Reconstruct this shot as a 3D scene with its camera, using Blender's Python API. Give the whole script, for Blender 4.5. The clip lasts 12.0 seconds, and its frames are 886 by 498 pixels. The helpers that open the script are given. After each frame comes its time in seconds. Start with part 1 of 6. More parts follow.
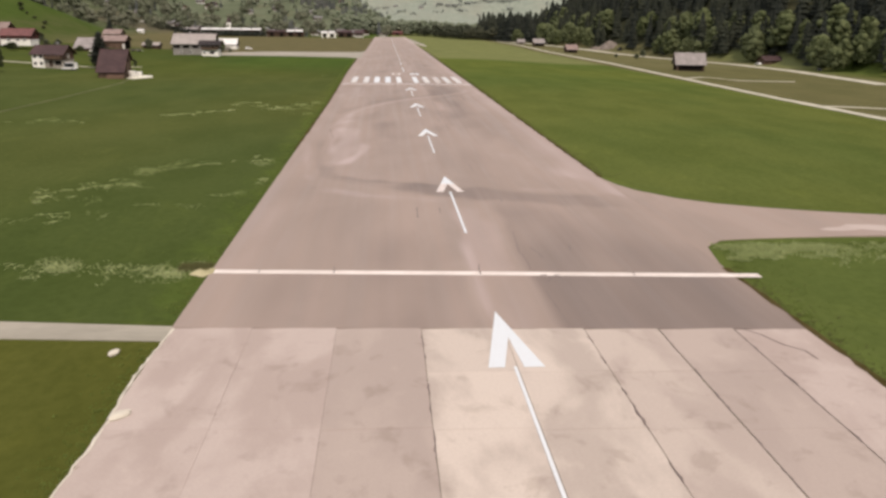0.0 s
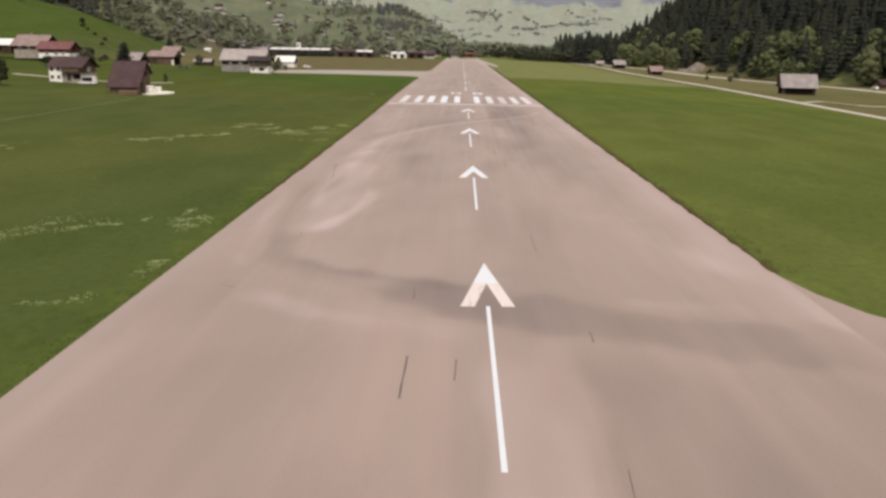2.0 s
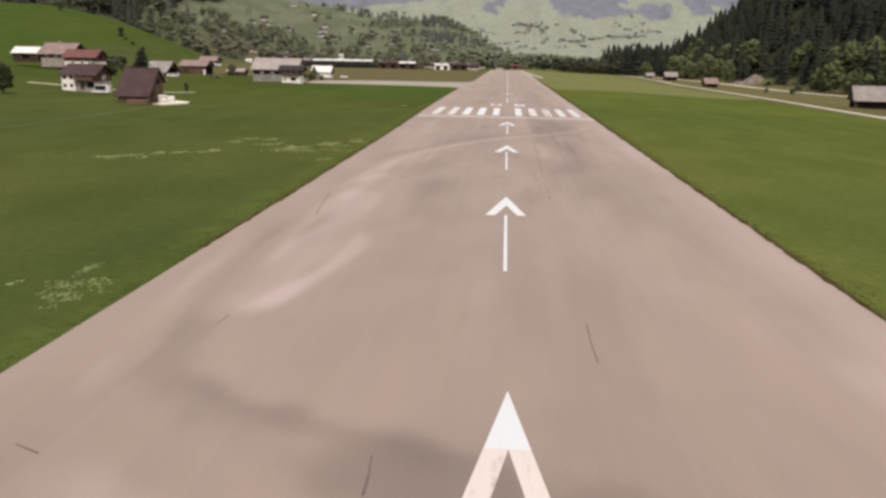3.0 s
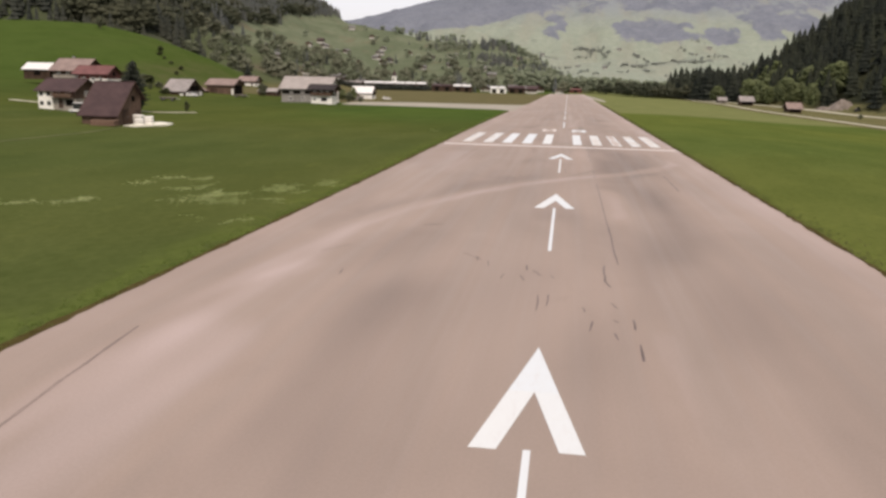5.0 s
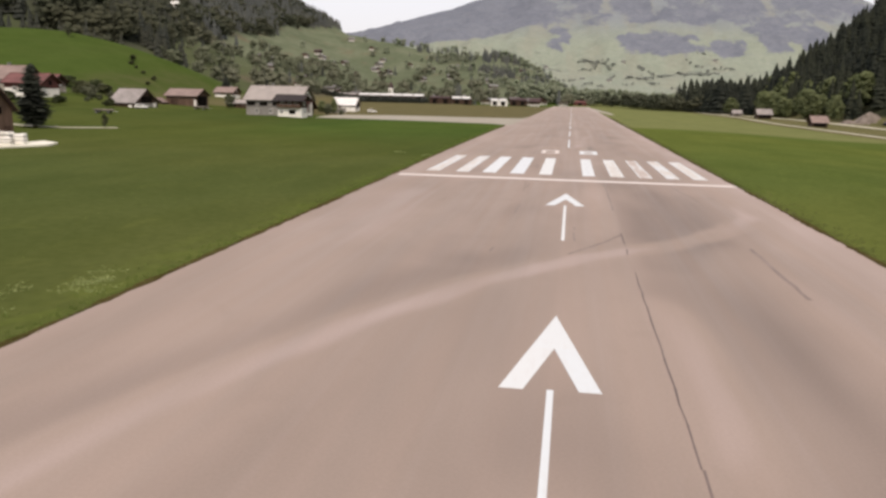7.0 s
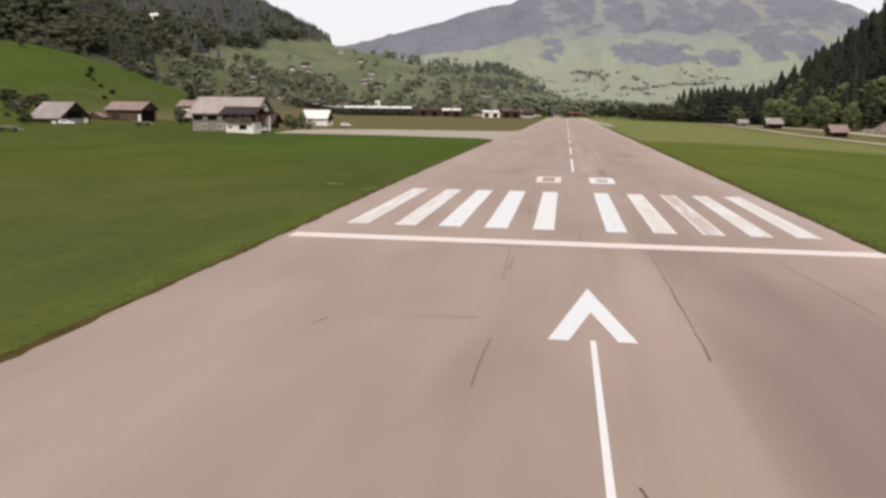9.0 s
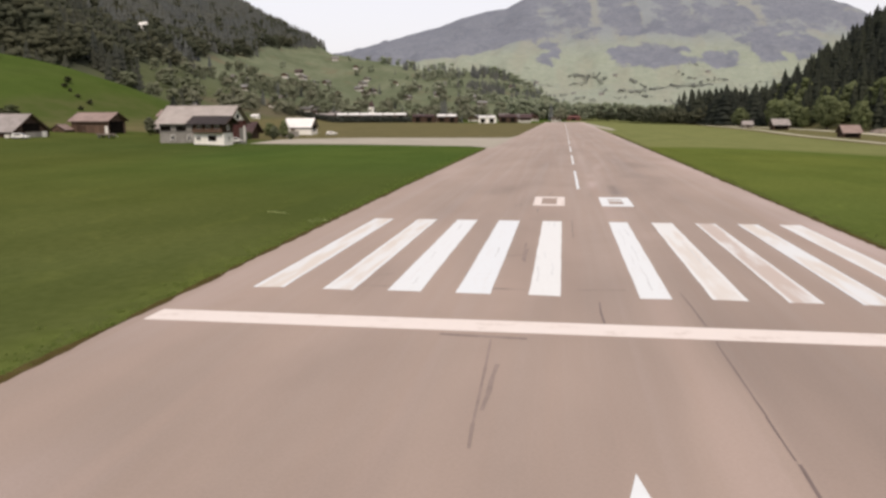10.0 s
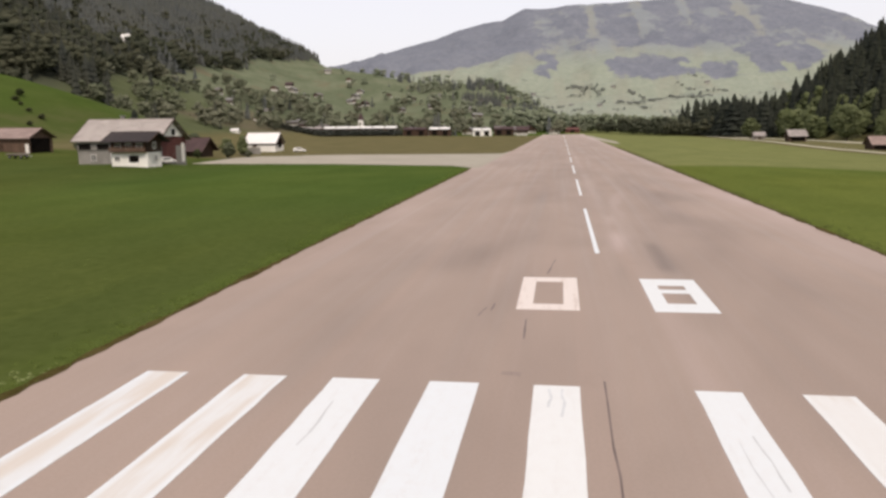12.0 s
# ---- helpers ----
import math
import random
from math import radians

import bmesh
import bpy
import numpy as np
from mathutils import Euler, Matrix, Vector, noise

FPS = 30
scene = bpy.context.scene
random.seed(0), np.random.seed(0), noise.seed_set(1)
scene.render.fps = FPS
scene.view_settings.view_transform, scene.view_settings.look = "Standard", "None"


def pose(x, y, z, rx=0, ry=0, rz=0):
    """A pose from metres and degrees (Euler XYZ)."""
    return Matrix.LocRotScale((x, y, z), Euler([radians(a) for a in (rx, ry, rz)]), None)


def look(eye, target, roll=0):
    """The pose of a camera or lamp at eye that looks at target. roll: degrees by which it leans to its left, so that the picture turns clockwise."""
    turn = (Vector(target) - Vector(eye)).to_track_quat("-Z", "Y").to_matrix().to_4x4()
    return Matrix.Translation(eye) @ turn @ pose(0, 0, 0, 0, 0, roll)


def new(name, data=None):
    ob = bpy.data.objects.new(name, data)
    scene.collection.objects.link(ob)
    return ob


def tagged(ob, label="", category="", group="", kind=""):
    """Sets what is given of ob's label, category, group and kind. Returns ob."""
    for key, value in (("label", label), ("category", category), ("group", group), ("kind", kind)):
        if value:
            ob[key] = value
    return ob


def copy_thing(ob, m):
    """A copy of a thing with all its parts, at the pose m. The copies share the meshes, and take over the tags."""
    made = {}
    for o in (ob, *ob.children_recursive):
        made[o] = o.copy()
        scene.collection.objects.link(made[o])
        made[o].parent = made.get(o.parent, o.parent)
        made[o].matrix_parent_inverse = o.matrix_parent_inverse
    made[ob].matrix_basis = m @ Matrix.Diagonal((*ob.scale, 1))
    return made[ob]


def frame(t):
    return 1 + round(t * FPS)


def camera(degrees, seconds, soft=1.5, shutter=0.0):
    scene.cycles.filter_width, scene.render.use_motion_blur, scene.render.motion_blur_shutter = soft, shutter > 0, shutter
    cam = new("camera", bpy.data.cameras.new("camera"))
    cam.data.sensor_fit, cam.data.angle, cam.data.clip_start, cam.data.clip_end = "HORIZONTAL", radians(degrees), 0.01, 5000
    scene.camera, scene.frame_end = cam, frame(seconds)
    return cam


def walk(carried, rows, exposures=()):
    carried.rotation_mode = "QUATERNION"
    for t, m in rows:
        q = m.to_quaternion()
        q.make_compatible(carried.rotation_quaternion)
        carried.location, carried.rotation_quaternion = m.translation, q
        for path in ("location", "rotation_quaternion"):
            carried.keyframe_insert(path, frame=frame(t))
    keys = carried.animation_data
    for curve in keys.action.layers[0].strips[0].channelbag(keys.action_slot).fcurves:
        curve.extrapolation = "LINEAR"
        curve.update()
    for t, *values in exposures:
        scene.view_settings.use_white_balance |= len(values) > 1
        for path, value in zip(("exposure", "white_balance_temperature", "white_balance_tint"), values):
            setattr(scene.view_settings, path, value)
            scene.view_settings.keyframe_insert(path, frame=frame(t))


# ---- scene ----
cam = camera(58.4, 12.0, soft=2.9)
PATH = [
    (0, (-6.753, -243.399, 17.778), (-6.613, -241.481, 17.23), 0.6),
    (0.5, (-5.177, -233.303, 16.928), (-5.076, -231.379, 16.392), 0.7),
    (1, (-3.754, -222.442, 15.95), (-3.696, -220.512, 15.427), 0.7),
    (1.5, (-2.582, -211.535, 14.835), (-2.566, -209.601, 14.326), 0.8),
    (2, (-1.561, -200.135, 13.921), (-1.598, -198.198, 13.426), 0.9),
    (2.5, (-0.757, -188.846, 13.069), (-0.849, -186.906, 12.589), 0.9),
    (3, (-0.239, -177.644, 12.373), (-0.385, -175.705, 11.906), 1.0),
    (3.5, (0.11, -166.49, 11.777), (-0.091, -164.552, 11.327), 1.1),
    (3.7, (0.249, -162.344, 11.497), (0.03, -160.406, 11.053), 1.0),
    (5.5, (0.691, -124.06, 9.865), (0.393, -122.124, 9.463), 1.4),
    (6, (0.598, -113.922, 9.688), (0.299, -111.984, 9.293), 1.4),
    (6.5, (0.407, -103.795, 9.464), (0.109, -101.856, 9.076), 1.3),
    (6.7, (0.379, -99.415, 9.419), (0.077, -97.476, 9.034), 1.3),
    (8.5, (-0.936, -61.785, 8.804), (-1.23, -59.84, 8.445), 1.1),
    (9, (-1.227, -52.263, 8.727), (-1.52, -50.316, 8.377), 0.7),
    (9.5, (-1.51, -42.265, 8.777), (-1.803, -40.317, 8.433), 0.2),
    (10, (-1.804, -32.147, 8.767), (-2.097, -30.197, 8.431), -0.2),
    (10.5, (-2.03, -21.501, 8.755), (-2.323, -19.55, 8.427), -0.3),
    (11, (-2.229, -11.773, 8.769), (-2.522, -9.821, 8.449), -0.4),
    (11.5, (-2.432, -2.665, 8.792), (-2.724, -0.711, 8.479), -0.5),
    (12, (-2.486, 7.035, 8.792), (-2.777, 8.99, 8.487), -0.6),
]
walk(cam, [(t, look(eye, goal, roll)) for t, eye, goal, roll in PATH], [(0, 0.0, 7050, 16), (12, 0.0, 7050, 16)])

# ---- world, sun and exposure ----
SUN_AZIMUTH, SUN_HEIGHT = 158, 50       # degrees from the runway's heading to its right; degrees above the horizon
scene.view_settings.exposure = 0.0
world = bpy.data.worlds.new("world")
scene.world = world
world.use_nodes = True
sky = world.node_tree.nodes.new("ShaderNodeTexSky")
sky.sky_type, sky.sun_disc = "NISHITA", False
sky.sun_elevation, sky.sun_rotation = radians(SUN_HEIGHT), radians(SUN_AZIMUTH)
sky.altitude, sky.air_density, sky.dust_density, sky.ozone_density = 1000, 1.0, 8.0, 1.0
veil = world.node_tree.nodes.new("ShaderNodeMix")       # thin high cloud over all of the sky
veil.data_type = "RGBA"
veil.inputs[0].default_value = 0.55
veil.inputs[7].default_value = (10.8, 11.1, 11.8, 1)
world.node_tree.links.new(sky.outputs[0], veil.inputs[6])
world.node_tree.links.new(veil.outputs[2], world.node_tree.nodes["Background"].inputs[0])
world.node_tree.nodes["Background"].inputs[1].default_value = 0.12
sun = new("sun", bpy.data.lights.new("sun", "SUN"))
sun.data.energy, sun.data.angle, sun.data.color = 2.24, radians(0.6), (1.0, 0.925, 0.81)
sun.matrix_basis = look((300 * math.sin(radians(SUN_AZIMUTH)), 300 * math.cos(radians(SUN_AZIMUTH)), 300 * math.tan(radians(SUN_HEIGHT))), (0, 0, 0))


# ---- materials ----
class Nodes:
    """A short hand for building a node material."""

    def __init__(self, name, rough=0.8, metal=0.0, spec=0.3):
        self.mat = bpy.data.materials.new(name)
        self.mat.use_nodes = True
        self.tree = self.mat.node_tree
        self.bsdf = self.tree.nodes["Principled BSDF"]
        self.bsdf.inputs["Roughness"].default_value = rough
        self.bsdf.inputs["Metallic"].default_value = metal
        self.bsdf.inputs["Specular IOR Level"].default_value = spec
        self.place = self.tree.nodes.new("ShaderNodeNewGeometry").outputs["Position"]

    def link(self, a, b):
        self.tree.links.new(a, b)

    def put(self, socket, v):
        if hasattr(v, "links"):
            self.link(v, socket)
        elif isinstance(v, tuple) and len(v) == 3:
            socket.default_value = (*v, 1)
        else:
            socket.default_value = v

    def scaled(self, x, y, z, source=None):
        n = self.tree.nodes.new("ShaderNodeVectorMath")
        n.operation = "MULTIPLY"
        self.link(source or self.place, n.inputs[0])
        n.inputs[1].default_value = (x, y, z)
        return n.outputs[0]

    def own(self):
        return self.tree.nodes.new("ShaderNodeTexCoord").outputs["Object"]

    def noise(self, vector, scale=1.0, detail=4.0, rough=0.55, twist=0.0):
        n = self.tree.nodes.new("ShaderNodeTexNoise")
        self.link(vector, n.inputs["Vector"])
        n.inputs["Scale"].default_value, n.inputs["Detail"].default_value = scale, detail
        n.inputs["Roughness"].default_value, n.inputs["Distortion"].default_value = rough, twist
        return n.outputs["Fac"]

    def ramp(self, fac, lo, hi, a=0.0, b=1.0):
        n = self.tree.nodes.new("ShaderNodeMapRange")
        n.interpolation_type = "SMOOTHSTEP"
        self.link(fac, n.inputs["Value"])
        for i, v in enumerate((lo, hi, a, b)):
            n.inputs[1 + i].default_value = v
        return n.outputs[0]

    def mix(self, fac, a, b, mode="MIX"):
        n = self.tree.nodes.new("ShaderNodeMix")
        n.data_type, n.blend_type = "RGBA", mode
        self.put(n.inputs[0], fac)
        self.put(n.inputs[6], a)
        self.put(n.inputs[7], b)
        return n.outputs[2]

    def math(self, op, a, b=0.0):
        n = self.tree.nodes.new("ShaderNodeMath")
        n.operation = op
        self.put(n.inputs[0], a)
        self.put(n.inputs[1], b)
        return n.outputs[0]

    def xyz(self, source=None):
        n = self.tree.nodes.new("ShaderNodeSeparateXYZ")
        self.link(source or self.place, n.inputs[0])
        return n.outputs

    def attr(self, name):
        n = self.tree.nodes.new("ShaderNodeAttribute")
        n.attribute_name = name
        return n.outputs["Fac"]

    def own_random(self):
        return self.tree.nodes.new("ShaderNodeObjectInfo").outputs["Random"]

    def island_random(self):
        return self.tree.nodes.new("ShaderNodeNewGeometry").outputs["Random Per Island"]

    def bump(self, height, strength, distance):
        n = self.tree.nodes.new("ShaderNodeBump")
        n.inputs["Strength"].default_value, n.inputs["Distance"].default_value = strength, distance
        self.link(height, n.inputs["Height"])
        self.link(n.outputs[0], self.bsdf.inputs["Normal"])

    def done(self, colour, rough=None):
        self.put(self.bsdf.inputs["Base Color"], colour)
        if rough is not None:
            self.put(self.bsdf.inputs["Roughness"], rough)
        return self.mat


def grass_material():
    m = Nodes("grass", 1.0, spec=0.0)
    x, y, z = m.xyz()
    wide = m.noise(m.scaled(0.012, 0.008, 0.012), 1, 3)
    mid = m.noise(m.scaled(0.09, 0.05, 0.09), 1, 4)
    fine = m.noise(m.scaled(1.4, 1.1, 1.4), 1, 4, 0.7)
    mown = m.noise(m.scaled(0.16, 0.004, 0.0), 1, 2)
    wisp0 = m.noise(m.scaled(0.35, 0.22, 0.2), 1, 4, 0.6, 0.8)
    c = m.mix(m.ramp(wide, 0.35, 0.65), GRASS_DEEP, GRASS_FRESH)
    c = m.mix(m.math("MULTIPLY", m.ramp(x, 0, 4), 0.8), c, m.mix(1.0, c, m.mix(m.ramp(y, -60, 110), (1.47, 1.42, 1.38), (1.56, 1.53, 1.34)), "MULTIPLY"))
    dull = m.math("MULTIPLY", m.math("MULTIPLY", m.ramp(y, -196, -120), m.ramp(y, 60, 10)), m.ramp(x, 0, -24))
    c = m.mix(dull, c, m.mix(1.0, c, (1.12, 1.07, 1.2), "MULTIPLY"))
    fresh = m.math("MULTIPLY", m.ramp(y, 40, 130), m.math("MULTIPLY", m.ramp(x, 0, -4), m.ramp(x, -95, -65)))
    c = m.mix(m.math("MULTIPLY", fresh, 0.8), c, m.mix(1.0, c, (0.94, 1.16, 1.0), "MULTIPLY"))
    # rank pale grass along the runway's edges
    band = m.math("MAXIMUM", m.math("MULTIPLY", m.ramp(x, -24.5, -20.8), m.ramp(x, 0, -4)), m.math("MULTIPLY", m.ramp(x, 22.0, 19.4), m.math("MULTIPLY", m.ramp(x, 0, 4), 0.3)))
    c = m.mix(m.math("MULTIPLY", band, m.ramp(wisp0, 0.38, 0.62, 0.1, 0.9)), c, m.mix(1.0, c, (1.22, 1.26, 1.05), "MULTIPLY"))
    # the unmown hay meadows past the cross track are paler, those past the taxiway browner
    edge = m.math("ADD", y, m.math("MULTIPLY", mid, 14.0))
    right = m.math("MULTIPLY", m.ramp(edge, 186, 196), m.ramp(x, 0, 4))
    c = m.mix(right, c, GRASS_HAY)
    left = m.math("MULTIPLY", m.ramp(y, 225, 240), m.math("MULTIPLY", m.ramp(x, 0, -4), m.ramp(y, 760, 700)))
    c = m.mix(left, c, GRASS_DRY)
    far_right = m.math("MULTIPLY", m.ramp(x, 107, 111), m.ramp(x, 240, 200))
    c = m.mix(m.math("MULTIPLY", far_right, 0.8), c, GRASS_DRY)
    start = m.math("MULTIPLY", m.ramp(y, -196, -199), m.ramp(x, 0, -4))
    c = m.mix(start, c, GRASS_OLIVE)
    # the steep meadows above the valley floor; the distant ones have haze in their colour
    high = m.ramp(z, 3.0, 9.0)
    slope = m.mix(m.ramp(wide, 0.4, 0.6), SLOPE_HAZED_A, SLOPE_HAZED_B)
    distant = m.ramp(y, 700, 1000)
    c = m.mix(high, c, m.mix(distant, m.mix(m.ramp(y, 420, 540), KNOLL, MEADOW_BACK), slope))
    c = m.mix(m.ramp(mid, 0.38, 0.66, 0, 0.44), c, m.mix(1.0, c, (0.68, 0.74, 0.66), "MULTIPLY"))
    wisp = m.noise(m.scaled(0.30, 0.14, 0.2), 1, 5, 0.65, 1.2)
    c = m.mix(m.ramp(wisp, 0.52, 0.74, 0, 0.28), c, m.mix(1.0, c, (1.55, 1.45, 1.35), "MULTIPLY"))
    c = m.mix(m.ramp(mown, 0.4, 0.7, 0, 0.2), c, m.mix(1.0, c, (1.25, 1.2, 1.1), "MULTIPLY"))
    c = m.mix(m.ramp(fine, 0.3, 0.72, 0, 0.45), c, m.mix(1.0, c, (0.55, 0.6, 0.5), "MULTIPLY"))
    # bare brown earth patches on the steep ground
    bare = m.noise(m.scaled(0.02, 0.02, 0.03), 1, 5, 0.6)
    c = m.mix(m.math("MULTIPLY", m.math("MULTIPLY", high, distant), m.ramp(bare, 0.56, 0.68, 0, 0.6)), c, (0.14, 0.11, 0.075))
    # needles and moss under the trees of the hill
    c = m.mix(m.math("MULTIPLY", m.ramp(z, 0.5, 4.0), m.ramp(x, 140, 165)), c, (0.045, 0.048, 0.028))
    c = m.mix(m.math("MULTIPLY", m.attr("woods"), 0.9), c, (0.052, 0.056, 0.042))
    field = m.math("MULTIPLY", m.math("MULTIPLY", m.ramp(y, 600, 660), m.ramp(y, 890, 850)), m.math("MULTIPLY", m.ramp(x, -350, -325), m.ramp(x, -232, -258)))
    c = m.mix(m.math("MULTIPLY", field, m.ramp(mid, 0.3, 0.6, 0.9, 0.5)), c, (0.125, 0.102, 0.074))
    near = m.math("MULTIPLY", high, m.ramp(y, 450, 400))
    flank = m.math("MULTIPLY", m.math("MULTIPLY", m.ramp(x, -262, -248), m.ramp(y, 255, 300)), near)
    c = m.mix(m.math("MULTIPLY", flank, m.ramp(mid, 0.35, 0.6, 0.5, 0.2)), c, (0.090, 0.084, 0.042))
    c = m.mix(m.math("MULTIPLY", near, m.ramp(bare, 0.52, 0.66, 0, 0.12)), c, (0.088, 0.094, 0.036))
    m.bump(fine, 0.6, 0.08)
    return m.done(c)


GRASS_DEEP, GRASS_FRESH, GRASS_HAY = (0.061, 0.083, 0.0245), (0.078, 0.094, 0.027), (0.165, 0.178, 0.074)
GRASS_DRY, GRASS_OLIVE, KNOLL = (0.132, 0.117, 0.062), (0.084, 0.090, 0.022), (0.060, 0.090, 0.023)
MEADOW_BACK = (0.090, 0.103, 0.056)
# greyed and paled grass, distance haze included
SLOPE_HAZED_A, SLOPE_HAZED_B = (0.116, 0.135, 0.088), (0.150, 0.167, 0.114)


def asphalt_material():
    m = Nodes("worn_asphalt", 0.75, spec=0.25)
    x, y, z = m.xyz()
    wear_tone = m.attr("wear_tone")
    streak = m.noise(m.scaled(0.55, 0.012, 0), 1, 4, 0.6, 0.4)
    broad = m.noise(m.scaled(0.09, 0.035, 0), 1, 4, 0.55, 0.6)
    lines = m.noise(m.scaled(1.5, 0.012, 0), 1, 3, 0.55, 0.3)
    blot = m.noise(m.scaled(0.35, 0.2, 0), 1, 5, 0.6, 0.5)
    grit = m.noise(m.scaled(9, 9, 9), 1, 3, 0.7)
    c = m.mix(m.ramp(broad, 0.30, 0.7, 0.2, 0.85), ASPHALT_DARK, ASPHALT_PALE)
    c = m.mix(m.ramp(streak, 0.35, 0.75, 0, 0.22), c, ASPHALT_WARM)
    c = m.mix(m.ramp(blot, 0.55, 0.75, 0, 0.25), c, ASPHALT_DARK)
    c = m.mix(m.ramp(lines, 0.48, 0.75, 0, 0.06), c, ASPHALT_BLEACHED)
    c = m.mix(m.ramp(lines, 0.46, 0.25, 0, 0.05), c, ASPHALT_DARK)
    c = m.mix(m.ramp(wear_tone, 0.0, 0.8, 0, 0.9), c, ASPHALT_BLEACHED)
    c = m.mix(m.ramp(wear_tone, 0.0, -0.8, 0, 0.8), c, ASPHALT_SOOT)
    c = m.mix(m.ramp(grit, 0.3, 0.7, 0, 0.2), c, m.mix(1.0, c, (0.6, 0.6, 0.6), "MULTIPLY"))
    m.bump(grit, 0.25, 0.01)
    return m.done(c, m.ramp(streak, 0.3, 0.7, 0.6, 0.85))


ASPHALT_DARK, ASPHALT_PALE, ASPHALT_WARM = (0.255, 0.201, 0.168), (0.338, 0.264, 0.223), (0.390, 0.301, 0.260)
ASPHALT_BLEACHED, ASPHALT_SOOT = (0.445, 0.358, 0.336), (0.150, 0.120, 0.106)


def slab_material(name, pale, dark):
    m = Nodes(name, 0.85, spec=0.2)
    wide = m.noise(m.scaled(0.22, 0.10, 0.2), 1, 4, 0.55, 0.3)
    blot = m.noise(m.scaled(0.55, 0.40, 0.3), 1, 5, 0.6, 0.4)
    grit = m.noise(m.scaled(7, 7, 7), 1, 4, 0.7)
    c = m.mix(m.ramp(m.own_random(), 0, 1, 0, 0.35), pale, dark)
    c = m.mix(m.ramp(wide, 0.42, 0.60, 0, 0.9), c, dark)
    c = m.mix(m.ramp(blot, 0.54, 0.70, 0, 0.6), c, m.mix(1.0, c, (0.72, 0.70, 0.68), "MULTIPLY"))
    c = m.mix(m.ramp(blot, 0.40, 0.26, 0, 0.35), c, m.mix(1.0, c, (1.2, 1.2, 1.2), "MULTIPLY"))
    c = m.mix(m.ramp(grit, 0.35, 0.7, 0, 0.15), c, (0.25, 0.2, 0.18))
    m.bump(grit, 0.3, 0.012)
    return m.done(c)


def paint_material(name, worn_to, hollow=0.0, flaked=0.15, along=0.18, a=(0.605, 0.65, 0.68), b=(0.63, 0.65, 0.65)):
    """White road paint: thin streaks, flakes, and, where hollow, a middle worn back to what lies under it."""
    m = Nodes(name, 0.6, spec=0.3)
    own = m.own()
    x, y, z = m.xyz(own)
    streak = m.noise(m.scaled(2.6 if along < 0.5 else 0.5, along, 0), 1, 5, 0.65, 0.3)
    flake = m.noise(m.scaled(3.5, 1.6, 1), 1, 5, 0.75)
    broad = m.noise(m.scaled(0.9, 0.12, 0), 1, 3, 0.5)
    c = m.mix(m.own_random(), a, b)
    c = m.mix(m.ramp(flake, 0.4, 0.7, 0, 0.16), c, (0.55, 0.53, 0.51))
    worn = m.math("MULTIPLY", m.ramp(streak, 0.50, 0.70), m.ramp(flake, 0.40, 0.58, 0, flaked))
    if hollow:
        inside = m.ramp(m.math("ABSOLUTE", x), 0.72, 0.50)
        gone = m.math("MULTIPLY", inside, m.ramp(m.math("ADD", broad, m.math("MULTIPLY", streak, 0.4)), 0.58, 0.78, 0.25 * hollow, hollow))
        worn = m.math("MAXIMUM", worn, gone)
    c = m.mix(worn, c, worn_to)
    return m.done(c)


def plain(name, a, b, scale=(1, 1, 1), rough=0.8, bump=0.0, spec=0.3, metal=0.0, tone=0.0):
    """A surface that varies between two colours in broad stains and fine grain."""
    m = Nodes(name, rough, metal, spec)
    own = m.own()
    big = m.noise(m.scaled(0.35 * scale[0], 0.35 * scale[1], 0.35 * scale[2], own), 1, 4, 0.6, 0.3)
    grain = m.noise(m.scaled(4 * scale[0], 4 * scale[1], 4 * scale[2], own), 1, 4, 0.7)
    c = m.mix(m.ramp(big, 0.3, 0.7), a, b)
    c = m.mix(m.ramp(grain, 0.35, 0.7, 0, 0.3), c, m.mix(1.0, c, (0.6, 0.6, 0.6), "MULTIPLY"))
    if tone:
        c = m.mix(m.ramp(m.own_random(), 0, 1, 0, tone), c, m.mix(1.0, c, (0.55, 0.55, 0.58), "MULTIPLY"))
    if bump:
        m.bump(grain, bump, 0.03)
    return m.done(c)


def board_material(name, a, b, step=0.22):
    """Upright weathered boards with dark joints, by the wall's own coordinates."""
    m = Nodes(name, 0.85, spec=0.15)
    own = m.own()
    x, y, z = m.xyz(own)
    run = m.math("ADD", x, y)
    saw = m.math("FRACT", m.math("DIVIDE", run, step), 0)
    gap = m.ramp(saw, 0.0, 0.12, 1, 0)
    big = m.noise(m.scaled(1.2, 1.2, 0.25, own), 1, 4, 0.6)
    grain = m.noise(m.scaled(9, 9, 0.8, own), 1, 4, 0.7)
    c = m.mix(m.ramp(big, 0.3, 0.7), a, b)
    c = m.mix(m.ramp(grain, 0.3, 0.7, 0, 0.4), c, m.mix(1.0, c, (0.5, 0.5, 0.5), "MULTIPLY"))
    c = m.mix(m.math("MULTIPLY", gap, 0.7), c, (0.012, 0.01, 0.008))
    m.bump(m.math("SUBTRACT", grain, gap), 0.4, 0.03)
    return m.done(c)


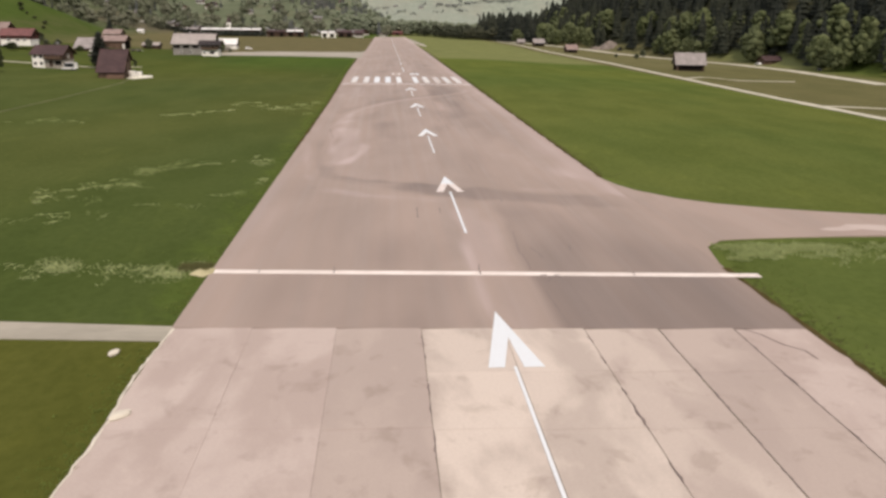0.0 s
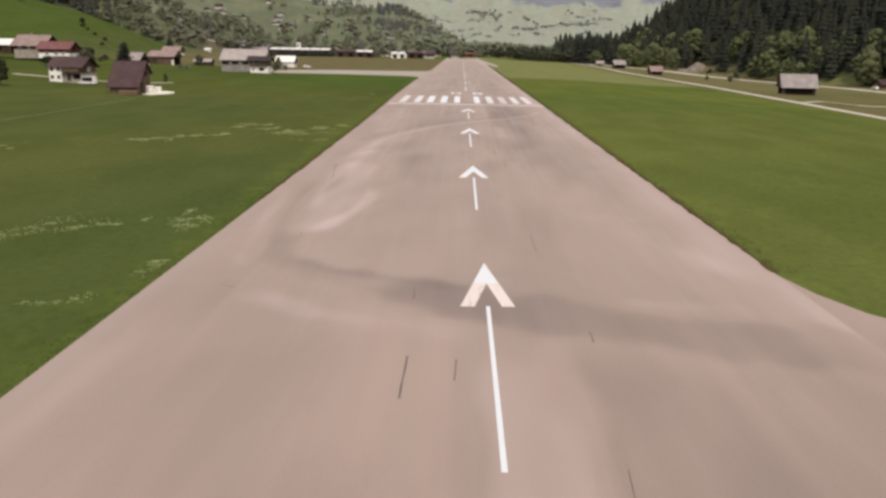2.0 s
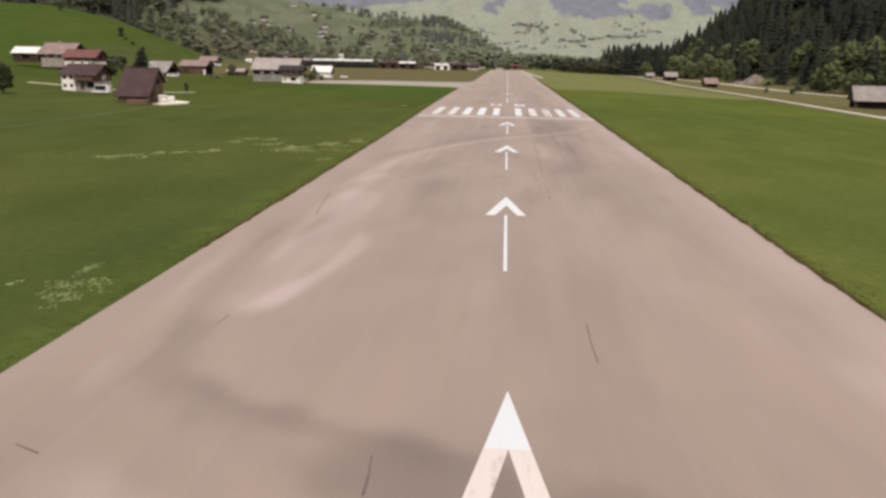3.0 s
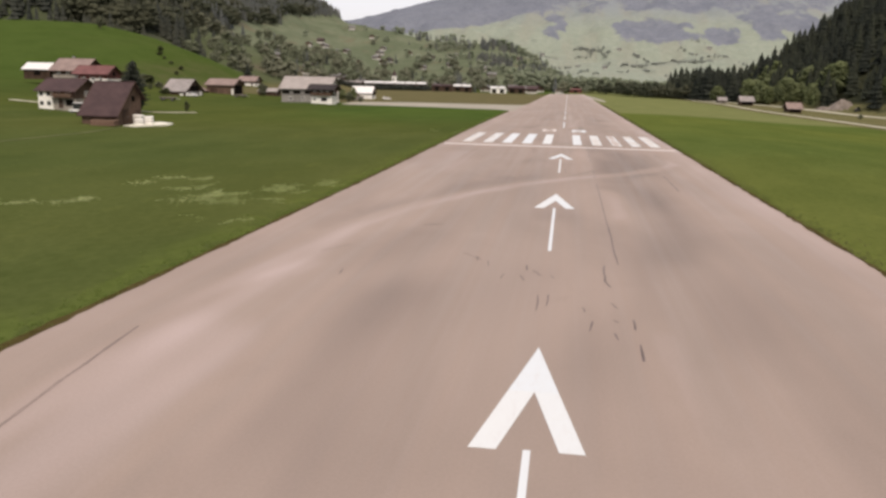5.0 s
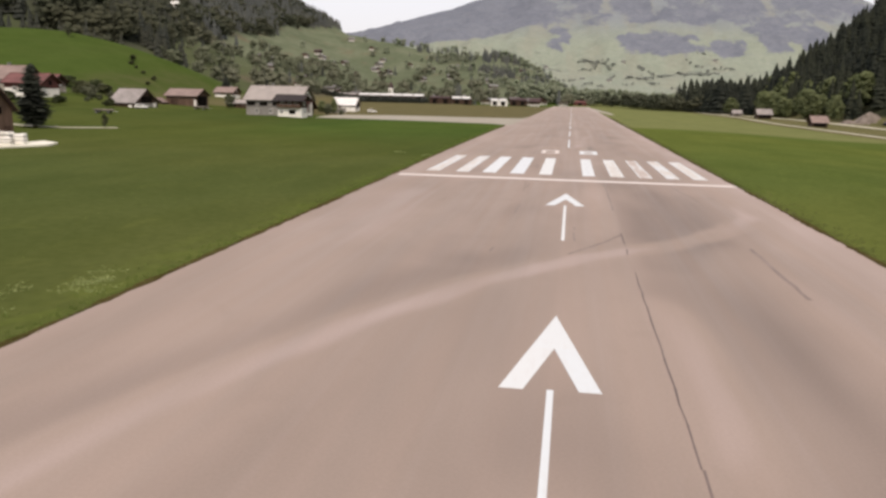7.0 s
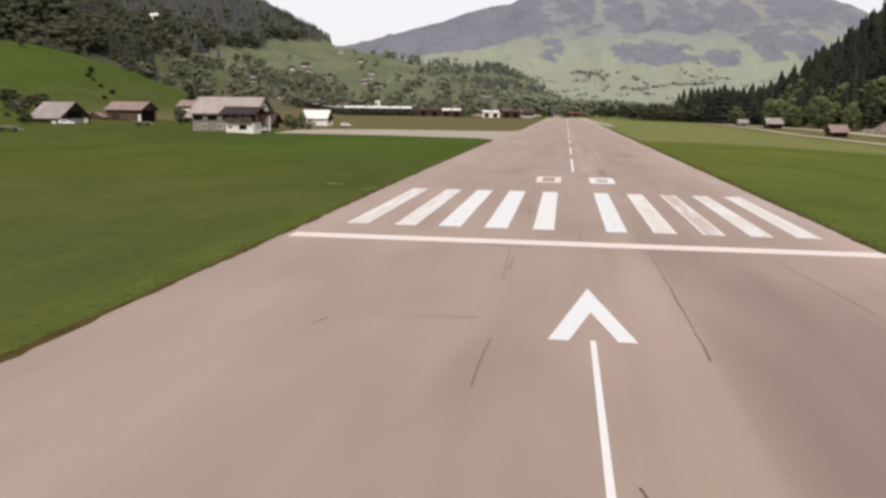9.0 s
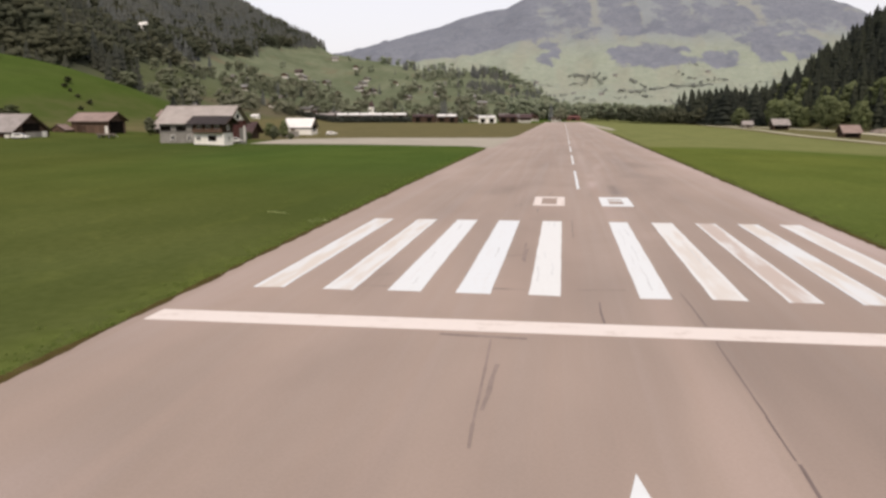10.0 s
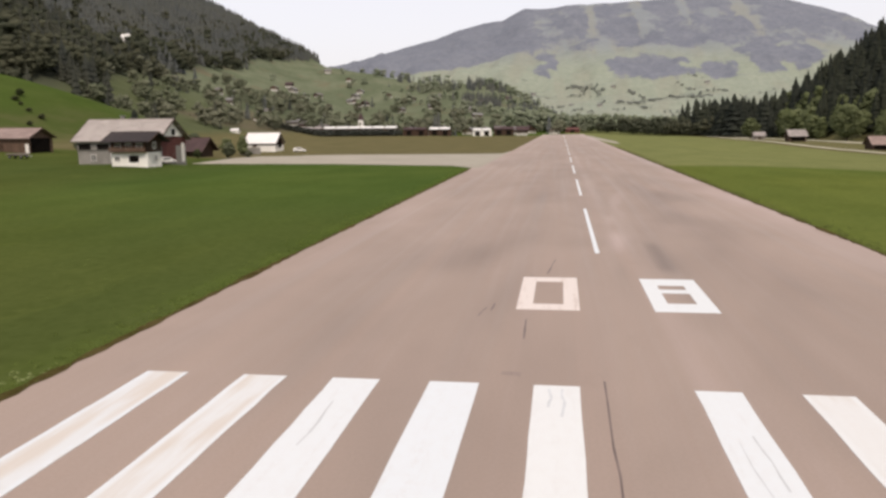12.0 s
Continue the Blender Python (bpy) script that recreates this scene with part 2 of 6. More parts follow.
def tile_material(name, a, b, step=0.45, rough=0.8, metal=0.0):
    """Rows of roof tiles or sheets, by the roof's own coordinates."""
    m = Nodes(name, rough, metal, 0.3)
    own = m.own()
    x, y, z = m.xyz(own)
    row = m.ramp(m.math("FRACT", m.math("DIVIDE", z, step * 0.5), 0), 0.0, 0.22, 1, 0)
    col = m.ramp(m.math("FRACT", m.math("DIVIDE", x, step), 0), 0.0, 0.14, 1, 0)
    big = m.noise(m.scaled(0.35, 0.35, 0.5, own), 1, 4, 0.6, 0.3)
    fine = m.noise(m.scaled(2.2, 2.2, 4.5, own), 1, 4, 0.75)
    c = m.mix(m.ramp(big, 0.3, 0.7), a, b)
    c = m.mix(m.ramp(fine, 0.4, 0.7, 0, 0.5), c, m.mix(1.0, c, (0.55, 0.52, 0.5), "MULTIPLY"))
    c = m.mix(m.math("MULTIPLY", m.math("MAXIMUM", row, col), 0.35), c, (0.03, 0.025, 0.022))
    m.bump(m.math("ADD", m.math("MULTIPLY", row, -1.0), fine), 0.4, 0.05)
    return m.done(c)


def leaf_material(name, a, b, c2, wide=0.03):
    """Foliage that varies from clump to clump and within each."""
    m = Nodes(name, 0.9, spec=0.05)
    tone = m.island_random()
    big = m.noise(m.scaled(wide, wide, wide), 1, 3)
    fine = m.noise(m.scaled(0.9, 0.9, 0.9), 1, 4, 0.7)
    c = m.mix(tone, a, b)
    c = m.mix(m.ramp(big, 0.42, 0.62, 0, 0.75), c, c2)
    c = m.mix(m.ramp(fine, 0.35, 0.65, 0, 0.3), c, m.mix(1.0, c, (0.58, 0.60, 0.58), "MULTIPLY"))
    # light that shines through the leaves
    glow = m.tree.nodes.new("ShaderNodeBsdfTranslucent")
    m.link(c, glow.inputs["Color"])
    both = m.tree.nodes.new("ShaderNodeMixShader")
    both.inputs[0].default_value = 0.3
    m.link(m.bsdf.outputs[0], both.inputs[1])
    m.link(glow.outputs[0], both.inputs[2])
    m.link(both.outputs[0], m.tree.nodes["Material Output"].inputs["Surface"])
    return m.done(c)


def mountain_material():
    """Alps and woods on the mountain that closes the valley, the haze of kilometres of air mixed into the colours."""
    m = Nodes("hazed_mountain", 0.95, spec=0.05)
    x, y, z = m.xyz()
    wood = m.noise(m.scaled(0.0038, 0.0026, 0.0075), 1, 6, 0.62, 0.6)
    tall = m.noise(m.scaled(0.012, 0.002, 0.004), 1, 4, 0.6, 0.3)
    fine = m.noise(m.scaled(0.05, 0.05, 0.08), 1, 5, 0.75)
    field = m.mix(m.ramp(fine, 0.35, 0.65), HAZED_MEADOW_A, HAZED_MEADOW_B)
    field = m.mix(m.ramp(z, 190, 330, 0, 0.9), field, HAZED_ALP)
    trees = m.mix(m.ramp(fine, 0.35, 0.65), HAZED_WOOD_A, HAZED_WOOD_B)
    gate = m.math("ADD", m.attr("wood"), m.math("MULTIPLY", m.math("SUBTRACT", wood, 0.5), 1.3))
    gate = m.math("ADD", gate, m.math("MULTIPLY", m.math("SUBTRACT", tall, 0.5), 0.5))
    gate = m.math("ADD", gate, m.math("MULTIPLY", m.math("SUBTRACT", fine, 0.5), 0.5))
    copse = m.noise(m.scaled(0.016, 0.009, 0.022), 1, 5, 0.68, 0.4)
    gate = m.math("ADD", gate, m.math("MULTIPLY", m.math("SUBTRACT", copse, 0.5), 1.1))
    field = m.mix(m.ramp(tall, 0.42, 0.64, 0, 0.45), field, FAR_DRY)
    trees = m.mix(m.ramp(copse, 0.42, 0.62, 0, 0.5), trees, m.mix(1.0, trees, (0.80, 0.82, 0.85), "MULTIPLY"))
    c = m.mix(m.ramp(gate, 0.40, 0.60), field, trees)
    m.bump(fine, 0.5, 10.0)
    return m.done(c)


# pale and bluish because the haze is painted into these base colours
HAZED_MEADOW_A, HAZED_MEADOW_B, HAZED_ALP = (0.214, 0.246, 0.198), (0.258, 0.288, 0.234), (0.198, 0.220, 0.240)
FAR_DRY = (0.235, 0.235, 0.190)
HAZED_WOOD_A, HAZED_WOOD_B = (0.146, 0.160, 0.190), (0.178, 0.192, 0.222)

GRASS, ASPHALT = grass_material(), asphalt_material()
SLAB = [slab_material("pink_concrete", (0.46, 0.385, 0.345), (0.37, 0.30, 0.265)), slab_material("brown_concrete", (0.415, 0.345, 0.302), (0.355, 0.292, 0.257)),
        slab_material("pale_concrete", (0.57, 0.495, 0.43), (0.40, 0.34, 0.295)), slab_material("buff_concrete", (0.475, 0.405, 0.352), (0.385, 0.32, 0.28))]
CREAM = (0.64, 0.58, 0.545), (0.62, 0.555, 0.515)
PAINT_BAR = paint_material("bar_paint", (0.50, 0.43, 0.39), 0.0, 0.8, 1.0, *CREAM)
PAINT, PAINT_SCUFFED = paint_material("road_paint", (0.52, 0.50, 0.49), 0.0, 0.3), paint_material("scuffed_road_paint", (0.46, 0.38, 0.34), 0.0, 1.0, 0.18, *CREAM)
PAINT_WORN, PAINT_THIN = paint_material("worn_road_paint", (0.54, 0.50, 0.455), 1.0, 0.5), paint_material("thin_road_paint", (0.54, 0.495, 0.45), 0.8, 0.4)
PAINT_FAINT = paint_material("faded_road_paint", (0.44, 0.37, 0.33), 1.0, 0.9)
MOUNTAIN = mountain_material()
GRAVEL = plain("pale_gravel", (0.41, 0.39, 0.31), (0.51, 0.48, 0.385), (0.5, 0.5, 0.5), 0.95, 0.4)
TAXI = plain("pale_taxiway", (0.275, 0.255, 0.205), (0.36, 0.33, 0.27), (0.2, 0.6, 0.5), 0.9, 0.2)
CONCRETE = plain("bleached_concrete", (0.52, 0.48, 0.40), (0.62, 0.58, 0.49), (0.6, 0.6, 0.6), 0.9, 0.3)
TYRE = plain("tyre_mark", (0.185, 0.145, 0.128), (0.27, 0.212, 0.186), (1.5, 0.5, 1), 0.8)
SCUFF = plain("rubber_streak", (0.46, 0.48, 0.49), (0.58, 0.61, 0.63), (1.5, 0.5, 1), 0.7)
DRAIN = plain("drain_stone", (0.62, 0.55, 0.50), (0.76, 0.69, 0.64), (0.8, 0.8, 0.8), 0.8, 0.2)
STRAW = plain("dry_straw", (0.36, 0.33, 0.19), (0.50, 0.45, 0.28), (0.9, 0.9, 0.9), 0.95, 0.3, spec=0.0)
SEAL = plain("bitumen_seal", (0.115, 0.085, 0.078), (0.19, 0.145, 0.13), (1, 1, 1), 0.6)
RENDER_WHITE = plain("white_plaster", (0.78, 0.77, 0.72), (0.85, 0.84, 0.80), (1, 1, 0.6), 0.9, 0.1)
RENDER_GREY = plain("grey_plaster", (0.20, 0.192, 0.178), (0.27, 0.26, 0.242), (1, 1, 0.6), 0.9, 0.15)
PLASTER_DULL = plain("weathered_plaster", (0.40, 0.39, 0.36), (0.55, 0.54, 0.50), (1, 1, 0.6), 0.9, 0.1)
STONE_BASE = plain("rough_stone", (0.24, 0.22, 0.19), (0.36, 0.33, 0.29), (2, 2, 2), 0.95, 0.6)
WOOD_DARK = board_material("dark_boards", (0.045, 0.028, 0.02), (0.085, 0.055, 0.04))
WOOD_BROWN = board_material("brown_boards", (0.095, 0.062, 0.046), (0.15, 0.10, 0.074))
WOOD_RED = board_material("red_boards", (0.105, 0.042, 0.038), (0.15, 0.062, 0.056))
WOOD_GREY = board_material("grey_boards", (0.16, 0.14, 0.12), (0.26, 0.235, 0.205))
ROOF_BROWN = tile_material("brown_tiles", (0.050, 0.029, 0.030), (0.076, 0.045, 0.045))
ROOF_RED = tile_material("red_tiles", (0.135, 0.058, 0.056), (0.19, 0.082, 0.078))
ROOF_ROSE = tile_material("faded_tiles", (0.225, 0.165, 0.148), (0.30, 0.228, 0.205))
ROOF_SLATE = tile_material("slate_roofs", (0.16, 0.158, 0.155), (0.225, 0.22, 0.215))
ROOF_DULL = tile_material("dull_tiles", (0.115, 0.105, 0.10), (0.165, 0.152, 0.145))
ROOF_PALE = tile_material("pale_sheets", (0.31, 0.28, 0.262), (0.385, 0.35, 0.328), 0.9)
ROOF_GREY = tile_material("shingles", (0.24, 0.22, 0.21), (0.34, 0.31, 0.30), 0.4)
ROOF_WHITE = tile_material("white_sheets", (0.72, 0.72, 0.70), (0.80, 0.80, 0.79), 1.1, 0.55)
GLASS_DARK = plain("window_glass", (0.02, 0.022, 0.026), (0.035, 0.038, 0.042), (1, 1, 1), 0.12, spec=0.6)
# near-black colour that stands in for the shade inside openings
GLOOM = plain("unlit_interior", (0.008, 0.007, 0.006), (0.014, 0.012, 0.011), (1, 1, 1), 1.0, spec=0.0)
ROOF_BLACK = tile_material("blackened_tiles", (0.022, 0.017, 0.018), (0.038, 0.030, 0.030))
TRIM_WHITE = plain("white_trim", (0.70, 0.69, 0.66), (0.78, 0.77, 0.74), (2, 2, 2), 0.6)
METAL = plain("zinc", (0.35, 0.36, 0.37), (0.45, 0.46, 0.47), (2, 2, 2), 0.45, metal=0.7)
TARP = plain("white_sheeting", (0.80, 0.79, 0.74), (0.86, 0.85, 0.80), (1.5, 1.5, 1.5), 0.5, 0.3)
RUBBER = plain("rubber", (0.015, 0.015, 0.015), (0.03, 0.03, 0.03), (3, 3, 3), 0.85)
PAINT_WHITE_CAR = plain("white_car_paint", (0.76, 0.76, 0.75), (0.80, 0.80, 0.79), (1, 1, 1), 0.25, spec=0.5)
PAINT_DARK_CAR = plain("dark_car_paint", (0.02, 0.022, 0.026), (0.035, 0.037, 0.042), (1, 1, 1), 0.25, spec=0.5)
BARK = plain("bark", (0.075, 0.055, 0.042), (0.13, 0.10, 0.08), (2, 2, 0.5), 0.95, 0.5)
NEEDLES = leaf_material("spruce_needles", (0.033, 0.039, 0.033), (0.046, 0.052, 0.043), (0.054, 0.061, 0.043))
# the farther the trees, the more haze is painted into their base colour
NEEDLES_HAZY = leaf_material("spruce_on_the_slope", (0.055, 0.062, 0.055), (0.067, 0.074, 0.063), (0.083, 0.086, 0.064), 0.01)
NEEDLES_FAR_HAZY = leaf_material("spruce_far_off", (0.108, 0.119, 0.119), (0.130, 0.141, 0.136), (0.141, 0.147, 0.130), 0.01)
LEAVES_FAR_HAZY = leaf_material("leaves_far_off", (0.196, 0.232, 0.158), (0.235, 0.271, 0.186), (0.233, 0.251, 0.186), 0.012)
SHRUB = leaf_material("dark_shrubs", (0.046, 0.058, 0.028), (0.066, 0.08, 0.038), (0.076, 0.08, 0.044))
# palest foliage, with the haze before the far slope in its colour
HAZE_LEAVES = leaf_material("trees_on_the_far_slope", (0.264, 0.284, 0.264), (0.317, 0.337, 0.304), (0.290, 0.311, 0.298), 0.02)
LEAVES = leaf_material("spring_leaves", (0.115, 0.14, 0.062), (0.165, 0.19, 0.09), (0.13, 0.15, 0.078))
LEAVES_DULL = leaf_material("dull_leaves", (0.072, 0.09, 0.052), (0.105, 0.12, 0.072), (0.11, 0.115, 0.078))
EARTH = plain("bare_earth", (0.050, 0.040, 0.014), (0.085, 0.066, 0.028), (1, 1, 1), 1.0, 0.3, spec=0.0)
HEAP = plain("gravel_heap", (0.13, 0.108, 0.09), (0.235, 0.20, 0.172), (0.8, 0.8, 0.8), 0.95, 0.5)
WHITEWASH = plain("white_sheet_on_ground", (0.74, 0.72, 0.62), (0.82, 0.80, 0.71), (0.6, 0.6, 0.6), 0.8, 0.2)
TRACK = plain("trodden_grass", (0.10, 0.11, 0.044), (0.155, 0.155, 0.07), (0.4, 0.4, 0.4), 0.95, 0.2)
BLADES = leaf_material("grass_blades", (0.11, 0.158, 0.038), (0.165, 0.21, 0.056), (0.15, 0.19, 0.05))
BLADES_OLIVE = leaf_material("olive_blades", (0.108, 0.13, 0.042), (0.15, 0.168, 0.062), (0.16, 0.152, 0.072))
SEED_HEADS = leaf_material("seed_heads", (0.28, 0.34, 0.14), (0.45, 0.50, 0.23), (0.54, 0.58, 0.32))


# ---- building helpers ----
def smooth(lo, hi, v):
    t = np.clip((np.asarray(v, float) - lo) / (hi - lo), 0, 1)
    return t * t * (3 - 2 * t)


def mesh_of(name, verts, faces, mat, shade=False):
    """A mesh from arrays of corners and of triangles or quads."""
    me = bpy.data.meshes.new(name)
    v, f = np.asarray(verts, np.float32), np.asarray(faces, np.int32)
    n = f.shape[1]
    me.vertices.add(len(v))
    me.vertices.foreach_set("co", v.ravel())
    me.loops.add(f.size)
    me.loops.foreach_set("vertex_index", f.ravel())
    me.polygons.add(len(f))
    me.polygons.foreach_set("loop_start", np.arange(0, f.size, n, dtype=np.int32))
    me.polygons.foreach_set("loop_total", np.full(len(f), n, np.int32))
    me.polygons.foreach_set("use_smooth", np.full(len(f), shade))
    me.materials.append(mat)
    me.update(calc_edges=True)
    return me


def part(name, bm, material, parent, label=""):
    """Links a bmesh as one mesh object under a thing or a part."""
    me = bpy.data.meshes.new(name)
    bm.normal_update()
    bm.to_mesh(me)
    bm.free()
    me.materials.append(material)
    ob = new(name, me)
    ob.parent = parent
    if label:
        tagged(ob, label)
    return ob


def share(name, me, parent, m=None):
    ob = new(name, me)
    ob.parent = parent
    if m is not None:
        ob.matrix_basis = m
    return ob


def box(bm, x0, x1, y0, y1, z0, z1, bevel=0.0):
    m = Matrix.LocRotScale(((x0 + x1) / 2, (y0 + y1) / 2, (z0 + z1) / 2), None, (x1 - x0, y1 - y0, z1 - z0))
    made = bmesh.ops.create_cube(bm, size=1, matrix=m)["verts"]
    if bevel:
        edges = list({e for v in made for e in v.link_edges})
        bmesh.ops.bevel(bm, geom=edges, offset=bevel, segments=2, affect="EDGES", profile=0.5)
    return bm


def prism(bm, outline, z0, z1):
    """An upright prism over a flat outline."""
    low = [bm.verts.new((x, y, z0)) for x, y in outline]
    top = [bm.verts.new((x, y, z1)) for x, y in outline]
    bm.faces.new(top)
    bm.faces.new(low[::-1])
    for i in range(len(outline)):
        j = (i + 1) % len(outline)
        bm.faces.new((low[i], low[j], top[j], top[i]))
    bmesh.ops.recalc_face_normals(bm, faces=bm.faces[:])
    return bm


def rod(bm, a, b, r0, r1, n=8):
    a, b = Vector(a), Vector(b)
    turn = (b - a).to_track_quat("Z", "Y").to_matrix().to_4x4()
    m = Matrix.Translation((a + b) / 2) @ turn
    bmesh.ops.create_cone(bm, cap_ends=True, segments=n, radius1=r0, radius2=r1, depth=(b - a).length, matrix=m)
    return bm


def thing(name, m, label, category, group=""):
    ob = new(name)
    ob.empty_display_size = 0.5
    ob.matrix_basis = m
    return tagged(ob, label, category, group)


# ---- the lie of the land ----
def along(y, *rows):
    ys, vs = zip(*rows)
    return np.interp(y, ys, vs)


def swell(x, y, scale, seed):
    """Gentle, repeatable unevenness from a few crossing waves."""
    rng = np.random.RandomState(seed)
    out = np.zeros(np.broadcast(x, y).shape)
    for k in range(10):
        a, f, p = rng.uniform(0, 2 * np.pi), rng.uniform(0.6, 2.6) / scale, rng.uniform(0, 6.28)
        out = out + np.sin((np.cos(a) * x + np.sin(a) * y) * f * 2 * np.pi + p) / (1 + f * scale)
    return out / 2.2


def forest_edge(y):
    return along(y, (300, -420), (450, -330), (520, -305), (600, -335), (700, -375), (900, -432), (1100, -470), (1500, -530), (1912, -575), (2400, -640))


def right_toe(y):
    return along(y, (-400, 246), (150, 240), (250, 234), (360, 206), (500, 174), (600, 165), (700, 168), (780, 182), (900, 270), (1100, 430), (2000, 900))


def height(x, y):
    x, y = np.asarray(x, float), np.asarray(y, float)
    base = -2.8 * smooth(28, 105, x) - 2.0 * smooth(122, 150, x) * (1 - smooth(330, 480, y)) + smooth(380, 520, y) * smooth(60, 110, x)
    # the gentle rise under the farms
    rise0 = 0.055 * np.clip(-112 - x, 0, 200) * (1 - smooth(330, 520, y)) + 0.9 * np.where(y < 190, smooth(-75, -110, x), smooth(-99, -125, x))
    rise0 = rise0 + 0.75 * np.exp(-((x + 92) / 13) ** 2 - ((y - 168) / 17) ** 4) + 1.7 * np.exp(-((x + 106) / 15) ** 4 - ((y - 280) / 18) ** 4)
    # the round green hill behind them
    crest = np.interp(-x, (205, 226, 240, 246, 258, 270, 284, 298, 312, 333, 360, 420, 700), (0, 4, 12, 15, 21.5, 28, 33.5, 38, 41.5, 45.5, 46.5, 46, 60))
    knoll = crest * np.where(y < 400, smooth(95, 400, y) ** 0.9, 1 - smooth(400, 560, y) * 0.62)
    # the wooded ridge and the meadows at its foot
    xf = forest_edge(y)
    zf = along(y, (420, 10), (520, 22), (600, 30), (700, 38), (900, 56), (1100, 76), (1500, 120), (1912, 160), (2400, 130))
    xv = along(y, (420, -225), (500, -215), (700, -235), (900, -215), (1200, -150), (2000, -120))
    t = np.clip((xv - x) / (xv - xf), 0, None)
    rise = np.where(t < 1, zf * np.clip(t, 0, 1) ** 1.25, zf + 0.5 * (xf - x))
    ridge = np.minimum(rise, 620) * smooth(380, 540, y) * (1 - 0.75 * smooth(1940, 2700, y))
    # the village slope
    zc = np.interp(x, (-700, -562, -402, -288, -143, -60, -20, 60), (160, 148, 122, 103, 92, 58, 24, 0))
    climb = np.interp(y, (800, 900, 1250, 1600, 1720, 2150), (0, 0.04, 0.42, 0.93, 1.0, 0.25))
    spur = zc * climb
    left = np.maximum(np.maximum(ridge, spur), np.maximum(knoll, rise0))
    left = left + smooth(4, 30, left) * (swell(x, y, 150, 3) * 2.5 + swell(x, y, 45, 4) * 0.8) * smooth(480, 640, y)
    # the wooded hill on the other side
    d = np.clip(x - right_toe(y), 0, None)
    right = d * 0.82
    right = np.minimum(right, 300) * (1 - smooth(1150, 1700, y)) + smooth(5, 60, right) * swell(x, y, 120, 6) * 5
    return base + left + np.maximum(right, 0)


def far_height(x, y):
    """The mountain that closes the valley."""
    x, y = np.asarray(x, float), np.asarray(y, float)
    top = np.interp(x, (-2600, -1500, -968, -901, -733, -571, -345, -258, -170, 143, 500, 775, 967, 1154, 1228, 1500, 2600),
                    (330, 270, 286, 318, 362, 398, 459, 466, 508, 532, 549, 545, 512, 461, 423, 350, 240))
    up = np.clip((y - 2600) / 1000, 0, None)
    z = np.clip((y - 1900) / 700, 0, 1) * 105 + np.minimum(up, 1) ** 0.92 * (top - 105) - np.clip(up - 1, 0, None) * 420
    rough = swell(x, y, 420, 11) * 26 + swell(x, y, 130, 12) * 9 + swell(x, y, 55, 13) * 4
    return z - 4 + rough * smooth(1950, 2500, y) * (1 - 0.75 * smooth(3250, 3560, y))


def ground_z(x, y):
    return float(height(x, y)) - 0.06


def far_z(x, y):
    return max(ground_z(x, y), float(far_height(x, y)))


# ---- ground ----
def build_ground():
    rings = 6.0 * 1.03 ** np.arange(0, 222)
    turns = np.radians(np.concatenate([np.arange(-66, 66, 0.3), np.arange(66, 294, 6.0)]))
    r, a = np.meshgrid(rings, turns, indexing="ij")
    x, y = r * np.sin(a), r * np.cos(a) - 262
    v = np.stack([x, y, height(x, y) - 0.06], -1).reshape(-1, 3)
    n, m = len(rings), len(turns)
    i, j = np.meshgrid(np.arange(n - 1), np.arange(m), indexing="ij")
    k = (j + 1) % m
    f = np.stack([i * m + j, i * m + k, (i + 1) * m + k, (i + 1) * m + j], -1).reshape(-1, 4)[:, ::-1]
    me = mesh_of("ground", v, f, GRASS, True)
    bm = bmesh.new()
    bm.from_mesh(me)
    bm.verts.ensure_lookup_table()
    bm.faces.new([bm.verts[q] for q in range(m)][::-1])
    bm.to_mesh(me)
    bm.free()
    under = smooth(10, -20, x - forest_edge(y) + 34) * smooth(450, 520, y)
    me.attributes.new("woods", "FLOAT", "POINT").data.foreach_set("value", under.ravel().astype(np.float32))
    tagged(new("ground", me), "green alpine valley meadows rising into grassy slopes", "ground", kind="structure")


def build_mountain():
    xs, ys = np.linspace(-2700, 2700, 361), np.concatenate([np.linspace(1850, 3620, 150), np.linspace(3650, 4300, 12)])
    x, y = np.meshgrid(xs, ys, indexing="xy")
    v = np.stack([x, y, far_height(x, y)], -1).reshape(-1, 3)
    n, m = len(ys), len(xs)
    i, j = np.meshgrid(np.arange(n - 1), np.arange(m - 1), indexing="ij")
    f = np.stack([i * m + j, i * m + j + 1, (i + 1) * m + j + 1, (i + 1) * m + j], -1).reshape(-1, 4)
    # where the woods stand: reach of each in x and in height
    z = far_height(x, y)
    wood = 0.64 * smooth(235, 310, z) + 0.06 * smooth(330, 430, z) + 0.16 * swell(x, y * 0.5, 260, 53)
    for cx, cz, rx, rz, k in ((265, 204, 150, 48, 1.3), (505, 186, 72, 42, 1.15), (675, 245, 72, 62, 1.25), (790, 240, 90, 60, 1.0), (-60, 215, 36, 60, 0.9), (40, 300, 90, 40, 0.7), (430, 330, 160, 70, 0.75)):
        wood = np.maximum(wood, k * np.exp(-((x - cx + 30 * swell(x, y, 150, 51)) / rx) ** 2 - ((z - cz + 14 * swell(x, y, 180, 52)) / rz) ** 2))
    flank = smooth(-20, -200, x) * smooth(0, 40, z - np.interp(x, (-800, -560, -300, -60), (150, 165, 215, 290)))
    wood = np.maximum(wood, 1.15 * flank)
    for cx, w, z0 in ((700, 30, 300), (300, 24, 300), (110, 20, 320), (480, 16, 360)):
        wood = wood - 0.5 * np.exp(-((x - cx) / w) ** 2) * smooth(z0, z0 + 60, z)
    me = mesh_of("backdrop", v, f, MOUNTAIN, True)
